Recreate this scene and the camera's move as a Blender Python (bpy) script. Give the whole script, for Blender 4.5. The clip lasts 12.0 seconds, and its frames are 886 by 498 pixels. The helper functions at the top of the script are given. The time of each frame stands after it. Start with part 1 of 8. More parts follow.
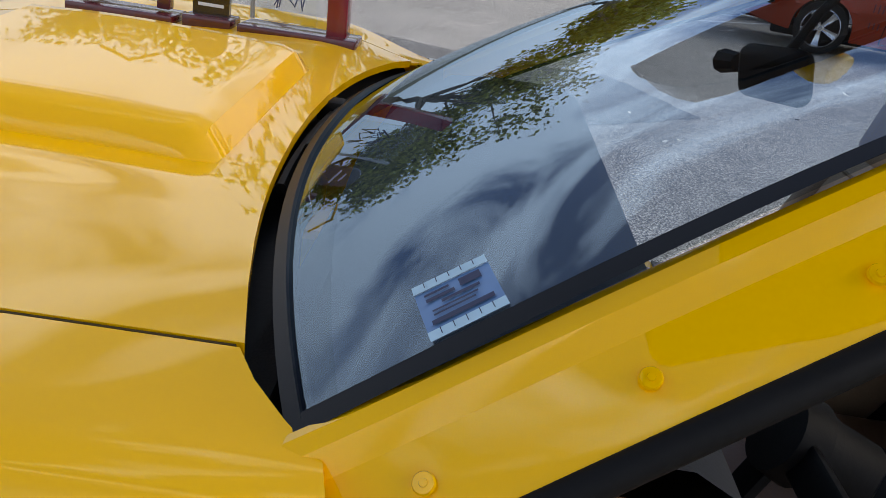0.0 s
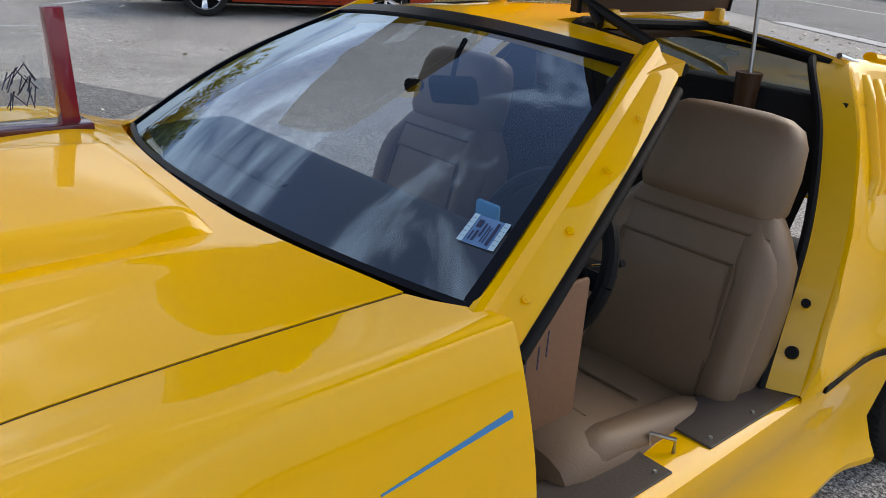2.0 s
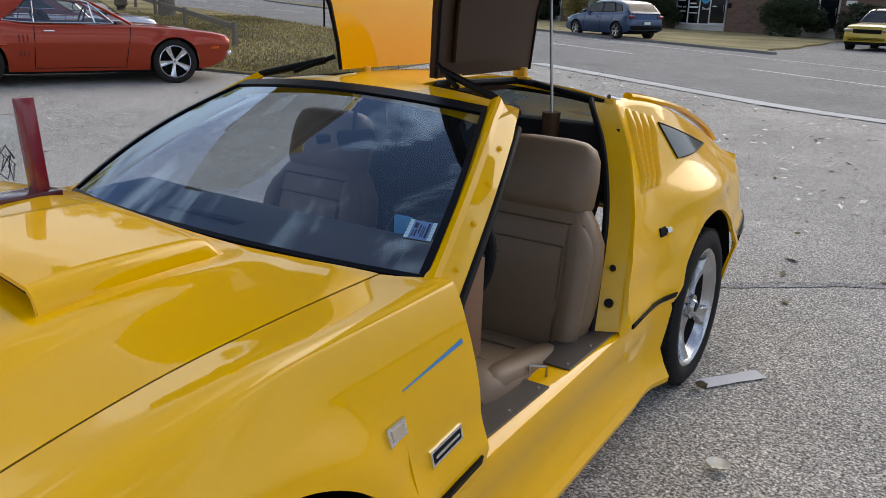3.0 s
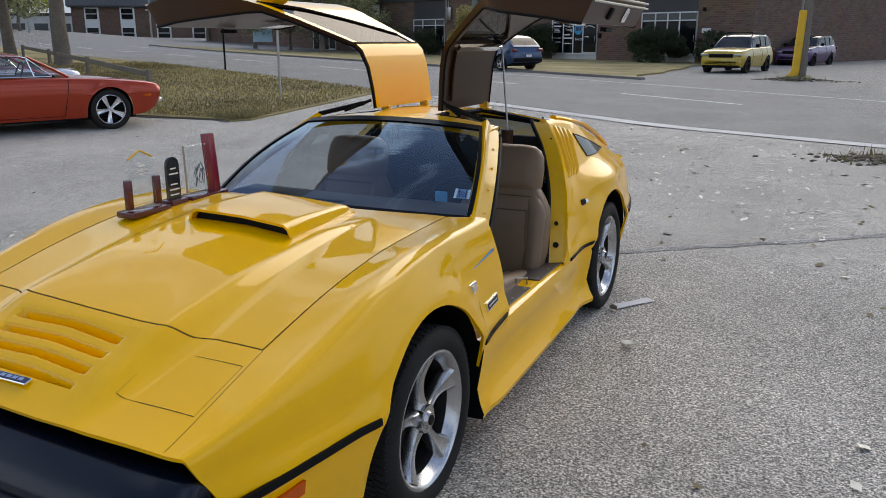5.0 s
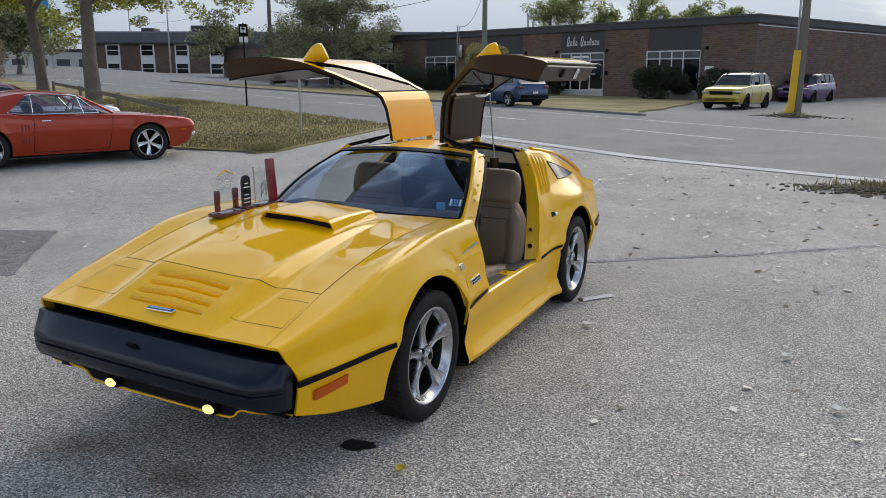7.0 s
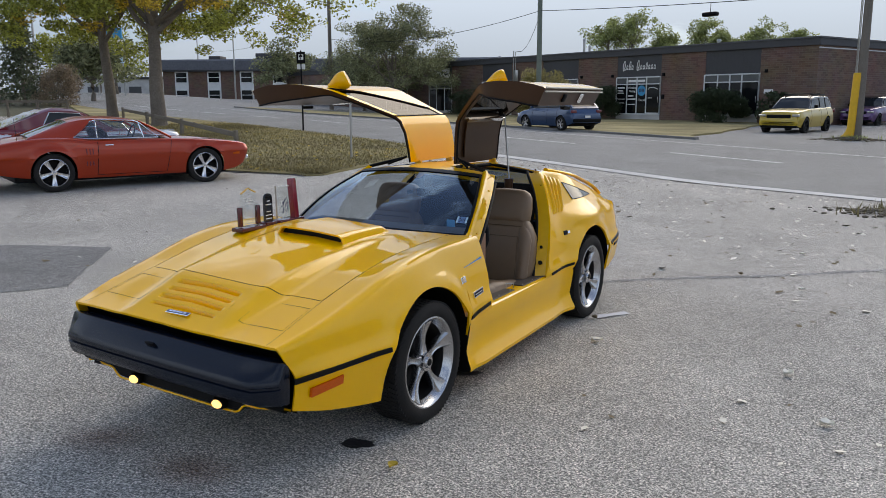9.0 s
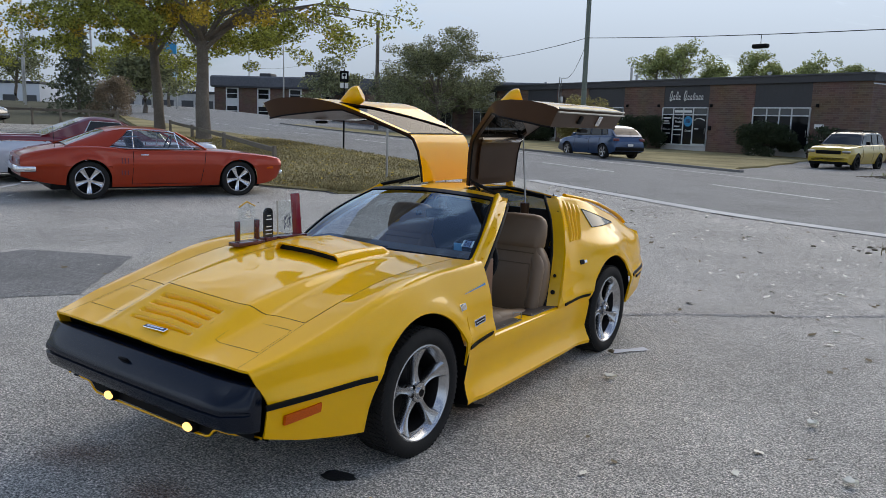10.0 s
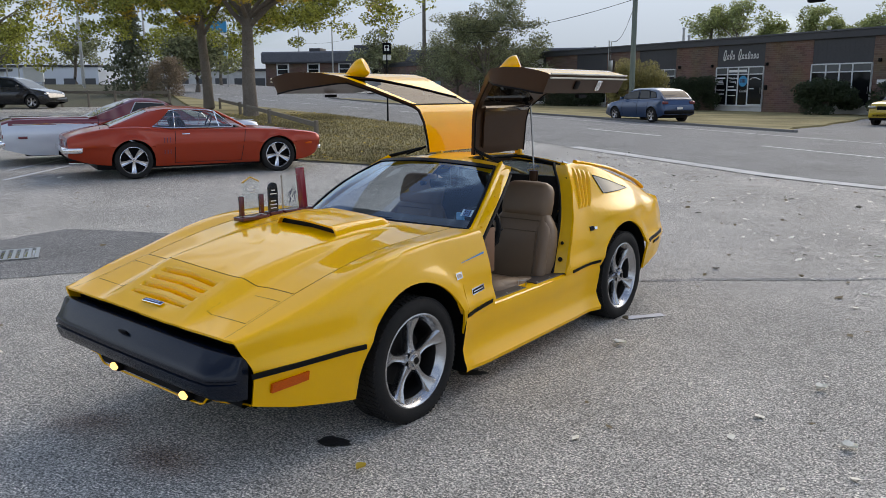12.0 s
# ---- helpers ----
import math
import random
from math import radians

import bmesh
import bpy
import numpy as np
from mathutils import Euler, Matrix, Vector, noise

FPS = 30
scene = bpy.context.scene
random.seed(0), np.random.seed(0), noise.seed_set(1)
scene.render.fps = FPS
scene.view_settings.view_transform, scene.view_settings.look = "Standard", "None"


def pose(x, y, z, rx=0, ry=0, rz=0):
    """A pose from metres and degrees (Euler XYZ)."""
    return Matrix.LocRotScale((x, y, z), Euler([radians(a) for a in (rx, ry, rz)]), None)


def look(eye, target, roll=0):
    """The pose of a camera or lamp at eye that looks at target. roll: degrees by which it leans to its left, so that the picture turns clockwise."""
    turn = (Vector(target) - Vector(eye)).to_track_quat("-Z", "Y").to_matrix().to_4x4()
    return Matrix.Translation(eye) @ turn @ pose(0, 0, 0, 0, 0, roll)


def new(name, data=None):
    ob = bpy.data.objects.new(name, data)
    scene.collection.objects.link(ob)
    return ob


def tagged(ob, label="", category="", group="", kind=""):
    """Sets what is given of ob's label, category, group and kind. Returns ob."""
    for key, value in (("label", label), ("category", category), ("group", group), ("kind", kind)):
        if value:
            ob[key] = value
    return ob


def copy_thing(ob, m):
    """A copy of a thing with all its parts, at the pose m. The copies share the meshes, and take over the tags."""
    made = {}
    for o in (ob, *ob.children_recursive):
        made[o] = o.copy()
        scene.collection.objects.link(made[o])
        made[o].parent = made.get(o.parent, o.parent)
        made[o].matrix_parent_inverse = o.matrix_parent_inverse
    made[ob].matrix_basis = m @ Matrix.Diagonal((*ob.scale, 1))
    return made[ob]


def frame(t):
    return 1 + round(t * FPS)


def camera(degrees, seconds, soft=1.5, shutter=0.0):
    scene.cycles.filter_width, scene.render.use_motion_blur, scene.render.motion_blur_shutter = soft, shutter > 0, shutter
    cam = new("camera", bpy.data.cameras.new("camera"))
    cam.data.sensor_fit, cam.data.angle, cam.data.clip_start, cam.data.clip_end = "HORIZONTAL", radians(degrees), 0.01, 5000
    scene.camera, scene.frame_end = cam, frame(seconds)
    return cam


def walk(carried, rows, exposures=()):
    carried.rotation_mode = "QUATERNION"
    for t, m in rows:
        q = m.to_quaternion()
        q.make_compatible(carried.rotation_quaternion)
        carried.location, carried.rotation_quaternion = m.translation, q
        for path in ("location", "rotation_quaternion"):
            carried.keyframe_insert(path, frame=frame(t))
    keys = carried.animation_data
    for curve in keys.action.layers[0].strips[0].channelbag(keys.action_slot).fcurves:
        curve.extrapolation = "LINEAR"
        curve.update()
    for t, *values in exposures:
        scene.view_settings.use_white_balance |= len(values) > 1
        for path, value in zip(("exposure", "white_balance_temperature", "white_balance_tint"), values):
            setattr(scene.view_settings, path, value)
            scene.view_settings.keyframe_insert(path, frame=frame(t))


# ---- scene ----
cam = camera(58.3, 12.0, 0.8)
PATH = [
    (0, (1.078, 0.741, 1.222), (-0.762, 0.729, 0.438), 8.9),
    (0.5, (1.068, 0.567, 1.25), (-0.735, 0.799, 0.417), 6.5),
    (1, (1.1, 0.409, 1.292), (-0.624, 0.974, 0.451), 4.5),
    (1.5, (1.236, 0.189, 1.377), (-0.324, 1.149, 0.575), 3.9),
    (1.8, (1.321, 0.03, 1.384), (-0.123, 1.206, 0.656), 3.5),
    (2, (1.426, -0.067, 1.405), (0.03, 1.167, 0.678), 3.7),
    (2.3, (1.527, -0.251, 1.443), (0.235, 1.105, 0.742), 3.8),
    (2.5, (1.555, -0.355, 1.432), (0.312, 1.071, 0.783), 3.0),
    (3, (1.618, -0.721, 1.494), (0.574, 0.879, 0.902), 1.9),
    (3.2, (1.671, -0.893, 1.512), (0.683, 0.75, 0.943), 1.1),
    (4.8, (1.875, -2.148, 1.587), (1.047, -0.4, 1.08), -0.2),
    (5, (1.942, -2.285, 1.614), (1.113, -0.537, 1.105), -0.0),
    (5.5, (2.042, -2.632, 1.631), (1.207, -0.884, 1.134), 0.1),
    (6, (2.168, -2.962, 1.686), (1.324, -1.212, 1.211), 0.2),
    (6.5, (2.373, -3.215, 1.703), (1.522, -1.461, 1.256), 0.2),
    (8.5, (2.879, -3.575, 1.718), (1.931, -1.858, 1.327), -0.3),
    (9, (2.952, -3.49, 1.709), (1.955, -1.796, 1.341), -0.2),
    (9.5, (2.97, -3.342, 1.699), (1.917, -1.674, 1.368), 0.6),
    (10, (3.018, -3.182, 1.679), (1.929, -1.534, 1.366), 1.8),
    (10.5, (3.148, -3.103, 1.693), (2.021, -1.486, 1.351), 1.5),
    (11, (3.257, -3.074, 1.683), (2.099, -1.485, 1.316), 0.9),
    (11.5, (3.296, -3.044, 1.683), (2.117, -1.475, 1.299), 0.3),
    (12, (3.304, -3.025, 1.685), (2.111, -1.467, 1.297), -0.2),
]
walk(cam, [(t, look(eye, target, roll)) for t, eye, target, roll in PATH], ((0.0, 0.38, 7600, 12), (1.0, 0.40, 7600, 12), (1.8, 0.42, 7600, 12), (2.6, 0.20, 7500, 12), (5.0, 0.16, 7300, 11), (9.0, 0.16, 7300, 11), (10.0, 0.03, 7000, 10), (10.6, 0.07, 7100, 10), (11.3, 0.16, 7300, 11), (12.0, 0.18, 7300, 11)))

# ---- light ----
world = bpy.data.worlds.new("world")
scene.world = world
world.use_nodes = True
wn, wl = world.node_tree.nodes, world.node_tree.links
wn.clear()
sky = wn.new("ShaderNodeTexSky")
sky.sky_type, sky.sun_disc = "NISHITA", False
SUN_AZ, SUN_EL = radians(1), radians(34)
sky.sun_elevation, sky.sun_rotation = SUN_EL, SUN_AZ
sky.air_density, sky.dust_density, sky.ozone_density = 1.0, 2.5, 1.0
# thin broken cloud: the blue sky is mixed towards cloud white along a noise over the direction
tc = wn.new("ShaderNodeTexCoord")
mp = wn.new("ShaderNodeMapping")
mp.inputs["Scale"].default_value = (1.0, 1.0, 3.2)
wl.new(tc.outputs["Generated"], mp.inputs["Vector"])
cn = wn.new("ShaderNodeTexNoise")
cn.inputs["Scale"].default_value, cn.inputs["Detail"].default_value, cn.inputs["Roughness"].default_value = 2.3, 9, 0.58
cn.inputs["Distortion"].default_value = 0.6
wl.new(mp.outputs["Vector"], cn.inputs["Vector"])
cr = wn.new("ShaderNodeValToRGB")
cr.color_ramp.elements[0].position, cr.color_ramp.elements[1].position = 0.45, 0.61
cr.color_ramp.elements[0].color, cr.color_ramp.elements[1].color = (0.06, 0.06, 0.06, 1), (0.97, 0.97, 0.97, 1)
mixs = wn.new("ShaderNodeMix")
mixs.data_type = "RGBA"
sep = wn.new("ShaderNodeSeparateXYZ")
wl.new(tc.outputs["Generated"], sep.inputs[0])
hz = wn.new("ShaderNodeMapRange")
hz.inputs[1].default_value, hz.inputs[2].default_value, hz.inputs[3].default_value, hz.inputs[4].default_value = 0.02, 0.75, 0.18, -0.09
wl.new(sep.outputs["Z"], hz.inputs[0])
hadd = wn.new("ShaderNodeMath")
hadd.operation = "ADD"
wl.new(cn.outputs["Fac"], hadd.inputs[0])
wl.new(hz.outputs[0], hadd.inputs[1])
wl.new(hadd.outputs[0], cr.inputs["Fac"])
wl.new(cr.outputs["Color"], mixs.inputs[0])
deep = wn.new("ShaderNodeVectorMath")
deep.operation = "MULTIPLY"
deep.inputs[1].default_value = (0.42, 0.57, 0.84)
wl.new(sky.outputs["Color"], deep.inputs[0])
wl.new(deep.outputs["Vector"], mixs.inputs[6])
# cloud grows brighter towards the zenith, as under any hazy cover
el = wn.new("ShaderNodeMapRange")
el.inputs[1].default_value, el.inputs[2].default_value, el.inputs[3].default_value, el.inputs[4].default_value = 0.0, 0.9, 0.41, 2.1
wl.new(sep.outputs["Z"], el.inputs[0])
cloud = wn.new("ShaderNodeVectorMath")
cloud.operation = "SCALE"
cloud.inputs[0].default_value = (5.75, 6.95, 8.75)
wl.new(el.outputs[0], cloud.inputs["Scale"])
wl.new(cloud.outputs["Vector"], mixs.inputs[7])
bg = wn.new("ShaderNodeBackground")
bg.inputs["Strength"].default_value = 0.15
wl.new(mixs.outputs[2], bg.inputs["Color"])
wout = wn.new("ShaderNodeOutputWorld")
wl.new(bg.outputs["Background"], wout.inputs["Surface"])
sun_data = bpy.data.lights.new("sun", "SUN")
sun_data.energy, sun_data.angle, sun_data.color = 1.45, radians(48), (1.0, 0.88, 0.70)
sun_lamp = new("sun", sun_data)
sd_ = Vector((math.sin(SUN_AZ) * math.cos(SUN_EL), math.cos(SUN_AZ) * math.cos(SUN_EL), math.sin(SUN_EL)))
sun_lamp.matrix_world = look(sd_ * 50, (0, 0, 0))

# ---- materials ----


def mat(name, color, rough=0.5, metal=0.0, grain=None, var=0.0, bump=0.0, coat=0.0, spec=0.5, var2=0.0, scale2=1.5):
    """A node material: base colour with variation at two scales and a fine relief. grain: size of the grain in 1/m."""
    m = bpy.data.materials.new(name)
    m.use_nodes = True
    n, l = m.node_tree.nodes, m.node_tree.links
    b = n["Principled BSDF"]
    b.inputs["Base Color"].default_value = (*color, 1)
    b.inputs["Roughness"].default_value, b.inputs["Metallic"].default_value = rough, metal
    b.inputs["Coat Weight"].default_value, b.inputs["Coat Roughness"].default_value = coat, 0.025
    b.inputs["Specular IOR Level"].default_value = spec
    if grain:
        co = n.new("ShaderNodeTexCoord")
        t1 = n.new("ShaderNodeTexNoise")
        t1.inputs["Scale"].default_value, t1.inputs["Detail"].default_value = grain, 4
        l.new(co.outputs["Object"], t1.inputs["Vector"])
        t2 = n.new("ShaderNodeTexNoise")
        t2.inputs["Scale"].default_value, t2.inputs["Detail"].default_value = scale2, 6
        l.new(co.outputs["Object"], t2.inputs["Vector"])
        m1 = n.new("ShaderNodeMath")
        m1.operation = "MULTIPLY_ADD"
        m1.inputs[1].default_value, m1.inputs[2].default_value = 2 * var, 1 - var
        l.new(t1.outputs["Fac"], m1.inputs[0])
        m2 = n.new("ShaderNodeMath")
        m2.operation = "MULTIPLY_ADD"
        m2.inputs[1].default_value, m2.inputs[2].default_value = 2 * var2, 1 - var2
        l.new(t2.outputs["Fac"], m2.inputs[0])
        m3 = n.new("ShaderNodeMath")
        m3.operation = "MULTIPLY"
        l.new(m1.outputs[0], m3.inputs[0])
        l.new(m2.outputs[0], m3.inputs[1])
        sc = n.new("ShaderNodeVectorMath")
        sc.operation = "SCALE"
        sc.inputs[0].default_value = color
        l.new(m3.outputs[0], sc.inputs["Scale"])
        l.new(sc.outputs["Vector"], b.inputs["Base Color"])
        if bump:
            bp = n.new("ShaderNodeBump")
            bp.inputs["Strength"].default_value, bp.inputs["Distance"].default_value = bump, 0.5 / grain
            l.new(t1.outputs["Fac"], bp.inputs["Height"])
            l.new(bp.outputs["Normal"], b.inputs["Normal"])
    return m


def glass(name, tint=(0.75, 0.82, 0.82), mirror=0.06, sheen=(1, 1, 1)):
    """Thin pane: part clear, part mirror by the angle."""
    m = bpy.data.materials.new(name)
    m.use_nodes = True
    n, l = m.node_tree.nodes, m.node_tree.links
    n.remove(n["Principled BSDF"])
    tr = n.new("ShaderNodeBsdfTransparent")
    tr.inputs["Color"].default_value = (*tint, 1)
    gl = n.new("ShaderNodeBsdfGlossy")
    gl.inputs["Roughness"].default_value = 0.015
    gl.inputs["Color"].default_value = (*sheen, 1)
    lw = n.new("ShaderNodeLayerWeight")
    pw = n.new("ShaderNodeMath")
    pw.operation = "POWER"
    pw.inputs[1].default_value = 4.0
    l.new(lw.outputs["Facing"], pw.inputs[0])
    fr = n.new("ShaderNodeMath")
    fr.operation = "MULTIPLY_ADD"
    fr.inputs[1].default_value, fr.inputs[2].default_value = 0.9, mirror
    l.new(pw.outputs[0], fr.inputs[0])
    mx = n.new("ShaderNodeMixShader")
    l.new(fr.outputs[0], mx.inputs["Fac"])
    l.new(tr.outputs[0], mx.inputs[1])
    l.new(gl.outputs[0], mx.inputs[2])
    l.new(mx.outputs[0], n["Material Output"].inputs["Surface"])
    return m


def glow(name, color, strength):
    m = bpy.data.materials.new(name)
    m.use_nodes = True
    b = m.node_tree.nodes["Principled BSDF"]
    b.inputs["Base Color"].default_value = (*color, 1)
    b.inputs["Emission Color"].default_value = (*color, 1)
    b.inputs["Emission Strength"].default_value = strength
    return m


def asphalt(name, dark, light, stain):
    """Worn asphalt: pale and dark chippings at two sizes in a grey binder, broad stains, fine cracks."""
    m = bpy.data.materials.new(name)
    m.use_nodes = True
    n, l = m.node_tree.nodes, m.node_tree.links
    b = n["Principled BSDF"]
    b.inputs["Roughness"].default_value, b.inputs["Specular IOR Level"].default_value = 0.85, 0.35
    co = n.new("ShaderNodeTexCoord")
    def noise_tex(scale, detail, rough=0.6):
        t = n.new("ShaderNodeTexNoise")
        t.inputs["Scale"].default_value, t.inputs["Detail"].default_value, t.inputs["Roughness"].default_value = scale, detail, rough
        l.new(co.outputs["Object"], t.inputs["Vector"])
        return t
    fine = noise_tex(92, 3, 0.85)
    ramp = n.new("ShaderNodeValToRGB")
    ramp.color_ramp.elements[0].position, ramp.color_ramp.elements[1].position = 0.425, 0.59
    ramp.color_ramp.elements[0].color, ramp.color_ramp.elements[1].color = (*dark, 1), (*light, 1)
    l.new(fine.outputs["Fac"], ramp.inputs["Fac"])
    vor = n.new("ShaderNodeTexVoronoi")
    vor.inputs["Scale"].default_value = 90
    l.new(co.outputs["Object"], vor.inputs["Vector"])
    hsv = n.new("ShaderNodeSeparateColor")
    l.new(vor.outputs["Color"], hsv.inputs[0])
    broad = noise_tex(0.55, 7, 0.62)
    mid = noise_tex(5, 5, 0.6)
    def madd(src, k, base):
        q = n.new("ShaderNodeMath")
        q.operation = "MULTIPLY_ADD"
        q.inputs[1].default_value, q.inputs[2].default_value = k, base
        l.new(src, q.inputs[0])
        return q.outputs[0]
    f1 = madd(broad.outputs["Fac"], 2 * stain * 2, 1 - 2 * stain)
    f2 = madd(mid.outputs["Fac"], 0.5, 0.75)
    f3 = madd(hsv.outputs[0], 1.0, 0.50)
    def mul(a, c):
        q = n.new("ShaderNodeMath")
        q.operation = "MULTIPLY"
        l.new(a, q.inputs[0])
        l.new(c, q.inputs[1])
        return q.outputs[0]
    sc = n.new("ShaderNodeVectorMath")
    sc.operation = "SCALE"
    l.new(ramp.outputs["Color"], sc.inputs[0])
    l.new(mul(mul(f1, f2), f3), sc.inputs["Scale"])
    l.new(sc.outputs["Vector"], b.inputs["Base Color"])
    bp = n.new("ShaderNodeBump")
    bp.inputs["Strength"].default_value, bp.inputs["Distance"].default_value = 0.8, 0.006
    l.new(fine.outputs["Fac"], bp.inputs["Height"])
    l.new(bp.outputs["Normal"], b.inputs["Normal"])
    return m


def foliage(name, color, var=0.4, through_=0.45):
    """Leaves that let part of the light through; each one differs a little."""
    m = bpy.data.materials.new(name)
    m.use_nodes = True
    n, l = m.node_tree.nodes, m.node_tree.links
    b = n["Principled BSDF"]
    b.inputs["Roughness"].default_value = 0.55
    geo = n.new("ShaderNodeNewGeometry")
    mr = n.new("ShaderNodeMapRange")
    mr.inputs[3].default_value, mr.inputs[4].default_value = 1 - var, 1 + var
    l.new(geo.outputs["Random Per Island"], mr.inputs[0])
    sc = n.new("ShaderNodeVectorMath")
    sc.operation = "SCALE"
    sc.inputs[0].default_value = color
    l.new(mr.outputs[0], sc.inputs["Scale"])
    l.new(sc.outputs["Vector"], b.inputs["Base Color"])
    tr = n.new("ShaderNodeBsdfTranslucent")
    l.new(sc.outputs["Vector"], tr.inputs["Color"])
    mx = n.new("ShaderNodeMixShader")
    mx.inputs[0].default_value = through_
    l.new(b.outputs[0], mx.inputs[1])
    l.new(tr.outputs[0], mx.inputs[2])
    l.new(mx.outputs[0], n["Material Output"].inputs["Surface"])
    return m


YELLOW = mat("yellow_paint", (0.95, 0.495, 0.0), 0.40, 0, 6, 0.03, 0.0, 0.85, 0.03, 0.05, 1.1)
YELLOW.node_tree.nodes["Principled BSDF"].inputs["Coat IOR"].default_value = 1.5
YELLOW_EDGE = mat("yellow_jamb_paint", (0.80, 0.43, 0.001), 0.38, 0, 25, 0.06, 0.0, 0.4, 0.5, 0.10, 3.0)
PAINT_GAP = mat("shaded_paint_joint", (0.055, 0.030, 0.003), 0.7, 0, 40, 0.2, 0, 0, 0.2)
BLACK_RUBBER = mat("black_rubber", (0.006, 0.006, 0.0065), 0.6, 0, 60, 0.2, 0.1, 0, 0.15)
BUMPER = mat("blue_black_bumper", (0.002, 0.006, 0.015), 0.24, 0, 180, 0.15, 0.02, 0.0, 0.40, 0.2, 4)
TRIM_BLACK = mat("satin_black_trim", (0.004, 0.004, 0.0045), 0.5, 0, 90, 0.2, 0.05, 0, 0.12)
RIM_DARK = mat("brake_dusted_metal", (0.022, 0.021, 0.020), 0.55, 0.4, 60, 0.3, 0, 0, 0.3, 0.3, 10)
TYRE = mat("tyre_rubber", (0.023, 0.022, 0.021), 0.75, 0, 120, 0.3, 0.2, 0, 0.12, 0.25, 8)
ALLOY = mat("polished_alloy", (0.50, 0.50, 0.505), 0.26, 1.0, 30, 0.06, 0.0, 0, 0.5, 0.05, 7)
CHROME = mat("chrome", (0.85, 0.85, 0.86), 0.10, 1.0)
STEEL = mat("worn_steel", (0.42, 0.42, 0.41), 0.35, 1.0, 60, 0.15)
GLASS = glass("windscreen_glass", (0.58, 0.66, 0.72), 0.10, (0.62, 0.81, 1.0))
GLASS_DARK = glass("tinted_glass", (0.30, 0.36, 0.38))
GLASS_CLEAR = glass("clear_acrylic", (0.95, 0.97, 0.97), 0.03)
TAN = mat("tan_leather", (0.190, 0.120, 0.069), 0.48, 0, 220, 0.12, 0.22, 0, 0.5, 0.14, 5)
TAN_SEAM = mat("tan_seam", (0.12, 0.075, 0.038), 0.7, 0, 100, 0.1)
BROWN_TRIM = mat("brown_door_trim", (0.060, 0.029, 0.014), 0.34, 0, 150, 0.15, 0.10, 0, 0.24, 0.18, 4)
BROWN_SILL = mat("brown_sill_plate", (0.060, 0.045, 0.038), 0.5, 0, 160, 0.2, 0.2, 0, 0.5, 0.15, 6)
CARPET = mat("black_carpet", (0.005, 0.0045, 0.0045), 0.95, 0, 300, 0.4, 0.5)
DASH = mat("dark_blue_grey_dash", (0.017, 0.021, 0.029), 0.6, 0, 260, 0.2, 0.2, 0, 0.5, 0.1, 4)
AMBER = mat("amber_lens", (0.62, 0.095, 0.003), 0.22, 0, 160, 0.3, 0.3, 0.0, 0.3)
MAHOGANY_RED = mat("red_mahogany_lacquer", (0.21, 0.010, 0.022), 0.25, 0, 18, 0.2, 0.0, 0.6)
MAHOGANY = mat("mahogany_lacquer", (0.085, 0.010, 0.013), 0.25, 0, 18, 0.25, 0.0, 0.6)
ASPHALT = asphalt("asphalt_lot", (0.100, 0.097, 0.090), (0.69, 0.655, 0.59), 0.24)
ASPHALT_PATCH = asphalt("dark_asphalt_patch", (0.075, 0.075, 0.075), (0.33, 0.325, 0.31), 0.2)
ASPHALT_SEAM = asphalt("darkened_asphalt", (0.08, 0.08, 0.081), (0.48, 0.47, 0.455), 0.25)
ROAD = asphalt("road_asphalt", (0.14, 0.14, 0.138), (0.325, 0.32, 0.305), 0.18)
CONCRETE = mat("concrete_gutter", (0.56, 0.55, 0.53), 0.9, 0, 45, 0.2, 0.4, 0, 0.4, 0.3, 1.0)
KERB = mat("weathered_kerb", (0.23, 0.22, 0.205), 0.9, 0, 40, 0.25, 0.4, 0, 0.3, 0.3, 0.8)
ROAD_PAINT = mat("worn_white_road_paint", (0.70, 0.70, 0.68), 0.8, 0, 30, 0.25, 0.2, 0, 0.4, 0.25, 1.2)
GRASS = mat("dry_grass", (0.285, 0.240, 0.118), 0.95, 0, 22, 0.55, 0.8, 0, 0.2, 0.9, 0.35)
OILED_JOINT = mat("dark_asphalt_joint", (0.035, 0.035, 0.037), 0.9, 0, 40, 0.3, 0.4)
EARTH = mat("far_ground", (0.10, 0.095, 0.06), 0.95, 0, 3, 0.4, 0.5, 0, 0.2, 0.3, 0.1)
FASCIA = mat("charcoal_metal_cladding", (0.058, 0.058, 0.062), 0.6, 0, 12, 0.2, 0.0, 0, 0.4, 0.15, 0.5)
WHITE_FRAME = mat("white_aluminium", (0.66, 0.67, 0.67), 0.4, 0, 20, 0.06)
WHITE_PAINT = mat("white_paint", (0.78, 0.78, 0.76), 0.6, 0, 20, 0.06, 0, 0, 0.5, 0.1, 3)
BARK = mat("bark", (0.19, 0.162, 0.135), 0.95, 0, 16, 0.5, 0.9, 0, 0.2, 0.3, 2)
LEAF = foliage("autumn_green_leaves", (0.27, 0.285, 0.052), 0.65, 0.55)
LEAF_GOLD = foliage("yellow_autumn_leaves", (0.50, 0.36, 0.045), 0.6, 0.55)
LEAF_DARK = foliage("dark_hedge_leaves", (0.052, 0.074, 0.034))
LEAF_BROWN = foliage("dry_brown_twigs", (0.26, 0.20, 0.135))
LEAF_SPRUCE = foliage("dull_spruce_needles", (0.125, 0.145, 0.088))
LEAF_OLIVE = foliage("olive_leaves", (0.21, 0.225, 0.115), 0.6)
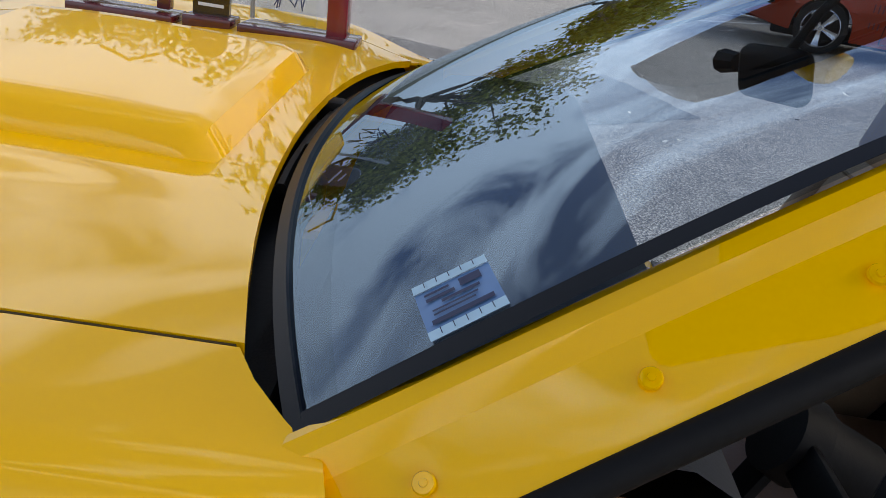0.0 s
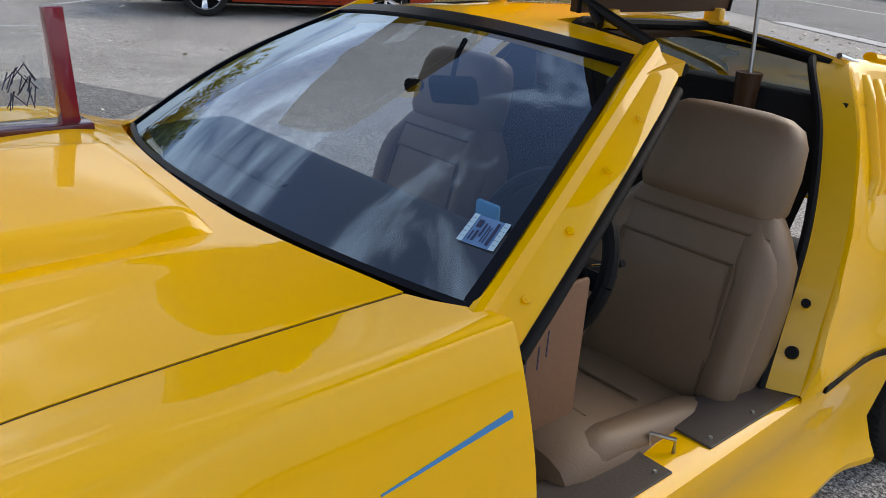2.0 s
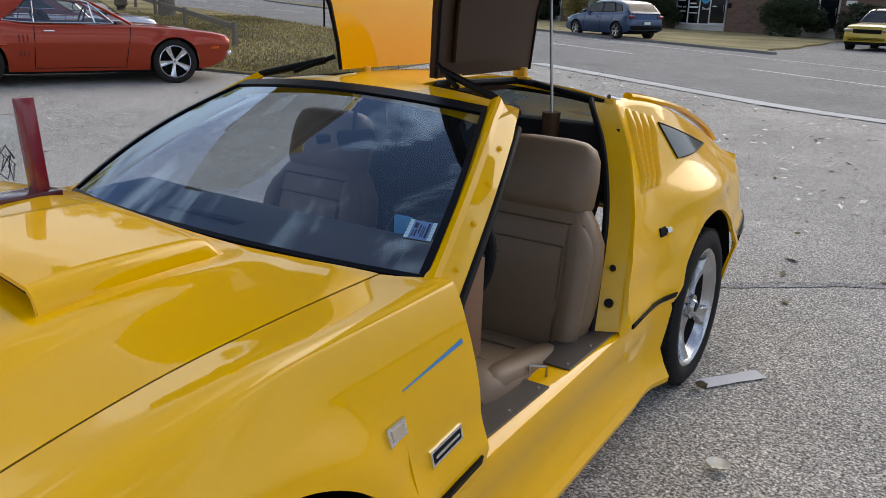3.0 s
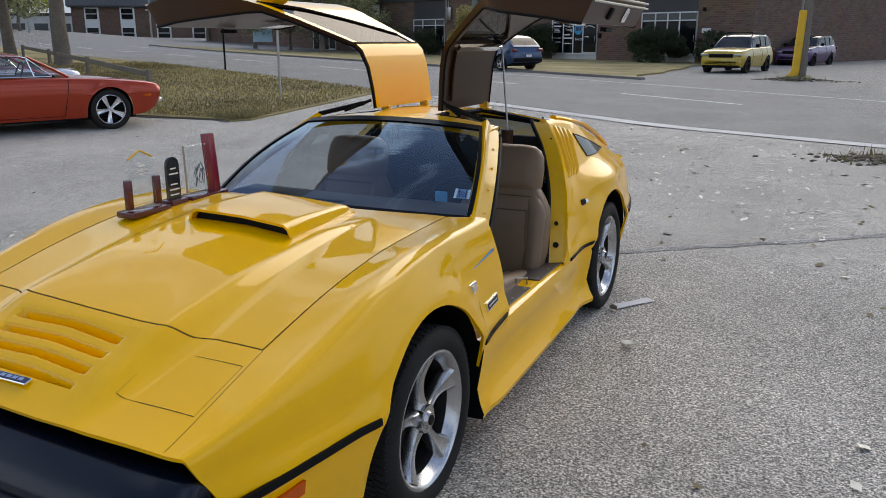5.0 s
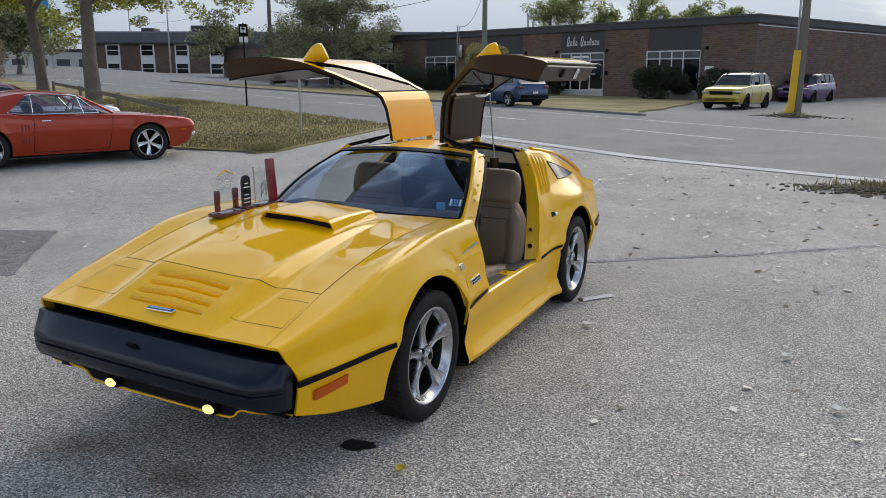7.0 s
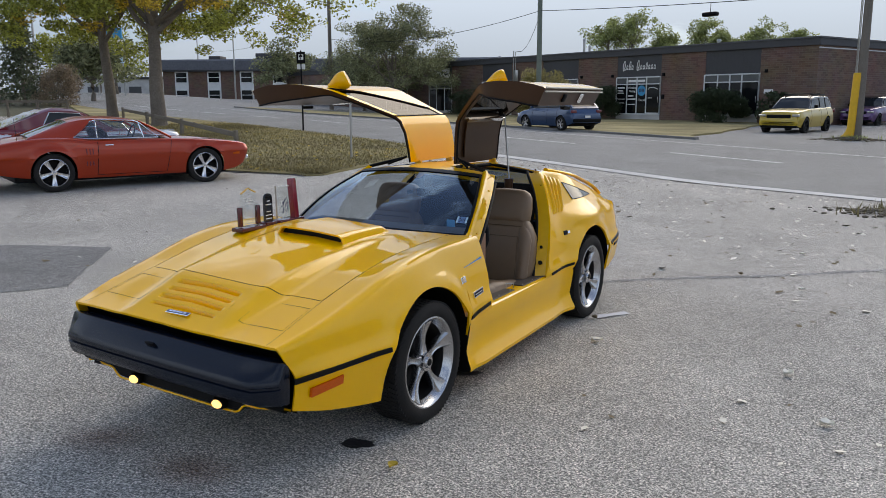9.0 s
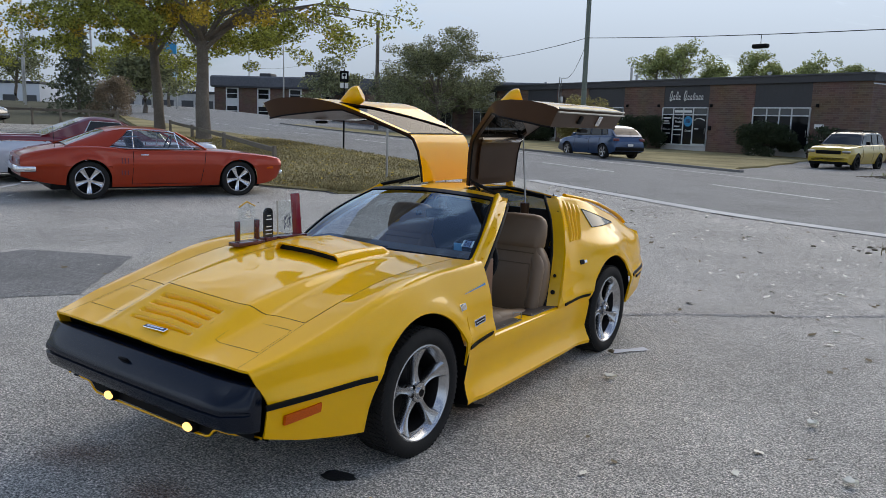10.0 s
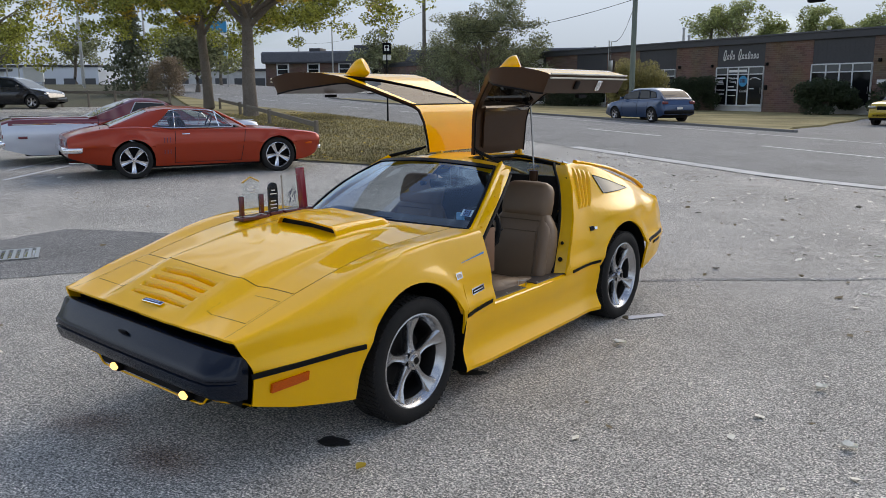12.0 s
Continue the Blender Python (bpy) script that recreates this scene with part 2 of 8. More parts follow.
LEAF_PALE = foliage("pale_green_leaves", (0.31, 0.35, 0.135), 0.5)
LEAF_BUSH = foliage("yellow_olive_leaves", (0.30, 0.265, 0.10), 0.5)
WOOD_GREY = mat("weathered_wood", (0.19, 0.165, 0.135), 0.85, 0, 25, 0.35, 0.4, 0, 0.3, 0.2, 2)
GREEN_POLE = mat("green_grey_pole", (0.16, 0.19, 0.16), 0.6, 0, 12, 0.15, 0, 0, 0.4, 0.15, 1)
YELLOW_GUARD = mat("yellow_pole_guard", (0.75, 0.42, 0.01), 0.5, 0, 10, 0.1, 0, 0, 0.5, 0.2, 2)
RED_PAINT = mat("metallic_orange_red_paint", (0.37, 0.031, 0.004), 0.34, 0.35, 500, 0.2, 0, 0.75, 0.2, 0.04, 1)
SILVER_PAINT = mat("pale_silver_paint", (0.60, 0.64, 0.70), 0.32, 0.3, 500, 0.1, 0, 0.7)
MAROON_PAINT = mat("maroon_paint", (0.14, 0.008, 0.018), 0.3, 0.1, 500, 0.1, 0, 0.8)
BLACK_PAINT = mat("black_car_paint", (0.008, 0.008, 0.009), 0.25, 0, 20, 0.1, 0, 0.8)
PURPLE_PAINT = mat("purple_car_paint", (0.085, 0.030, 0.13), 0.32, 0.3, 300, 0.1, 0, 0.7)
LIME_PAINT = mat("lime_yellow_car_paint", (0.47, 0.32, 0.010), 0.3, 0.1, 300, 0.1, 0, 0.7)
BLUE_PAINT = mat("blue_car_paint", (0.015, 0.050, 0.125), 0.28, 0.3, 300, 0.1, 0, 0.8)
PAPER = mat("white_paper", (0.62, 0.62, 0.64), 0.8, 0, 40, 0.05, 0, 0, 0.3, 0.1, 8)
SIGN_BLUE = mat("sign_blue", (0.02, 0.28, 0.52), 0.5, 0, 10, 0.05)
PALE_BLUE = mat("pale_blue_sticker", (0.42, 0.62, 0.72), 0.5, 0, 60, 0.06)
INK = mat("dark_ink", (0.02, 0.03, 0.08), 0.6)
TAPE_BLUE = mat("blue_tape", (0.03, 0.21, 0.46), 0.5, 0, 30, 0.1)
CARDBOARD = mat("tan_side_panel", (0.20, 0.098, 0.05), 0.6, 0, 120, 0.15, 0.1)

# ---- mesh helpers ----


def part(name, bm, material, parent=None, label="", smooth=True, angle=35, skin=False):
    """Links a bmesh as one mesh object under a thing or under a part."""
    me = bpy.data.meshes.new(name)
    outward(bm) if skin else bmesh.ops.recalc_face_normals(bm, faces=bm.faces)
    bm.to_mesh(me)
    bm.free()
    for q in (material if isinstance(material, (list, tuple)) else [material]):
        me.materials.append(q)
    if smooth:
        me.polygons.foreach_set("use_smooth", [True] * len(me.polygons))
        me.set_sharp_from_angle(angle=radians(angle))
    ob = new(name, me)
    if parent is not None:
        ob.parent = parent
    if label:
        tagged(ob, label)
    return ob


def thing(name, m, label, category, group="", kind=""):
    """An empty at the base of a thing, to parent its parts."""
    ob = new(name)
    ob.empty_display_size = 0.1
    ob.matrix_world = m
    return tagged(ob, label, category, group, kind)


def box(bm, x0, x1, y0, y1, z0, z1, bevel=0.0, seg=2, m=None):
    r = bmesh.ops.create_cube(bm, size=1)
    vs = r["verts"]
    t = Matrix.Translation(((x0 + x1) / 2, (y0 + y1) / 2, (z0 + z1) / 2)) @ Matrix.Diagonal((abs(x1 - x0), abs(y1 - y0), abs(z1 - z0), 1))
    bmesh.ops.transform(bm, matrix=(m @ t) if m else t, verts=vs)
    if bevel:
        es = list({e for v in vs for e in v.link_edges})
        bmesh.ops.bevel(bm, geom=es, offset=bevel, segments=seg, affect="EDGES", profile=0.5)
    return bm


def boxed(x0, x1, y0, y1, z0, z1, bevel=0.0, seg=2, m=None):
    return box(bmesh.new(), x0, x1, y0, y1, z0, z1, bevel, seg, m)


def cyl(bm, r0, r1, h, seg=24, m=None, caps=True):
    """Cylinder or cone from z=0 to z=h in the pose m."""
    r = bmesh.ops.create_cone(bm, cap_ends=caps, segments=seg, radius1=r0, radius2=r1, depth=h)
    t = Matrix.Translation((0, 0, h / 2))
    bmesh.ops.transform(bm, matrix=(m @ t) if m else t, verts=r["verts"])
    return bm


def grid_mesh(bm, rows, close_u=False, close_v=False, mi=0):
    """Quads over rows of points."""
    vs = [[bm.verts.new(p) for p in r] for r in rows]
    nr, nc = len(vs), len(vs[0])
    for i in range(nr - (0 if close_u else 1)):
        for j in range(nc - (0 if close_v else 1)):
            q = [vs[i][j], vs[i][(j + 1) % nc], vs[(i + 1) % nr][(j + 1) % nc], vs[(i + 1) % nr][j]]
            if len({tuple(round(c, 6) for c in v.co) for v in q}) >= 3:
                try:
                    bm.faces.new(q).material_index = mi
                except ValueError:
                    pass
    return vs


def tube(bm, pts, r, seg=8, flat=1.0, caps=True):
    """A tube along points; r a number or one per point."""
    pts = [Vector(p) for p in pts]
    rows = []
    for i, p in enumerate(pts):
        d = (pts[min(i + 1, len(pts) - 1)] - pts[max(i - 1, 0)]).normalized()
        a = d.cross(Vector((0, 0, 1)))
        a = a.normalized() if a.length > 1e-4 else Vector((1, 0, 0))
        b = a.cross(d)
        rr = r[i] if isinstance(r, (list, tuple)) else r
        rows.append([p + a * math.cos(2 * math.pi * k / seg) * rr + b * math.sin(2 * math.pi * k / seg) * rr * flat for k in range(seg)])
    vs = grid_mesh(bm, rows, close_v=True)
    if caps:
        bm.faces.new(vs[0][::-1])
        bm.faces.new(vs[-1])
    return bm


def smooth_table(tab, x):
    """Monotone-ish smooth interpolation (Catmull-Rom on uneven knots)."""
    xs, ys = [t[0] for t in tab], [t[1] for t in tab]
    if x <= xs[0]:
        return ys[0]
    if x >= xs[-1]:
        return ys[-1]
    i = max(k for k in range(len(xs) - 1) if xs[k] <= x)
    h = xs[i + 1] - xs[i]
    t = (x - xs[i]) / h

    def slope(k):
        if k == 0 or k == len(xs) - 1:
            a, b = (0, 1) if k == 0 else (-2, -1)
            return (ys[b] - ys[a]) / (xs[b] - xs[a])
        return (ys[k + 1] - ys[k - 1]) / (xs[k + 1] - xs[k - 1])
    a, b = slope(i) * h, slope(i + 1) * h
    return ys[i] * (2 * t**3 - 3 * t**2 + 1) + a * (t**3 - 2 * t**2 + t) + ys[i + 1] * (3 * t**2 - 2 * t**3) + b * (t**3 - t**2)


def sstep(a, b, x):
    t = max(0.0, min(1.0, (x - a) / (b - a)))
    return t * t * (3 - 2 * t)


def outward(bm, c=(0, 1.2, 0.3)):
    """Turns an open skin so that its faces look away from c."""
    bmesh.ops.recalc_face_normals(bm, faces=bm.faces)
    q = sum(f.normal.dot(Vector((f.calc_center_median().x - c[0], 0, f.calc_center_median().z - c[2]))) * f.calc_area() for f in bm.faces)
    if q < 0:
        bmesh.ops.reverse_faces(bm, faces=bm.faces)


def solidify(ob, t, offset=-1):
    md = ob.modifiers.new("thickness", "SOLIDIFY")
    md.thickness, md.offset = t, offset
    if len(ob.data.materials) > 1:
        md.material_offset = 1
    es = ob.modifiers.new("crease", "EDGE_SPLIT")
    es.split_angle = radians(40)
    return ob


# ---- ground: s runs along the road, d across it ----
UX, UY, NX, NY = 0.85, -0.527, 0.527, 0.85


def zg(s, d):
    x = max(0.0, -8 - s)
    return 1.6 * (1 - math.exp(-x / 45)) * (1 - 0.7 * sstep(10, 30, d)) + 1.5 * sstep(45, 125, -s)


def W(s, d, z=0.0):
    """World place from road coordinates; z above the ground there."""
    return Vector((UX * s + NX * d, UY * s + NY * d, zg(s, d) + z))


def SD(x, y):
    return UX * x + UY * y, NX * x + NY * y


def road_near(s):
    s = max(-75, min(40, s))
    return 11.3 + 0.14 * (s + 6)


def road_mid(s):
    s = max(-75, min(40, s))
    return 16.1 + 0.17 * (s + 10)


def road_far(s):
    s = max(-75, min(40, s))
    return 21.6 + 0.17 * (s + 15)




def strip(name, material, s0, s1, lo, hi, z, step=2.0, cross=6, label="", category="ground", kind="structure", skirt=0.0):
    """A sheet between two lines lo(s) and hi(s), lying z above the ground; skirt: depth of its edges."""
    bm = bmesh.new()
    n = max(2, int(abs(s1 - s0) / step))
    rows = []
    for i in range(n + 1):
        s = s0 + (s1 - s0) * i / n
        a, b = lo(s), hi(s)
        r = [W(s, a + (b - a) * j / cross, z) for j in range(cross + 1)]
        if skirt:
            r = [r[0] - Vector((0, 0, skirt))] + r + [r[-1] - Vector((0, 0, skirt))]
        rows.append(r)
    if skirt:
        rows = [[p - Vector((0, 0, skirt)) for p in rows[0]]] + rows + [[p - Vector((0, 0, skirt)) for p in rows[-1]]]
    grid_mesh(bm, rows)
    ob = part(name, bm, material, smooth=not skirt)
    return tagged(ob, label, category, "", kind)


def ground_sheet():
    bm = bmesh.new()
    def axis(lo, hi):
        v = [0.0]
        while v[-1] < hi:
            v.append(v[-1] + max(1.5, v[-1] * 0.12))
        w = [0.0]
        while w[-1] > lo:
            w.append(w[-1] - max(1.5, -w[-1] * 0.12))
        return sorted(set(v + w))
    ss, ds = axis(-900, 900), axis(-900, 900)
    grid_mesh(bm, [[W(s, d, -0.05) for d in ds] for s in ss])
    tagged(part("ground", bm, EARTH), "dry grass and earth reaching to the horizon", "ground", "", "structure")


ground_sheet()
strip("parking_lot", ASPHALT, -46, 30, lambda s: -26, lambda s: road_near(s) + 0.05, 0.0, 1.0, 40, "worn grey asphalt parking lot strewn with leaves", "pavement")
strip("road", ROAD, -260, 120, lambda s: road_near(s) - 0.1, lambda s: road_far(s) + 0.3, 0.006, 2.0, 10, "grey asphalt street with white lane lines", "road")
strip("gutter", CONCRETE, -14.5, 60, lambda s: road_near(s) - 0.25, lambda s: road_near(s) + 0.2, 0.012, 1.0, 2, "worn pale concrete gutter along the street", "gutter")
strip("driveway", ROAD, -34, 90, lambda s: road_far(s) + 0.2, lambda s: 62, 0.012, 2.0, 16, "grey asphalt driveway beside the brick building", "pavement")


def dash(s0, s1, fn, w=0.12):
    strip("lane_line", ROAD_PAINT, s0, s1, lambda s: fn(s) - w / 2, lambda s: fn(s) + w / 2, 0.012, 1.0, 1, "worn white painted lane line on the street", "road marking")


for k in range(9):
    dash(-13.4 - 7.3 * k if k else -13.4, -9.9 - 7.3 * k, road_mid)
dash(-5, 0, road_mid)
strip("edge_line", ROAD_PAINT, -60, 60, lambda s: road_far(s) - 2.1, lambda s: road_far(s) - 2.0, 0.012, 2.0, 1, "worn white painted edge line on the street", "road marking")


strip("gutter_joint", OILED_JOINT, -14.5, 60, lambda s: road_near(s) + 0.2, lambda s: road_near(s) + 0.2 + 0.055 + 0.03 * math.sin(1.7 * s) * math.sin(0.6 * s), 0.0105, 0.5, 1, "dark broken joint between gutter and street", "gutter")


def lawn_lo(s):
    """Near edge of the lawn beside the lot; its end is rounded."""
    return 2.3 + 0.02 * max(-8, min(0, s + 14)) + 1.5 * sstep(-14.2, -12.0, s) ** 1.5


def lawn_hi(s):
    return max(lawn_lo(s) + 0.02, min(road_near(s) - 0.3, 9.3 - 1.2 * (s + 16.1)))


strip("grass_island", GRASS, -80, -11.9, lambda s: lawn_lo(s) + 0.05 * math.sin(5.1 * s) + 0.03 * math.sin(13.7 * s), lawn_hi, 0.03, 0.12, 14, "dry patchy lawn with fallen leaves beside the lot", "lawn", "structure", 0.10)
strip("lawn_edge", OILED_JOINT, -40, -11.85, lambda s: lawn_lo(s) - 0.10 - 0.05 * math.sin(2.3 * s), lambda s: lawn_lo(s) + 0.02, 0.014, 0.4, 1, "dark broken asphalt edge along the lawn", "kerb")
strip("side_street", ROAD, -125, -61.5, lambda s: road_far(s) + 0.2, lambda s: 34, 0.010, 2.0, 8, "grey asphalt side street opening off the road", "road")
strip("far_lawn", GRASS, -61, -18.3, lambda s: road_far(s) + 0.45, lambda s: max(road_far(s) + 0.5, min(40, (-4.85 - UX * s) / NX + 0.25 * math.sin(1.9 * s))), 0.09, 1.0, 16, "dry sloping lawn before the brick building", "lawn", "structure", 0.14)
strip("far_kerb", KERB, -61.3, -18.2, lambda s: road_far(s) + 0.28, lambda s: road_far(s) + 0.45, 0.10, 2.0, 1, "pale concrete kerb along the far lawn", "kerb", "structure", 0.16)

# ---- the yellow gull-wing car: x to its left, y to its rear, front axle at y = 0 ----
HUB_Z, TYRE_R, ARCH_R, AXLE = 0.322, 0.33, 0.415, 2.438
ARCH_Y = -0.015
WIDTH = [(-1.05, 0.725), (-0.975, 0.745), (-0.75, 0.79), (-0.413, 0.842), (0.0, 0.86), (0.334, 0.852), (0.65, 0.842), (1.2, 0.83), (1.7, 0.818), (1.92, 0.815), (2.12, 0.846), (2.438, 0.868), (2.8, 0.848), (3.2, 0.795), (3.44, 0.725)]
TOP = [(-1.06, 0.668), (-0.975, 0.684), (-0.61, 0.770), (-0.3, 0.838), (0.0, 0.884), (0.3, 0.906), (0.6, 0.915), (0.75, 0.916)]
FENDER = [(-1.06, 0.660), (-0.975, 0.674), (-0.61, 0.760), (-0.3, 0.836), (0.0, 0.878), (0.3, 0.892), (0.6, 0.897), (0.75, 0.897)]


def width(y):
    return smooth_table(WIDTH, y)


def arch(y, yc):
    """Bottom edge of the side at a wheel opening, else None."""
    k = abs(y - yc)
    if k < ARCH_R:
        return HUB_Z + math.sqrt(ARCH_R**2 - k**2)
    return None


def flare(y, z):
    f = 0.0
    for yc in (ARCH_Y, AXLE):
        r = math.hypot(y - yc, z - HUB_Z) - ARCH_R
        f = max(f, math.exp(-(max(r, 0) / 0.085) ** 3.0) * sstep(0.36, 0.62, z))
    return f


def side_x(y, z):
    """Half width of the body side at a height."""
    w = width(y)
    if z > 0.5:
        x = w - 0.03 * sstep(0.5, 0.62, z) - 0.05 * max(0, (z - 0.62) / 0.2) ** 1.5
    else:
        x = w - 0.006 - 0.055 * ((0.5 - z) / 0.3) ** 1.3
    return x + 0.024 * flare(y, z)


def skirt_z(y):
    """Lower edge of the body."""
    return smooth_table([(-1.05, 0.365), (-0.9, 0.335), (-0.43, 0.245), (0.42, 0.15), (2.05, 0.142), (2.85, 0.30), (3.44, 0.40)], y)


def hood_z(x, y):
    """Height of the front lid and wings."""
    ax = abs(x)
    a, b = smooth_table(TOP, y), smooth_table(FENDER, y)
    z = a + (b - a) * sstep(0.50, 0.80, ax)
    z += 0.040 * (1 - sstep(0.285, 0.37, ax)) * sstep(-1.08, -0.82, y) * (1 - 0.6 * sstep(-0.5, 0.1, y)) * (1 - sstep(0.1, 0.55, y))
    z += 0.012 * math.cos(min(ax / 0.6, 1) * math.pi / 2) * sstep(-1.0, -0.4, y)
    # the front of the old body sits lower on its left wing than on its right
    z += (0.046 + 0.014 * sstep(-1.0, -0.6, y)) * max(0.0, 0.2 - x) * (1 - sstep(0.42, 0.68, y))
    # bulge over the wheel
    z += 0.020 * math.exp(-((ax - 0.70) / 0.085) ** 2) * math.exp(-((y - 0.02) / 0.36) ** 2)
    return z


def warp(x, y):
    """The front edge of the lid bows forward at its middle."""
    k = math.exp(-((y + 0.61) / 0.13) ** 2)
    return y - k * (0.060 * (1 - sstep(0.26, 0.42, abs(x))) + 0.012 * (1 - abs(x) / 0.6 if abs(x) < 0.6 else 0))


def front_section(y, n_side=18, sgn=1):
    """Half section from the middle of the lid over the wing to the lower edge."""
    w = width(y)
    rd = 0.055 + 0.065 * sstep(-0.95, -0.35, y)
    xs = w - rd
    pts = [Vector((x, warp(x, y), hood_z(sgn * x, y))) for x in (0, 0.1, 0.19, 0.235, 0.26, 0.29, 0.31, 0.33, 0.345, 0.36, 0.42, 0.5, 0.582, 0.588)]
    for k in range(1, 5):
        x = 0.588 + (xs - 0.588) * k / 4
        pts.append(Vector((x, y, hood_z(sgn * x, y))))
    p0 = pts[-1]
    zs = p0.z
    p2 = Vector((side_x(y, zs - 0.9 * rd), y, zs - 0.9 * rd))
    p1 = Vector((side_x(y, zs - 0.03) - 0.004, y, zs - 0.006))
    for k in range(1, 8):
        t = k / 8
        pts.append(p0 * (1 - t) ** 2 + p1 * 2 * t * (1 - t) + p2 * t * t)
    pts.append(p2)
    zb = arch(y, ARCH_Y)
    zb = max(skirt_z(y), zb) if zb else skirt_z(y)
    if y > ARCH_Y + ARCH_R:
        zb = 0.462
    zb = min(zb, p2.z - 0.01)
    for k in range(1, n_side + 1):
        z = p2.z + (zb - p2.z) * k / n_side
        pts.append(Vector((side_x(y, z), y, z)))
    # the front edge of the wing rakes back below the nose
    k = max(0.0, 1 - (y + 1.045) / 0.25)
    if k > 0:
        zt = hood_z(0.6 * sgn, y)
        for p in pts:
            p.y += 0.06 * k * sstep(0.0, 0.16, zt - p.z) + 0.012 * k * sstep(0.62, 0.72, p.x)
    return pts


def stations(lo, hi, step, yc):
    ys = set(np.arange(lo, hi, step)) | {hi}
    ys |= {yc + 0.9999 * ARCH_R * math.cos(math.pi * k / 30) for k in range(31)} | {yc - ARCH_R - 0.001, yc + ARCH_R + 0.001}
    ys = sorted(round(float(v), 5) for v in ys if lo <= v <= hi)
    out = [ys[0]]
    for v in ys[1:]:
        if v - out[-1] > 0.0008:
            out.append(v)
    return out


CAR = thing("sports_car", pose(0, 0, 0), "bright yellow 1970s gull-wing sports car with both doors raised", "car")


def wing_back(x):
    """Rear edge of the wing along the foot of the windscreen."""
    return 0.603 + 0.075 * max(0, (x - 0.585) / 0.095) ** 1.3 if x < 0.69 else 9.0


def front_clip():
    ys = [v for v in stations(-1.045, 0.70, 0.045, ARCH_Y) if abs(v + 0.61) > 0.02 and abs(v - 0.565) > 0.02]
    ys = sorted([v for v in ys if v < 0.45 and abs(v + 0.645) > 0.02 and abs(v + 0.945) > 0.02] + [-0.945, -0.645, -0.613, -0.607, 0.47, 0.50, 0.53, 0.57, 0.605, 0.635, 0.665, 0.695])
    sides = {}
    for sgn in (1, -1):
        sides[sgn] = [front_section(y, sgn=sgn) for y in ys]
        for sec in sides[sgn]:
            for p in sec:
                yb = wing_back(p.x)
                if p.y > yb and p.z > 0.80:
                    p.y = yb
                    p.z = min(p.z, hood_z(sgn * p.x, yb)) if p.x < 0.70 else p.z
    NH = 13
    for sgn in (1, -1):
        bm = bmesh.new()
        rows = [[Vector((p.x * sgn, p.y, p.z)) for p in s] for s in sides[sgn]]
        for i in range(len(rows) - 1):
            lid = -0.608 < ys[i]
            slot = abs(ys[i] + 0.613) < 1e-4
            for j in range(len(rows[0]) - 1):
                if (lid or slot) and j < NH:
                    continue
                if j < 3 and -0.9451 < ys[i] < -0.646:
                    continue
                q = [rows[i][j], rows[i][j + 1], rows[i + 1][j + 1], rows[i + 1][j]]
                if (q[0] - q[3]).length + (q[1] - q[2]).length > 0.0008:
                    bm.faces.new([bm.verts.new(p) for p in q])
        bmesh.ops.remove_doubles(bm, verts=bm.verts, dist=0.0004)
        bmesh.ops.dissolve_degenerate(bm, dist=0.0002, edges=bm.edges)
        solidify(part("front_body", bm, YELLOW, CAR, skin=True), 0.012)
    bm = bmesh.new()
    lid_rows = []
    for i, y in enumerate(ys):
        if -0.608 < y < 0.475:
            r = [Vector((-p.x, p.y, p.z)) for p in sides[-1][i][1:NH][::-1]] + list(sides[1][i][:NH])
            lid_rows.append(r)
    for k in (1, 2, 3):
        r = []
        for p in lid_rows[-k]:
            y = 0.47 + (0.052 + 0.083 * (abs(p.x) / 0.58) ** 2) * k / 3
            r.append(Vector((p.x, y, hood_z(p.x, y))))
        lid_rows.append(r)
    grid_mesh(bm, lid_rows)
    for sg in (1, -1):
        b2 = bmesh.new()
        tube(b2, [Vector((sg * 0.585, y, hood_z(sg * 0.585, y) - 0.0025)) for y in np.linspace(-0.61, 0.60, 50)], 0.0022, 6)
        part("lid_gap", b2, PAINT_GAP, CAR)
        b2 = bmesh.new()
        tube(b2, [Vector((sg * (0.588 + 0.03 * t), -0.615 - 0.42 * t, hood_z(sg * (0.588 + 0.03 * t), -0.615 - 0.42 * t) - 0.0006)) for t in np.linspace(0, 1, 22)], 0.0012, 6)
        part("nose_seam", b2, PAINT_GAP, CAR)
    b2 = bmesh.new()
    tube(b2, [Vector((x, warp(x, -0.61), hood_z(x, -0.61) - 0.0025)) for x in np.linspace(-0.585, 0.585, 70)], 0.0030, 6)
    part("lid_gap", b2, PAINT_GAP, CAR)
    solidify(part("hood", bm, YELLOW, CAR, "yellow bonnet lid with a broad raised scoop", skin=True), 0.014)


front_clip()


def over_hood(x, y, dz=0.002):
    return Vector((x, y, hood_z(x, y) + dz))


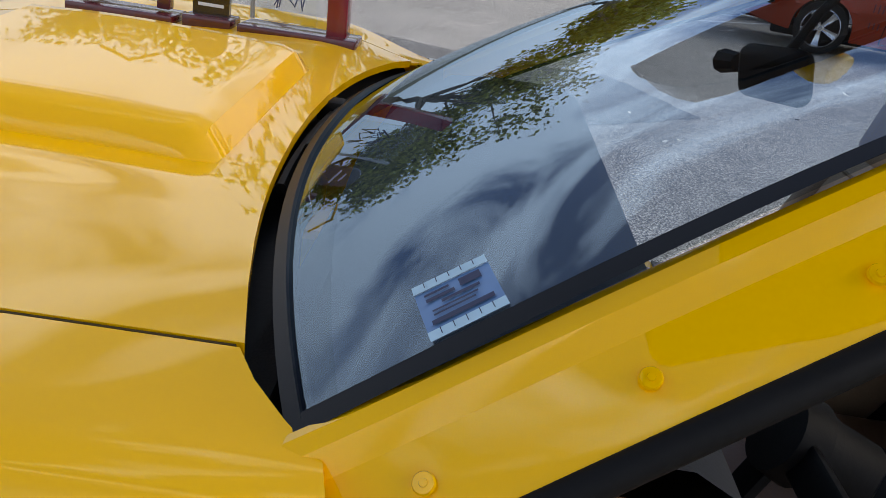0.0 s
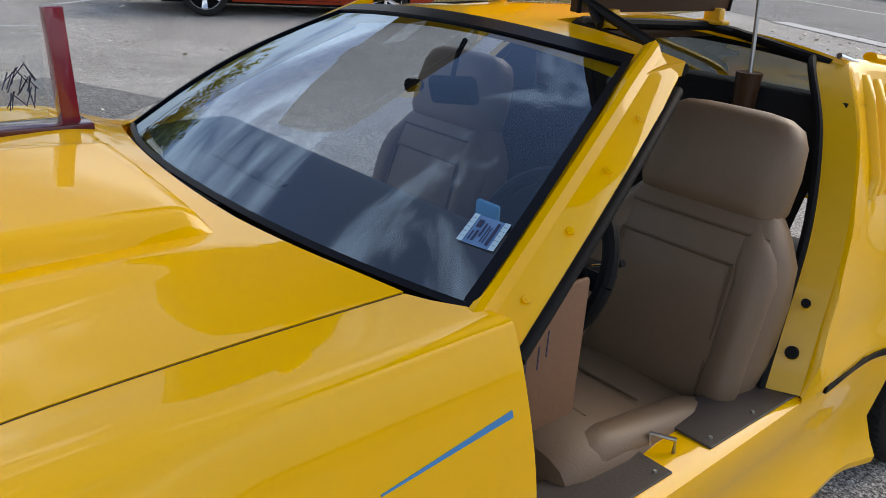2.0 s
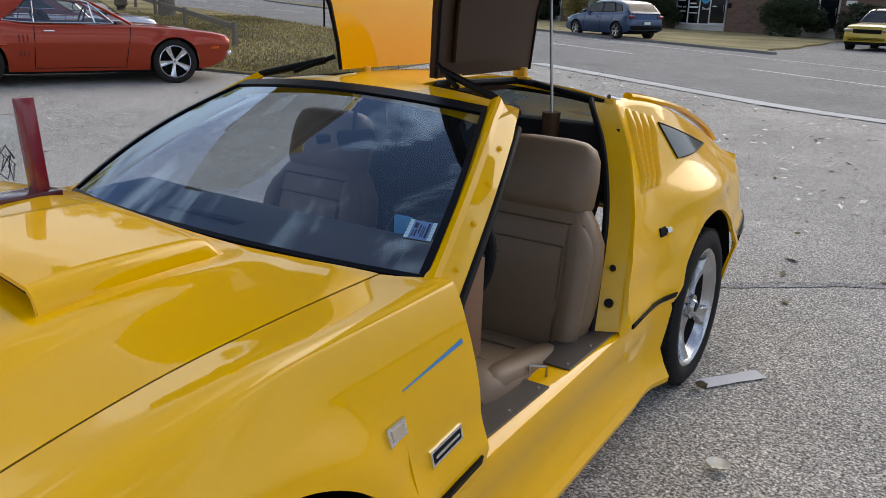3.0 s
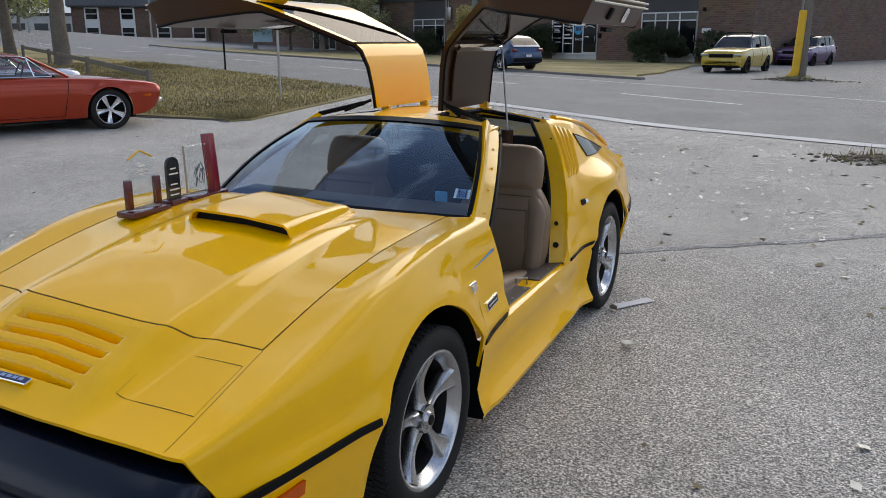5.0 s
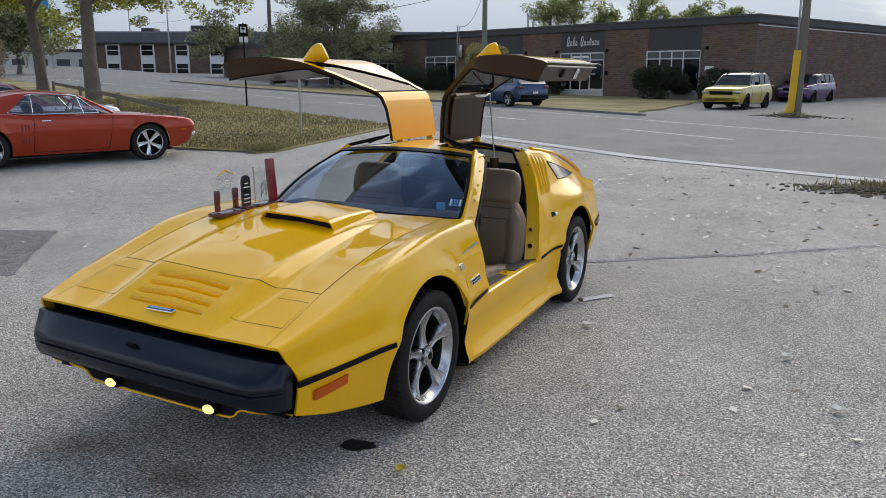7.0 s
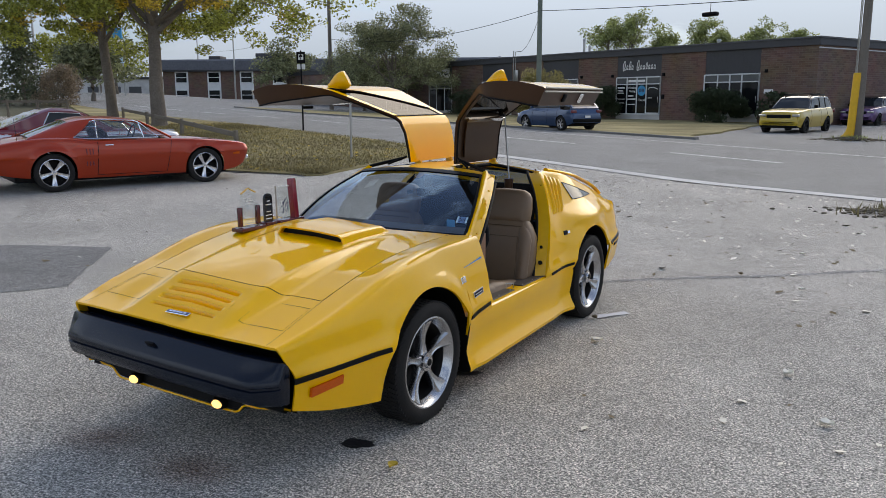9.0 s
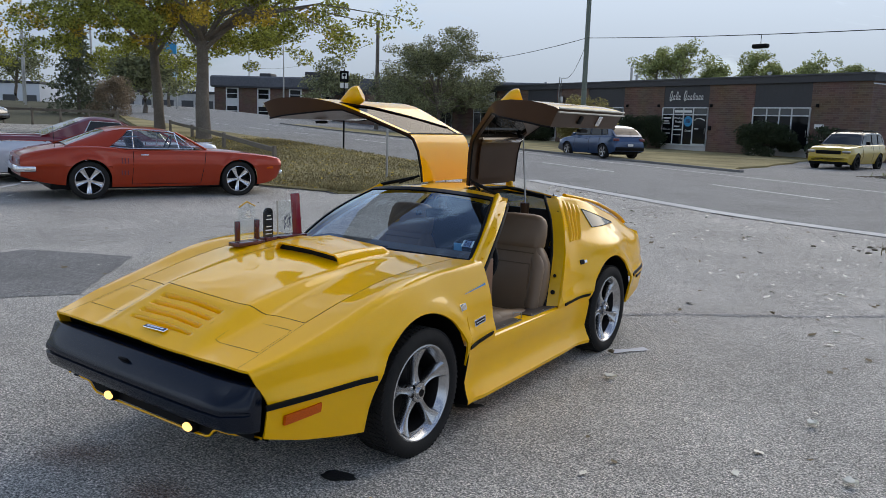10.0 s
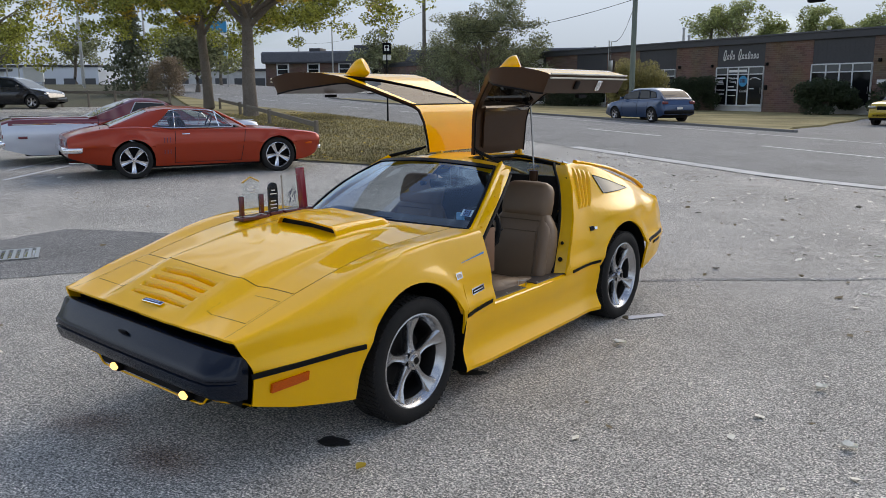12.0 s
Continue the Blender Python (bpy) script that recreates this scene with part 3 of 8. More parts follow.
def scoop():
    """The raised scoop on the lid, open to the front."""
    bm = bmesh.new()
    rows = []
    ny = 22
    for i in range(ny + 1):
        t = i / ny
        y = 0.035 + 0.435 * t
        hw = 0.246 - 0.004 * t
        h = 0.046 - 0.010 * t
        if t > 0.90:
            h *= math.sqrt(max(0.0, 1 - ((t - 0.90) / 0.10) ** 2))
        row = []
        for k in range(25):
            u = -1 + 2 * k / 24
            x = hw * u
            e = 1 - max(0, (abs(u) - 0.84) / 0.16) ** 1.8
            row.append(Vector((x, y - 0.02 * (1 - t) * abs(u), hood_z(x, y) + h * max(0, e) - 0.004 * (abs(u) == 1))))
        rows.append(row)
    grid_mesh(bm, rows)
    solidify(part("scoop", bm, YELLOW, CAR, skin=True), 0.010)
    bm = bmesh.new()
    a = [Vector((p.x * 0.97, p.y + 0.03, p.z - 0.010)) for p in rows[0]]
    b = [Vector((p.x * 0.97, p.y + 0.03, hood_z(p.x, p.y) + 0.003)) for p in rows[0]]
    grid_mesh(bm, [a, b])
    part("scoop_mouth", bm, TRIM_BLACK, CAR)


scoop()


def nose():
    """Black recess behind the bumper, lower lip, bumper."""
    bm = bmesh.new()
    rows = []
    for x in np.linspace(-0.70, 0.70, 30):
        e = max(0, (abs(x) - 0.5) / 0.215) ** 3
        rows.append([Vector((x, -1.02 + 0.04 * sstep(0.6, 0.7, abs(x)), hood_z(x, -1.04) - 0.008)), Vector((x, -0.93, 0.58)), Vector((x, -0.93, 0.38)), Vector((x, -0.95, 0.345))])
    grid_mesh(bm, rows)
    part("nose_recess", bm, TRIM_BLACK, CAR)
    # bumper: profile swept along the width, ends swept back
    prof = [(0.09, 0.562), (0.03, 0.582), (-0.004, 0.586), (-0.020, 0.580), (-0.098, 0.512), (-0.107, 0.500), (-0.109, 0.482), (-0.099, 0.476), (-0.099, 0.466), (-0.108, 0.461), (-0.102, 0.430), (-0.086, 0.398), (-0.05, 0.378), (0.06, 0.365)]
    bm = bmesh.new()
    rows = []
    xs = [-0.705, -0.702, -0.690, -0.650, -0.616, -0.610, -0.5, -0.3, -0.1, 0.1, 0.3, 0.5, 0.610, 0.616, 0.650, 0.690, 0.702, 0.705]
    for x in xs:
        # the ends are chamfered back
        k = max(0, min(1, (abs(x) - 0.612) / 0.078))
        tip = max(0, (abs(x) - 0.690) / 0.015)
        row = []
        for py, pz in prof:
            y = -1.04 + 0.008 * (x / 0.6) ** 2 + (py if py < 0 else py * (1 - 0.5 * k)) + 0.060 * k * sstep(0.0, 0.10, -py) + 0.02 * tip * (py < 0)
            row.append(Vector((x, y, 0.512 + (pz - 0.49) * (1 - 0.07 * k - 0.10 * tip) + 0.042 * max(0.0, 0.5 - x))))
        rows.append(row)
    vs = grid_mesh(bm, rows)
    bm.faces.new(vs[0])
    bm.faces.new(vs[-1])
    part("bumper", bm, BUMPER, CAR, "blue-black moulded front bumper", angle=44)
    # lower valance with a thin yellow lip
    bm = bmesh.new()
    rows = []
    for x in np.linspace(-0.68, 0.68, 41):
        z0 = 0.312 + 0.045 * sstep(0.40, 0.46, abs(x)) - 0.0 * sstep(0.6, 0.7, abs(x))
        z0 += 0.034 * max(0.0, 0.3 - x)
        rows.append([Vector((x, -1.00, 0.40 + 0.034 * max(0.0, 0.3 - x))), Vector((x, -1.015, z0 + 0.012)), Vector((x, -1.0, z0)), Vector((x, -0.90, z0 + 0.01))])
    grid_mesh(bm, rows)
    part("valance", bm, TRIM_BLACK, CAR)
    bm = bmesh.new()
    tube(bm, [Vector((x, -1.017 + 0.05 * sstep(0.5, 0.68, abs(x)), 0.315 + 0.034 * max(0.0, 0.3 - x) + 0.045 * sstep(0.40, 0.46, abs(x)))) for x in np.linspace(-0.66, 0.68, 57)], 0.0055, 6)
    part("valance_lip", bm, YELLOW, CAR)
    for sx, dz in ((-0.262, 0.018), (0.305, 0.0)):
        bm = boxed(sx - 0.034, sx + 0.034, -1.045, -1.0, 0.318 + dz, 0.368 + dz, 0.012)
        lamp = part("fog_lamp", bm, TRIM_BLACK, CAR)
        bm = bmesh.new()
        bmesh.ops.create_uvsphere(bm, u_segments=18, v_segments=10, radius=1)
        for v in bm.verts:
            v.co = Vector((sx + v.co.x * 0.030, -1.044 + v.co.y * 0.016, 0.343 + dz + v.co.z * 0.020))
        part("fog_lens", bm, FOG, lamp, "lit warm yellow fog lamp lens")
    bm = boxed(-0.030, 0.030, -0.008, 0.006, -0.022, 0.022, 0.006, 2, pose(-0.04, -1.101, 0.588, 41, 0, 0))
    part("bumper_emblem", bm, TRIM_BLACK, CAR)
    # nose badge
    y0 = -0.968
    m = Matrix.Translation((0, y0, hood_z(0, y0) + 0.006)) @ Euler((radians(14), 0, 0)).to_matrix().to_4x4()
    bdg = part("nose_badge", boxed(-0.075, 0.075, -0.014, 0.014, -0.004, 0.004, 0.002, 1, m), CHROME, CAR)
    part("badge_field", boxed(-0.07, 0.07, -0.010, 0.010, 0.004, 0.0052, 0, 1, m), INK, bdg)
    for k in range(5):
        part("badge_bar", boxed(-0.058 + 0.024 * k, -0.040 + 0.024 * k, -0.006, 0.006, 0.0052, 0.0062, 0, 1, m), CHROME, bdg)


FOG = glow("lit_fog_lens", (1.0, 0.58, 0.19), 1.8)
nose()


def louvres():
    """The slotted panel of the nose, with four pressed grooves, and the two headlamp covers."""
    bm = bmesh.new()
    rows = []
    for v in np.linspace(-0.945, -0.645, 110):
        row = []
        for x in np.linspace(-0.235, 0.235, 48):
            y = warp(x, v)
            d = 0.0
            for yc in (-0.738, -0.798, -0.858, -0.918):
                q = y - yc + 0.012 * abs(x) / 0.2
                d = max(d, sstep(-0.027, -0.021, q) * (1 - sstep(-0.002, 0.008, q)))
            d *= 1 - sstep(0.188, 0.212, abs(x + 0.008))
            row.append(Vector((x, y, hood_z(x, v) - 0.034 * d)))
        rows.append(row)
    grid_mesh(bm, rows)
    part("nose_vent", bm, YELLOW, CAR, skin=True, angle=60)
    for sgn in (1, -1):
        pts = [(0.330, -0.700), (0.580, -0.693), (0.594, -0.905), (0.333, -0.908)]
        for k, ((ax, ay), (bx, by)) in enumerate(zip(pts, pts[1:] + pts[:1])):
            bm = bmesh.new()
            tube(bm, [over_hood(sgn * (ax + (bx - ax) * t), ay + (by - ay) * t, 0.0) for t in np.linspace(0, 1, 17)], (0.0012, 0.0005, 0.0012, 0.0005)[k], 5)
            part("headlamp_cover_gap", bm, PAINT_GAP, CAR)


louvres()


AMBER_PALE = mat("pale_amber_lens", (0.55, 0.42, 0.30), 0.3, 0, 90, 0.2)


def side_strip(name, y0, y1, z0, z1, material, proud=0.006, thick=0.018, sgn=1, n=14, taper=0.0):
    """A moulding along the side from (y0, z0) to (y1, z1)."""
    bm = bmesh.new()
    rows = []
    for i in range(n + 1):
        t = i / n
        y, z = y0 + (y1 - y0) * t, z0 + (z1 - z0) * t
        th = thick * (1 - taper * (1 - t))
        rows.append([Vector((sgn * (side_x(y, z + a) + b), y, z + a)) for a, b in ((-th / 2, -0.004), (-th / 2, proud), (th / 2, proud), (th / 2, -0.004))])
    vs = grid_mesh(bm, rows)
    bm.faces.new(vs[0])
    bm.faces.new(vs[-1])
    return part(name, bm, material, CAR, angle=30)


for sg in (1, -1):
    side_strip("side_moulding", -1.0, ARCH_Y - ARCH_R + 0.01, 0.512, 0.518, TRIM_BLACK, 0.007, 0.022, sg)
    side_strip("side_moulding", 0.40, 0.66, 0.478, 0.508, TRIM_BLACK, 0.007, 0.022, sg)
    side_strip("side_moulding", 1.68, 2.03, 0.487, 0.505, TRIM_BLACK, 0.007, 0.020, sg)
    side_strip("marker_lamp", -0.905, -0.725, 0.435, 0.452, AMBER, 0.010, 0.042, sg)
    side_strip("side_moulding", 2.87, 3.30, 0.53, 0.55, TRIM_BLACK, 0.007, 0.022, sg)
    side_strip("rear_badge", 3.02, 3.17, 0.495, 0.503, TRIM_BLACK, 0.006, 0.024, sg)
side_strip("tape_streak", 0.42, 0.66, 0.762, 0.783, TAPE_BLUE, 0.0015, 0.010, 1, 14, 0.8)
sqm = side_strip("side_lamp", 0.340, 0.402, 0.702, 0.704, CHROME, 0.007, 0.034)
side_strip("side_lamp_lens", 0.352, 0.390, 0.7025, 0.7035, AMBER_PALE, 0.0095, 0.020)
side_strip("fender_badge", 0.475, 0.600, 0.592, 0.602, CHROME, 0.006, 0.034)
side_strip("fender_badge_field", 0.482, 0.593, 0.5925, 0.6015, TRIM_BLACK, 0.0075, 0.022)
side_strip("fender_badge_bar", 0.490, 0.585, 0.593, 0.601, CHROME, 0.009, 0.006)
side_strip("quarter_badge", 1.985, 2.025, 0.735, 0.737, TRIM_BLACK, 0.006, 0.030)
side_strip("quarter_badge", 2.03, 2.06, 0.737, 0.738, CHROME, 0.008, 0.018)


def wheel(name):
    """Tyre, five-spoke rim, hub cap; axis along x, outside at +x."""
    w = thing(name, pose(0, 0, 0), "", "")
    prof = [(-0.10, 0.235), (-0.115, 0.26), (-0.118, 0.295), (-0.10, TYRE_R - 0.006), (-0.085, TYRE_R), (0.085, TYRE_R), (0.10, TYRE_R - 0.006), (0.116, 0.298), (0.114, 0.265), (0.100, 0.246), (0.085, 0.240)]
    bm = bmesh.new()
    rows = [[Vector((a, r * math.cos(t), r * math.sin(t))) for a, r in prof] for t in np.linspace(0, 2 * math.pi, 73)[:-1]]
    grid_mesh(bm, rows, close_u=True)
    tyre = part("tyre", bm, TYRE, w, angle=50)
    bm = bmesh.new()
    for k in range(72):
        a = 2 * math.pi * k / 72
        for x0, x1, sk in ((-0.088, -0.05, 0.3), (-0.044, -0.004, 0.2), (0.004, 0.044, -0.2), (0.05, 0.100, -0.3)):
            m = Matrix.Rotation(a, 4, "X") @ pose((x0 + x1) / 2, 0, TYRE_R + 0.001, 0, 0, math.degrees(sk))
            box(bm, -(x1 - x0) / 2, (x1 - x0) / 2, -0.010, 0.010, -0.008, 0.003, 0, 1, m)
    part("tread", bm, TYRE, tyre, smooth=False)
    def ring(prof):
        bm = bmesh.new()
        grid_mesh(bm, [[Vector((a, r * math.cos(t), r * math.sin(t))) for a, r in prof] for t in np.linspace(0, 2 * math.pi, 73)[:-1]], close_u=True)
        return bm
    rim = part("rim", ring([(0.058, 0.2115), (0.072, 0.218), (0.092, 0.229), (0.101, 0.236), (0.106, 0.243), (0.104, 0.250), (0.096, 0.253)]), ALLOY, w)
    part("barrel", ring([(-0.10, 0.238), (-0.06, 0.215), (0.03, 0.206), (0.059, 0.2115)]), RIM_DARK, rim, "dark dusty inside of the rim")
    for k in range(5):
        bm = bmesh.new()
        rows = []
        for i in range(15):
            t = i / 14
            r = 0.035 + 0.19 * t
            hw = 0.033 - 0.015 * math.sin(math.pi * min(t * 1.2, 1)) + 0.06 * max(0, t - 0.75)
            xo = 0.074 + 0.022 * t - 0.02 * math.sin(math.pi * t)
            rows.append([Vector((xo - 0.045, -hw, r)), Vector((xo - 0.010, -hw, r)), Vector((xo, -hw * 0.72, r)), Vector((xo - 0.005, -hw * 0.25, r)), Vector((xo - 0.005, hw * 0.25, r)), Vector((xo, hw * 0.72, r)), Vector((xo - 0.010, hw, r)), Vector((xo - 0.045, hw, r))])
        vs = grid_mesh(bm, rows)
        bm.faces.new(vs[-1])
        bmesh.ops.transform(bm, matrix=Matrix.Rotation(2 * math.pi * k / 5 + 0.03, 4, "X"), verts=bm.verts)
        part("spoke", bm, ALLOY, rim, angle=45)
    bm = bmesh.new()
    cyl(bm, 0.058, 0.050, 0.075, 28, pose(0.01, 0, 0, 0, 90, 0))
    cyl(bm, 0.034, 0.028, 0.012, 24, pose(0.085, 0, 0, 0, 90, 0))
    part("hub", bm, ALLOY, rim)
    bm = bmesh.new()
    cyl(bm, 0.020, 0.018, 0.004, 20, pose(0.096, 0, 0, 0, 90, 0))
    part("hub_cap", bm, TRIM_BLACK, rim)
    for k in range(5):
        a = 2 * math.pi * (k + 0.5) / 5 + 0.03
        bm = bmesh.new()
        cyl(bm, 0.011, 0.010, 0.02, 6, pose(0.062, 0.043 * math.sin(-a), 0.043 * math.cos(a), 0, 90, 0))
        part("lug_nut", bm, CHROME, rim)
    bm = bmesh.new()
    cyl(bm, 0.15, 0.15, 0.02, 40, pose(-0.03, 0, 0, 0, 90, 0))
    part("brake_disc", bm, RIM_DARK, w)
    bm = bmesh.new()
    cyl(bm, 0.208, 0.208, 0.01, 40, pose(-0.055, 0, 0, 0, 90, 0))
    part("wheel_back", bm, TRIM_BLACK, w)
    return w


wh = wheel("wheel")
for o in (wh, ):
    o.parent = CAR
wh.matrix_basis = pose(0.715, 0, HUB_Z)
for xx, yy, fl, turn in ((0.72, AXLE, 0, 25), (-0.715, 0, 180, 40), (-0.72, AXLE, 180, 10)):
    c = copy_thing(wh, pose(xx, yy, HUB_Z, turn, 0, fl) if not fl else pose(xx, yy, HUB_Z, 0, 0, 180) @ pose(0, 0, 0, turn, 0, 0))

# inner wheel housings and floor pan
for sg in (1, -1):
    for yc in (ARCH_Y, AXLE):
        bm = bmesh.new()
        rows = []
        for t in np.linspace(-0.1 if yc < 1 else -0.6, math.pi + 0.1, 25):
            hy, hz_ = yc + (ARCH_R + 0.003) * math.cos(t), HUB_Z + (ARCH_R + 0.005) * math.sin(t)
            rows.append([Vector((sg * xx, hy, hz_)) for xx in (min(0.83, side_x(hy, hz_) - 0.012), 0.5)])
        grid_mesh(bm, rows)
        bm.faces.new([bm.verts.new(r[1]) for r in rows])
        part("wheel_housing", bm, TRIM_BLACK, CAR)
part("floor_pan", boxed(-0.70, 0.70, 0.40, 2.05, 0.16, 0.20), TRIM_BLACK, CAR)
part("under_tray", boxed(-0.49, 0.49, -0.70, 0.40, 0.24, 0.27), TRIM_BLACK, CAR)
part("rear_tray", boxed(-0.49, 0.49, 2.05, 3.3, 0.24, 0.27), TRIM_BLACK, CAR)


def rocker(sgn):
    """Sill between the wheels: flared skirt, side, ledge."""
    bm = bmesh.new()
    rows = []
    for y in np.linspace(0.397, 2.045, 34):
        e = sstep(0.62, 0.72, y) * (1 - sstep(1.62, 1.70, y))
        sx = side_x(y, 0.5)
        fl = 0.045 * (0.45 + 0.55 * sstep(0.40, 0.6, y)) * (1 - 0.2 * sstep(1.7, 2.0, y))
        top = 0.482
        rows.append([Vector((sgn * 0.62, y, 0.15)), Vector((sgn * (sx - 0.06), y, 0.146)), Vector((sgn * (sx - 0.030 + fl), y, 0.150)), Vector((sgn * (sx - 0.026 + fl), y, 0.172)), Vector((sgn * (sx - 0.035 + fl * 0.6), y, 0.215)),
                     Vector((sgn * (sx - 0.036), y, 0.275)), Vector((sgn * (sx - 0.020), y, 0.37)), Vector((sgn * (sx - 0.010), y, 0.44)), Vector((sgn * (sx - 0.016), y, 0.470)), Vector((sgn * (sx - 0.035), y, top)), Vector((sgn * 0.655, y, top - 0.004)), Vector((sgn * 0.635, y, top - 0.02)), Vector((sgn * 0.63, y, 0.20))])
    grid_mesh(bm, rows)
    part("rocker_panel", bm, YELLOW, CAR)
    for name, row in (("front_closing_panel", rows[0]), ("rear_closing_panel", rows[-1])):
        bm = bmesh.new()
        bm.faces.new([bm.verts.new(p) for p in row])
        part(name, bm, TRIM_BLACK, CAR)


rocker(1)
rocker(-1)


def rear_rail(y):
    """Top edge (x, z) of the rear quarter."""
    return (smooth_table([(1.60, 0.800), (1.66, 0.782), (1.80, 0.735), (1.92, 0.655), (2.03, 0.552), (2.10, 0.535), (2.374, 0.585), (2.8, 0.59), (3.24, 0.575), (3.44, 0.58)], y),
            smooth_table([(1.60, 0.49), (1.66, 0.60), (1.80, 0.83), (1.92, 1.03), (2.03, 1.165), (2.10, 1.178), (2.374, 1.140), (2.8, 1.03), (3.24, 0.905), (3.44, 0.80)], y))


def quarter_point(y, z):
    """Half width of the rear quarter at a height: leaning cabin side above the shoulder, body side below."""
    xt, zt = rear_rail(y)
    sh = 0.80
    base = side_x(y, min(z, sh))
    if z <= 0.72:
        return base
    lean = side_x(y, 0.78) + (xt - side_x(y, 0.78)) * (z - 0.78) / max(zt - 0.78, 0.05) if zt > 0.83 else base
    k = sstep(0.70, 0.86, z)
    haunch = 0.040 * math.exp(-((z - 0.83) / 0.06) ** 2) * sstep(1.98, 2.25, y) * (1 - sstep(2.65, 3.05, y))
    return base * (1 - k) + min(base, lean) * k + haunch


def quarter(sgn):
    ys = stations(1.60, 3.44, 0.04, AXLE)
    bm = bmesh.new()
    rows = []
    n = 34
    for y in ys:
        xt, zt = rear_rail(y)
        zb = arch(y, AXLE)
        zb = max(skirt_z(y), zb) if zb else skirt_z(y)
        if y < AXLE - 0.2:
            zb = max(zb, 0.47) if y >= AXLE - ARCH_R else 0.47
        row = [Vector((sgn * (xt - 0.035), y, zt - 0.012)), Vector((sgn * (xt - 0.012), y, zt + 0.002)), ]
        for k in range(n + 1):
            z = zt - 0.008 + (zb - zt + 0.008) * (k / n)
            x = quarter_point(y, z)
            if y < 1.64:
                x = min(x, 0.80)
            row.append(Vector((sgn * x, y, z)))
        rows.append(row)
    grid_mesh(bm, rows)
    solidify(part("rear_quarter", bm, [YELLOW, CARPET], CAR, skin=True), 0.014)
    # black door-opening rubber and inner jamb
    bm = bmesh.new()
    jr = []
    for y in np.linspace(1.60, 2.06, 18):
        xt, zt = rear_rail(y)
        jr.append([Vector((sgn * (xt - 0.005), y - 0.004, zt)), Vector((sgn * (xt - 0.078), y - 0.034, zt - 0.004)), Vector((sgn * (xt - 0.082), y + 0.05, zt - 0.03))])
    grid_mesh(bm, jr)
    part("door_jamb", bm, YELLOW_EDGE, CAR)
    bm = bmesh.new()
    tube(bm, [Vector((sgn * (rear_rail(y)[0] - 0.083), y - 0.038, rear_rail(y)[1] - 0.004)) for y in np.linspace(1.60, 2.06, 24)], 0.011, 8)
    part("door_seal", bm, BLACK_RUBBER, CAR)
    # four vent ribs behind the opening
    for k in range(4):
        bm = bmesh.new()
        rr = []
        y0 = 2.115 + 0.047 * k
        for i in range(13):
            t = i / 12
            z = 1.145 - 0.012 * k - t * (0.265 - 0.014 * k)
            y = y0 - 0.175 * t
            e = 0.3 + 0.7 * sstep(0, 0.15, t) * (1 - sstep(0.85, 1, t))
            x = quarter_point(y, z)
            rr.append([Vector((sgn * (x + h * e), y + a, z)) for a, h in ((-0.021, -0.004), (-0.013, 0.016), (-0.004, 0.022), (0.008, 0.019), (0.019, -0.004))])
        grid_mesh(bm, rr)
        part("vent_rib", bm, YELLOW, CAR)
    # quarter window
    bm = bmesh.new()
    n = 10
    rows = []
    for i in range(n + 1):
        t = i / n
        y0_, z0_ = 2.285 + 0.02 * t, 1.082 - 0.13 * t
        y1_, z1_ = 2.80, 0.945 - 0.004 * t
        rows.append([])
        for j in range(n + 1):
            u = j / n
            y, z = y0_ + (y1_ - y0_) * u, z0_ + (z1_ - z0_) * u
            rows[-1].append(Vector((sgn * (quarter_point(y, z) + 0.004), y, z)))
    grid_mesh(bm, rows)
    win = part("quarter_window", bm, QUARTER_GLASS, CAR)
    bm = bmesh.new()
    tube(bm, rows[0] + rows[-1][::-1] + [rows[0][0]], 0.003, 6, caps=False)
    part("window_rubber", bm, BLACK_RUBBER, win)


QUARTER_GLASS = mat("reflecting_quarter_glass", (0.09, 0.105, 0.11), 0.12, 0.0, None, 0, 0, 0.0, 0.22)
quarter(1)
quarter(-1)


def tail():
    bm = bmesh.new()
    rows = []
    for sx in np.linspace(-1, 1, 21):
        row = []
        for z in np.linspace(0.40, 0.79, 8):
            row.append(Vector((sx * quarter_point(3.44, z) * 0.995, 3.44 + 0.05 * (1 - abs(sx) ** 3), z)))
        rows.append(row)
    grid_mesh(bm, rows)
    part("tail_panel", bm, YELLOW, CAR)
    bm = bmesh.new()
    rows = []
    for y in np.linspace(2.14, 3.44, 24):
        xt, zt = rear_rail(y)
        rows.append([Vector((xt * u, y, zt - 0.02 + 0.03 * (1 - u * u))) for u in np.linspace(-0.97, 0.97, 17)])
    grid_mesh(bm, rows)
    part("hatch", bm, [GLASS_DARK, YELLOW][0], CAR)
    for sg in (1, -1):
        bm = bmesh.new()
        tube(bm, [Vector((sg * (rear_rail(y)[0] - 0.03), y, rear_rail(y)[1] + 0.012 + 0.028 * sstep(2.3, 2.8, y))) for y in np.linspace(2.2, 3.36, 24)], 0.022, 8, 0.6)
        part("hatch_rail", bm, YELLOW, CAR)
    part("rear_bumper", boxed(-0.62, 0.62, 3.43, 3.53, 0.42, 0.58, 0.04, 3), BUMPER, CAR)


tail()

ROOF_Z = [(1.18, 1.232), (1.30, 1.252), (1.55, 1.262), (1.85, 1.252), (2.05, 1.225), (2.16, 1.195)]


def roof_point(x, y):
    c = smooth_table(ROOF_Z, y)
    return Vector((x, y, c - 0.042 * (abs(x) / 0.5) ** 2.2))


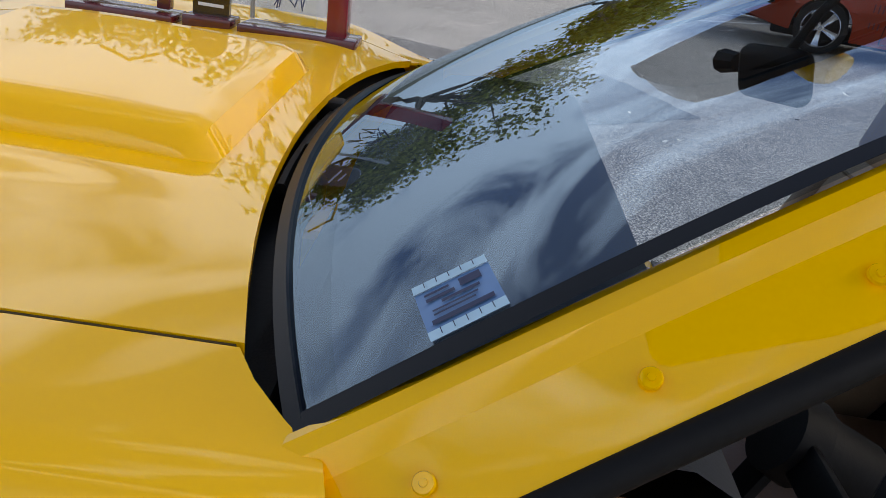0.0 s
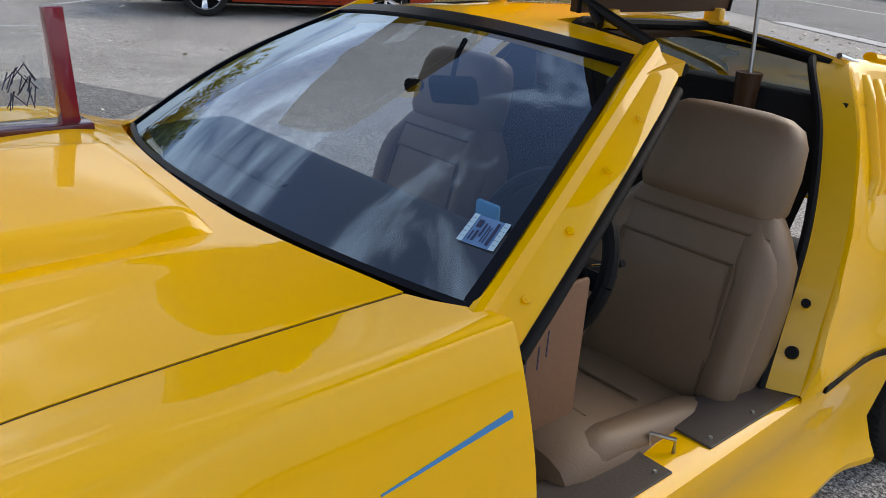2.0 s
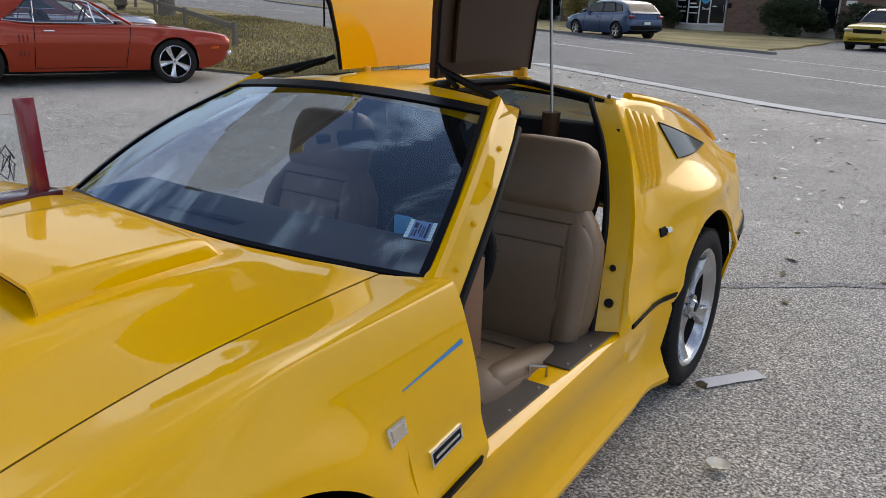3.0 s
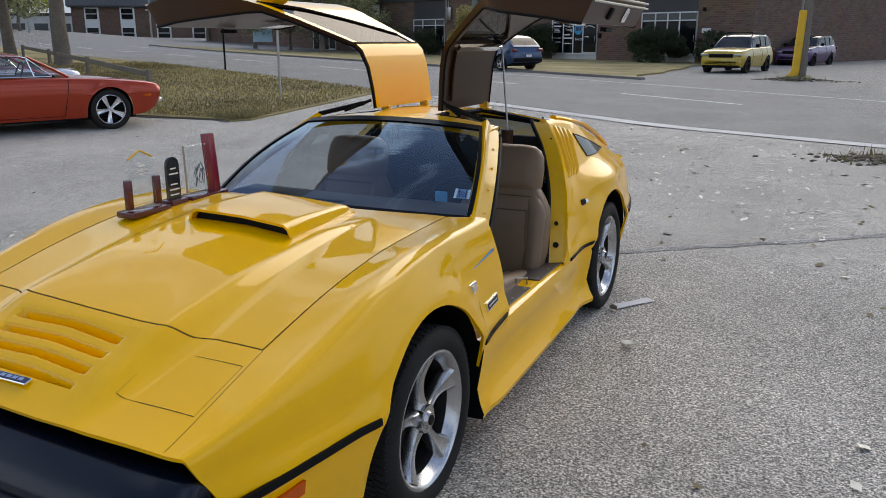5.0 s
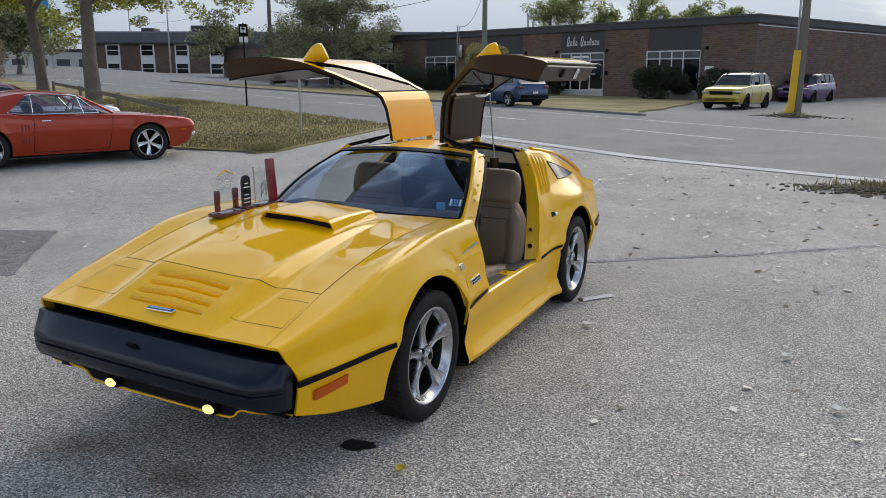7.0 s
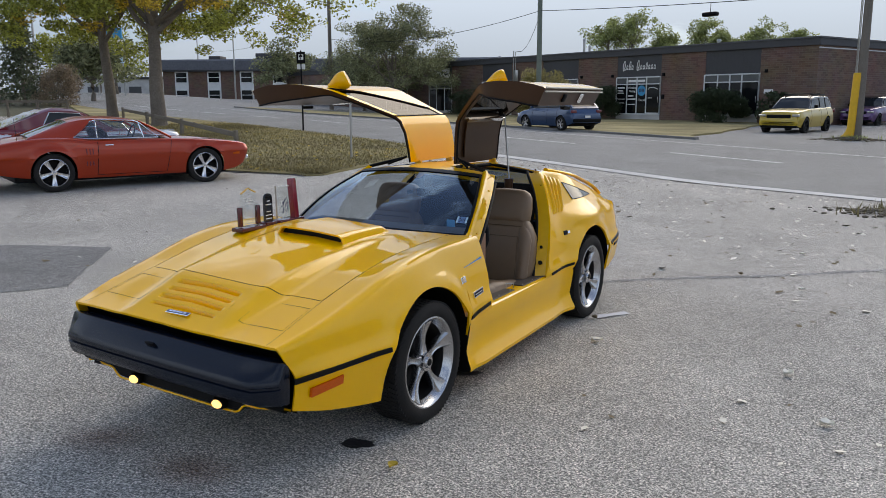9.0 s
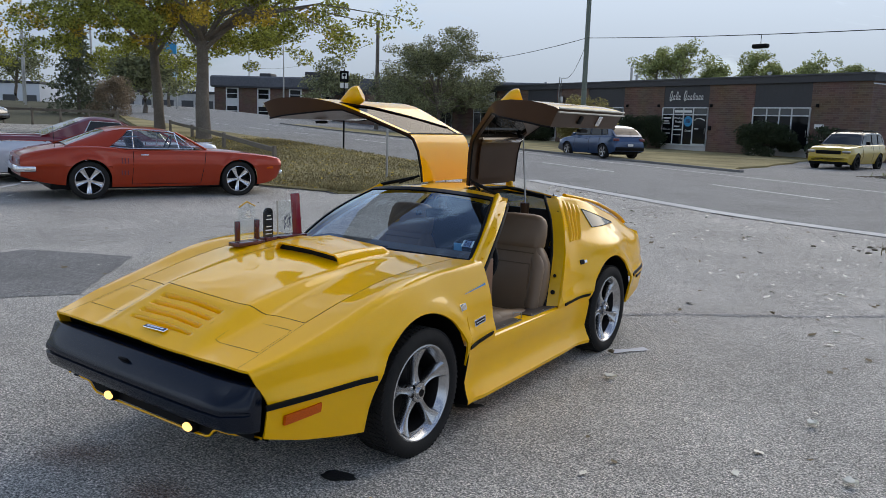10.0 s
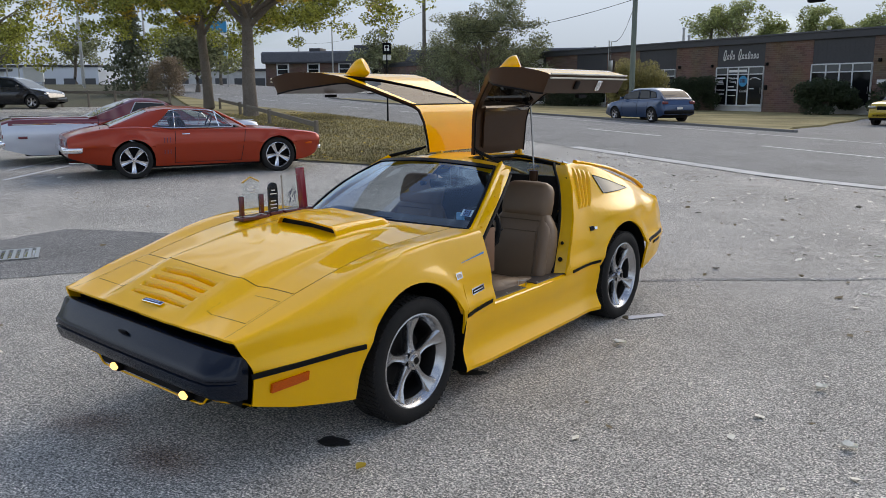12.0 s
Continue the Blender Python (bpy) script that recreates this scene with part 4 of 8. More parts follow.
def roof():
    bm = bmesh.new()
    ys = list(np.linspace(1.20, 1.335, 6))
    grid_mesh(bm, [[roof_point(x, y - 0.035 * (abs(x) / 0.5) ** 2 * 0 + 0.0) for x in np.linspace(-0.525, 0.525, 31)] for y in ys])
    grid_mesh(bm, [[roof_point(x, y) for x in np.linspace(-0.175, 0.175, 9)] for y in np.linspace(1.335, 2.03, 20)])
    grid_mesh(bm, [[roof_point(x, y) for x in np.linspace(-0.535, 0.535, 31)] for y in np.linspace(2.03, 2.17, 6)])
    bmesh.ops.remove_doubles(bm, verts=bm.verts, dist=0.002)
    solidify(part("roof", bm, [YELLOW, CARPET], CAR, skin=True), 0.03)
    for sg in (1, -1):
        bm = bmesh.new()
        tube(bm, [roof_point(sg * 0.520, 2.02) + Vector((0, 0, 0.006)), roof_point(sg * 0.528, 2.09) + Vector((0, 0, 0.007)), roof_point(sg * 0.530, 2.165) + Vector((0, 0, 0.006))], 0.008, 8)
        part("roof_trim", bm, CHROME, CAR)
        bm = bmesh.new()
        tube(bm, [roof_point(sg * 0.52, 1.345) - Vector((0, 0, 0.02)), roof_point(sg * 0.40, 1.345) - Vector((0, 0, 0.012)), roof_point(sg * 0.21, 1.36) - Vector((0, 0, 0.01)), roof_point(sg * 0.18, 1.42) - Vector((0, 0, 0.01)), roof_point(sg * 0.18, 1.95) - Vector((0, 0, 0.01)), roof_point(sg * 0.22, 2.02) - Vector((0, 0, 0.01)), roof_point(sg * 0.5, 2.03) - Vector((0, 0, 0.02))], 0.013, 8)
        part("roof_seal", bm, BLACK_RUBBER, CAR)


roof()


def a_pillar(sgn):
    """Windscreen pillar: flat inner facet, ridge, screwed outer flange, door seal."""
    a, b = Vector((0.700, 0.70, 0.905)), Vector((0.512, 1.285, 1.226))

    def axis(t):
        return a + (b - a) * t + Vector((0.012, -0.004, 0.012)) * math.sin(math.pi * max(t, 0))
    sec = [(-0.062, 0.010), (-0.044, 0.0225), (-0.034, 0.023), (-0.023, 0.014), (-0.0205, 0.009), (-0.012, -0.006), (0.008, -0.027), (0.024, -0.040), (0.031, -0.049), (0.030, -0.056), (0.0, -0.060), (-0.040, -0.02)]
    bm = bmesh.new()
    rows = []
    for t in np.linspace(-0.07, 1.0, 21):
        c = axis(t)
        k = 1 - 0.12 * sstep(0.8, 1.0, t)
        rows.append([Vector((sgn * (c.x + x * k), c.y + 0.012 * (z < -0.03), c.z + z * k)) for x, z in sec])
    vs = grid_mesh(bm, rows, close_v=True)
    bm.faces.new(vs[0])
    bm.faces.new(vs[-1])
    pil = part("windscreen_pillar", bm, YELLOW, CAR, angle=11)
    bm = bmesh.new()
    tube(bm, [Vector((sgn * (c.x + 0.033), c.y + 0.014, c.z - 0.060)) for c in [axis(t) for t in np.linspace(-0.02, 0.97, 18)]], 0.0120, 18)
    part("pillar_seal", bm, BLACK_RUBBER, pil)
    for t in (0.085, 0.30, 0.52, 0.74):
        c = axis(t) + Vector((0.012, 0.0, -0.026))
        m = Matrix.Translation((sgn * c.x, c.y, c.z)) @ Vector((sgn * 0.66, -0.2, 0.72)).to_track_quat("Z", "Y").to_matrix().to_4x4()
        bm = bmesh.new()
        cyl(bm, 0.0075, 0.0065, 0.0022, 18, m)
        cyl(bm, 0.0035, 0.0025, 0.0036, 12, m)
        part("screw", bm, YELLOW, pil)


a_pillar(1)
a_pillar(-1)


def ws_point(u, v):
    """Windscreen surface: u across (-1..1), v from the base up (0..1)."""
    xb, yb, zb = 0.668, 0.555 + 0.115 * abs(u) ** 2.2, 0.925 - 0.022 * abs(u) ** 2
    xt, yt, zt = 0.488, 1.165 + 0.045 * abs(u) ** 2.2, 1.238 - 0.030 * abs(u) ** 2
    p = Vector((u * xb, yb, zb)).lerp(Vector((u * xt, yt, zt)), v)
    p.x *= 1 + 0.038 * math.sin(math.pi * max(0, min(v, 1)))
    return p + Vector((0, -0.012, 0.018)) * math.sin(math.pi * v)


def windscreen():
    bm = bmesh.new()
    grid_mesh(bm, [[ws_point(u, v) for u in np.linspace(-1, 1, 31)] for v in np.linspace(0, 1, 13)])
    ws = part("windscreen", bm, GLASS, CAR, "raked windscreen reflecting sky and trees")
    ws.visible_shadow = False
    # black border
    bm = bmesh.new()
    us, vsn = np.linspace(-1, 1, 31), np.linspace(0, 1, 13)
    lift = Vector((0, -0.003, 0.005))
    outer = [ws_point(u, -0.015) for u in us] + [ws_point(1.004, v) for v in vsn] + [ws_point(u, 1.03) for u in us[::-1]] + [ws_point(-1.004, v) for v in vsn[::-1]]
    inner = [ws_point(u * 0.986, 0.004) for u in us] + [ws_point(0.976, 0.004 + 0.966 * v) for v in vsn] + [ws_point(u * 0.978, 0.970) for u in us[::-1]] + [ws_point(-0.976, 0.004 + 0.966 * v) for v in vsn[::-1]]
    grid_mesh(bm, [[p + lift for p in outer], [p + lift for p in inner], [p - lift for p in inner]], close_v=True)
    part("windscreen_rubber", bm, WS_BLACK, ws)
    # cowl gap with wiper
    bm = bmesh.new()
    rows = []
    for u in np.linspace(-1, 1, 31):
        p = ws_point(u, 0.0)
        rows.append([p + Vector((0, 0.01, 0)), p + Vector((0, 0.0, -0.05)), p + Vector((0, -0.07, -0.05)), p + Vector((0, -0.09, -0.004))])
    grid_mesh(bm, rows)
    part("cowl_tray", bm, TRIM_BLACK, CAR)
    bm = bmesh.new()
    tube(bm, [ws_point(u, 0.0) + Vector((0, -0.024, -0.018)) for u in np.linspace(-0.80, 0.35, 20)], 0.007, 6)
    tube(bm, [ws_point(u, 0.0) + Vector((0, -0.014, -0.008)) for u in np.linspace(-0.75, 0.15, 20)], 0.005, 6)
    box(bm, -0.02, 0.02, -0.02, 0.02, -0.02, 0.012, 0.005, 2, Matrix.Translation(ws_point(-0.2, 0) + Vector((0, -0.03, -0.01))))
    part("wiper", bm, BLACK_RUBBER, CAR)


WS_BLACK = mat("black_glass_border", (0.004, 0.005, 0.008), 0.35, 0, None, 0, 0, 0.0, 0.12)
windscreen()

# ---- doors ----
SMOKED = glass("smoked_door_glass", (0.10, 0.09, 0.08), 0.06, (0.34, 0.33, 0.32))


def door(sgn):
    """A raised gull-wing door: roof part, window, lower panel; brown lining inside."""
    #        x      z     y front  y rear
    prof = [(0.178, 1.268, 1.375, 2.02), (0.185, 1.36, 1.368, 2.02), (0.20, 1.48, 1.350, 2.01), (0.225, 1.565, 1.325, 2.00),
            (0.255, 1.600, 1.30, 1.99), (0.36, 1.660, 1.19, 1.95), (0.47, 1.722, 1.08, 1.91), (0.57, 1.776, 0.97, 1.875), (0.615, 1.795, 0.92, 1.865),
            (0.70, 1.815, 0.83, 1.85), (0.82, 1.822, 0.79, 1.82), (0.96, 1.815, 0.765, 1.78), (1.05, 1.798, 0.765, 1.75), (1.10, 1.785, 0.77, 1.735), (1.12, 1.775, 0.775, 1.72)]
    th = [0.018, 0.02, 0.022, 0.024, 0.024, 0.024, 0.026, 0.034, 0.055, 0.09, 0.11, 0.12, 0.12, 0.115, 0.11]
    n = len(prof)
    out, inn = [], []
    for i, (x, z, yf, yr) in enumerate(prof):
        a, b = prof[max(i - 1, 0)], prof[min(i + 1, n - 1)]
        d = Vector((b[0] - a[0], b[1] - a[1])).normalized()
        nrm = Vector((d.y, -d.x))  # towards the car's outside below when raised = lining side
        ys = np.linspace(yf, yr, 15)
        out.append([Vector((sgn * x, y, z)) for y in ys])
        inn.append([Vector((sgn * (x + nrm.x * th[i]), y + (0.012 if y < 1.5 else -0.012), z + nrm.y * th[i])) for y in ys])

    def at(arr, r, j):
        i = min(int(r), n - 2)
        return arr[i][j].lerp(arr[i + 1][j], r - i)

    def belt(j):
        """Row of the belt line: the window tapers towards the rear."""
        return 8 - 3.2 * max(0, (j - 1) / 12)
    cols = range(1, 14)
    d_ob = thing("gull_wing_door", pose(0, 0, 0), "", "")
    d_ob.parent = CAR
    # outer skin, with the window left open
    bm = bmesh.new()
    grid_mesh(bm, out[:5])
    grid_mesh(bm, out[8:])
    grid_mesh(bm, [r[:2] for r in out[4:9]])
    grid_mesh(bm, [r[-2:] for r in out[4:9]])
    grid_mesh(bm, [[at(out, belt(j) + (8 - belt(j)) * t / 4, j) for j in cols] for t in range(5)])
    bmesh.ops.remove_doubles(bm, verts=bm.verts, dist=0.0005)
    part("door_skin", bm, YELLOW, d_ob)
    bm = bmesh.new()
    grid_mesh(bm, inn[:5])
    grid_mesh(bm, inn[8:])
    grid_mesh(bm, [r[:2] for r in inn[4:9]])
    grid_mesh(bm, [r[-2:] for r in inn[4:9]])
    grid_mesh(bm, [[at(inn, belt(j) + (8 - belt(j)) * t / 4, j) for j in cols] for t in range(5)])
    grid_mesh(bm, [[at(out, belt(j), j) for j in cols], [at(inn, belt(j), j) for j in cols]])
    for e in (0, -1):
        grid_mesh(bm, [[o[e] for o in out], [q[e] for q in inn]])
    grid_mesh(bm, [out[0], inn[0]])
    grid_mesh(bm, [out[-1], inn[-1]])
    for row in (4, ):
        grid_mesh(bm, [out[row][1:-1], inn[row][1:-1]])
    for col in (1, -2):
        grid_mesh(bm, [[o[col] for o in out[4:9]], [q[col] for q in inn[4:9]]])
    bmesh.ops.remove_doubles(bm, verts=bm.verts, dist=0.0005)
    part("door_lining", bm, BROWN_TRIM, d_ob, "brown moulded door lining")
    bm = bmesh.new()
    grid_mesh(bm, [[at(out, 4 + (belt(j) - 4) * t / 4, j) * 0.8 + at(inn, 4 + (belt(j) - 4) * t / 4, j) * 0.2 for j in cols] for t in range(5)])
    g = part("door_window", bm, SMOKED, d_ob, "dark smoked door glass")
    g.visible_shadow = False
    bm = bmesh.new()
    tube(bm, [at(out, belt(j), j) for j in cols], 0.0045, 6)
    tube(bm, [p for p in out[4]], 0.006, 6)
    part("window_rubber", bm, BLACK_RUBBER, g)
    bm = bmesh.new()
    tube(bm, [q[-1] + Vector((0, 0.002, 0)) for q in inn], 0.006, 6)
    tube(bm, [q[0] - Vector((0, 0.002, 0)) for q in inn], 0.006, 6)
    part("door_seal", bm, BLACK_RUBBER, d_ob)
    for zz in (0.004, -0.018):
        bm = bmesh.new()
        tube(bm, [p + Vector((sgn * 0.006, 0, zz)) for p in out[-1]], 0.0055, 6)
        part("weather_strip", bm, CREAM, d_ob, "cream rubber weather strip")
    # lining details: inset panel, handle recess, chrome strip
    def on_lining(i, t, dz):
        i0 = int(i)
        f = i - i0
        k = t * 14
        k0 = min(int(k), 13)
        fk = k - k0
        def P_(r):
            return inn[r][k0] * (1 - fk) + inn[r][k0 + 1] * fk
        p = P_(i0) * (1 - f) + P_(min(i0 + 1, n - 1)) * f
        return p
    for name, i0, i1, t0, t1, dz, m in (("lining_panel", 0.5, 3.4, 0.12, 0.88, 0.012, BROWN_TRIM), ("chrome_strip", 4.0, 4.35, 0.1, 0.9, 0.018, CHROME), ("pull_handle", 9.6, 10.5, 0.55, 0.72, 0.018, CHROME), ("door_latch", 12.2, 12.9, 0.46, 0.56, 0.02, BLACK_RUBBER)):
        bm = bmesh.new()
        rows = []
        for a in np.linspace(i0, i1, 8):
            i = int(a)
            A, B = prof[max(i - 1, 0)], prof[min(i + 1, n - 1)]
            d = Vector((B[0] - A[0], B[1] - A[1])).normalized()
            rows.append([on_lining(a, t, 0) + Vector((sgn * d.y * dz, 0, -d.x * dz)) for t in np.linspace(t0, t1, 8)])
        grid_mesh(bm, rows)
        solidify(part(name, bm, m, d_ob), dz * 0.9, 0)
    # latch and lock plate on the edge of the door
    for t, hw, hh, mt, nm in ((0.66, 0.034, 0.026, CHROME, "edge_latch"), (0.42, 0.026, 0.024, BLACK_RUBBER, "lock_plate")):
        k = int(t * 14)
        o, q = out[-1][k], inn[-1][k]
        nrm = (out[-1][k + 1] - o).normalized().cross((q - o).normalized()).normalized()
        if nrm.x * sgn < 0:
            nrm = -nrm
        m = Matrix.Translation(o.lerp(q, 0.55)) @ nrm.to_track_quat("Z", "Y").to_matrix().to_4x4()
        part(nm, boxed(-hh, hh, -hw, hw, -0.004, 0.012, 0.009, 3, m), mt, d_ob)
    # shell-shaped mirror on the belt line, flat at its wide end
    mx, my, mz = 0.632, 1.135, 1.822
    bm = bmesh.new()
    bmesh.ops.create_uvsphere(bm, u_segments=26, v_segments=18, radius=1)
    for v in bm.verts:
        t = (v.co.x + 1) / 2
        w = 0.30 + 0.70 * sstep(0.0, 0.75, t)
        v.co = Vector((min(v.co.x, 0.62) * 0.112, v.co.y * 0.062 * w, v.co.z * 0.066 * w)) * (1.08 if sgn < 0 else 0.90)
    ax = Vector((0.84, 0.42, 0.46 if sgn < 0 else 0.36)).normalized()
    bmesh.ops.transform(bm, matrix=Matrix.Translation((sgn * mx, my, mz + 0.012)) @ ax.to_track_quat("X", "Z").to_matrix().to_4x4(), verts=bm.verts)
    mir = part("door_mirror", bm, YELLOW, d_ob, angle=50)
    bm = bmesh.new()
    tube(bm, [(sgn * mx - 0.05, my - 0.03, 1.782), (sgn * mx - 0.045, my - 0.02, 1.80), (sgn * mx - 0.02, my, 1.825)], [0.045, 0.032, 0.025], 12, 0.7)
    part("mirror_foot", bm, YELLOW, mir)
    # hinges, gas strut and cord
    for hy in (1.50, 1.955):
        bm = boxed(sgn * 0.165, sgn * 0.215, hy - 0.014, hy + 0.014, 1.235, 1.275, 0.005)
        box(bm, sgn * 0.15, sgn * 0.23, hy - 0.02, hy + 0.02, 1.232, 1.244, 0.004)
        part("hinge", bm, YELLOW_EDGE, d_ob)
    s = 1 if sgn > 0 else -1
    bm = bmesh.new()
    tube(bm, [(sgn * 0.21, 1.375, 1.31), (sgn * 0.33, 1.30, 1.255)], 0.008, 8)
    tube(bm, [(sgn * 0.24, 1.355, 1.295), (sgn * 0.48, 1.285, 1.235)], 0.012, 8)
    part("gas_strut", bm, TRIM_BLACK, d_ob)
    bm = bmesh.new()
    tube(bm, [(sgn * 0.30, 1.93, 1.60), (sgn * 0.36, 1.90, 1.10)], 0.0055, 8)
    strut = part("lift_rod", bm, STEEL, d_ob)
    bm = bmesh.new()
    cyl(bm, 0.028, 0.034, 0.15, 14, pose(sgn * 0.355, 1.90, 0.98))
    part("rod_boot", bm, BROWN_TRIM, strut)
    bm = bmesh.new()
    cyl(bm, 0.016, 0.016, 0.03, 12, pose(sgn * 0.30, 1.915, 1.60, 90, 0, 0))
    part("rod_joint", bm, TRIM_BLACK, strut)


CREAM = mat("cream_rubber", (0.55, 0.52, 0.42), 0.6, 0, 60, 0.1)
door(1)
door(-1)

# ---- interior ----
def seat(x0):
    """High-backed leather bucket seat with piped panels."""
    s = thing("bucket_seat", pose(x0, 0, 0), "", "")
    s.parent = CAR
    def slab(name, rows_c, material, label=""):
        bm = bmesh.new()
        rows = []
        for (c, hw, hd, nrm) in rows_c:
            r = []
            for k in range(20):
                a = 2 * math.pi * k / 20
                ca, sa = math.cos(a), math.sin(a)
                px = math.copysign(abs(ca) ** 0.5, ca) * hw
                pd = math.copysign(abs(sa) ** 0.55, sa) * hd
                r.append(Vector((px, 0, 0)) + c + nrm * pd)
            rows.append(r)
        vs = grid_mesh(bm, rows, close_v=True)
        bm.faces.new(vs[0])
        bm.faces.new(vs[-1])
        return part(name, bm, material, s, label)
    up = Vector((0, 0.27, 0.96)).normalized()
    nrm = Vector((0, -0.96, 0.27)).normalized()
    b0 = Vector((0, 1.50, 0.395))
    slab("backrest", [(b0 + up * t, hw, hd, nrm) for t, hw, hd in ((0.0, 0.20, 0.05), (0.03, 0.235, 0.085), (0.15, 0.252, 0.10), (0.30, 0.250, 0.095), (0.39, 0.238, 0.090), (0.45, 0.205, 0.080), (0.50, 0.17, 0.05))], TAN)
    slab("headrest", [(b0 + up * t + nrm * 0.01, hw, hd, nrm) for t, hw, hd in ((0.455, 0.14, 0.035), (0.475, 0.175, 0.062), (0.50, 0.184, 0.071), (0.58, 0.186, 0.072), (0.65, 0.178, 0.066), (0.685, 0.160, 0.056), (0.702, 0.13, 0.036), (0.708, 0.08, 0.015))], TAN)
    fw = Vector((0, 1, -0.13)).normalized()
    n2 = Vector((0, 0.13, 1)).normalized()
    c0 = Vector((0, 0.89, 0.455))
    slab("cushion", [(c0 + fw * t, hw, hd, n2) for t, hw, hd in ((0.0, 0.20, 0.03), (0.02, 0.23, 0.075), (0.07, 0.243, 0.105), (0.18, 0.250, 0.108), (0.30, 0.250, 0.098), (0.46, 0.245, 0.085), (0.58, 0.21, 0.06))], TAN)
    for nm, pts in (("backrest_insert", [(-0.165, 0.02), (0.165, 0.02), (0.148, 0.36), (-0.148, 0.36)]),):
        bm = bmesh.new()
        rows = []
        for j in range(9):
            v = j / 8
            row = []
            for i in range(9):
                u = i / 8
                x = (pts[0][0] * (1 - u) + pts[1][0] * u) * (1 - v) + (pts[3][0] * (1 - u) + pts[2][0] * u) * v
                t = 0.02 + 0.34 * v
                e = 1 - max(abs(2 * u - 1), abs(2 * v - 1)) ** 6
                row.append(Vector((x, 0, 0)) + b0 + up * t + nrm * (0.089 - 0.006 * (1 - v) ** 2 + 0.010 * e))
            rows.append(row)
        grid_mesh(bm, rows)
        part(nm, bm, TAN, s)
        bm = bmesh.new()
        edge = rows[0] + [r[-1] for r in rows] + rows[-1][::-1] + [r[0] for r in rows[::-1]]
        tube(bm, [p + nrm * 0.003 for p in edge], 0.0035, 6, caps=False)
        part("piping", bm, TAN_SEAM, s)
    bm = bmesh.new()
    tube(bm, [Vector((x, 0, 0)) + b0 + up * 0.435 + nrm * (0.088 - 0.035 * (abs(x) / 0.2) ** 4) for x in np.linspace(-0.195, 0.195, 15)], 0.0035, 6)
    part("piping", bm, TAN_SEAM, s)
    for sg in (1, -1):
        bm = bmesh.new()
        tube(bm, [c0 + fw * t + n2 * (0.062 - 0.05 * (1 - sstep(0.0, 0.16, t)) - 0.012 * t) + Vector((sg * 0.186, 0, 0)) for t in np.linspace(0.05, 0.56, 14)], [0.03, 0.044] + [0.050] * 9 + [0.046, 0.036, 0.02], 16, 0.9)
        part("cushion_bolster", bm, TAN, s)
        bm = bmesh.new()
        tube(bm, [b0 + up * t + nrm * (0.066 - 0.02 * sstep(0.3, 0.46, t)) + Vector((sg * (0.20 - 0.05 * sstep(0.32, 0.48, t)), 0, 0)) for t in np.linspace(0.02, 0.46, 12)], [0.02] + [0.046] * 9 + [0.036, 0.02], 12, 0.9)
        part("back_bolster", bm, TAN, s)
    for q in (0.16, 0.34):
        bm = bmesh.new()
        tube(bm, [c0 + fw * q + n2 * (0.103 - 0.02 * (q - 0.16)) + Vector((x, 0, 0)) for x in np.linspace(-0.14, 0.14, 9)], 0.003, 6)
        part("cushion_seam", bm, TAN_SEAM, s)
    part("seat_base", boxed(-0.20, 0.20, 0.95, 1.42, 0.20, 0.34, 0.03), CARPET, s)
    return s


seat(0.468)
seat(-0.468)


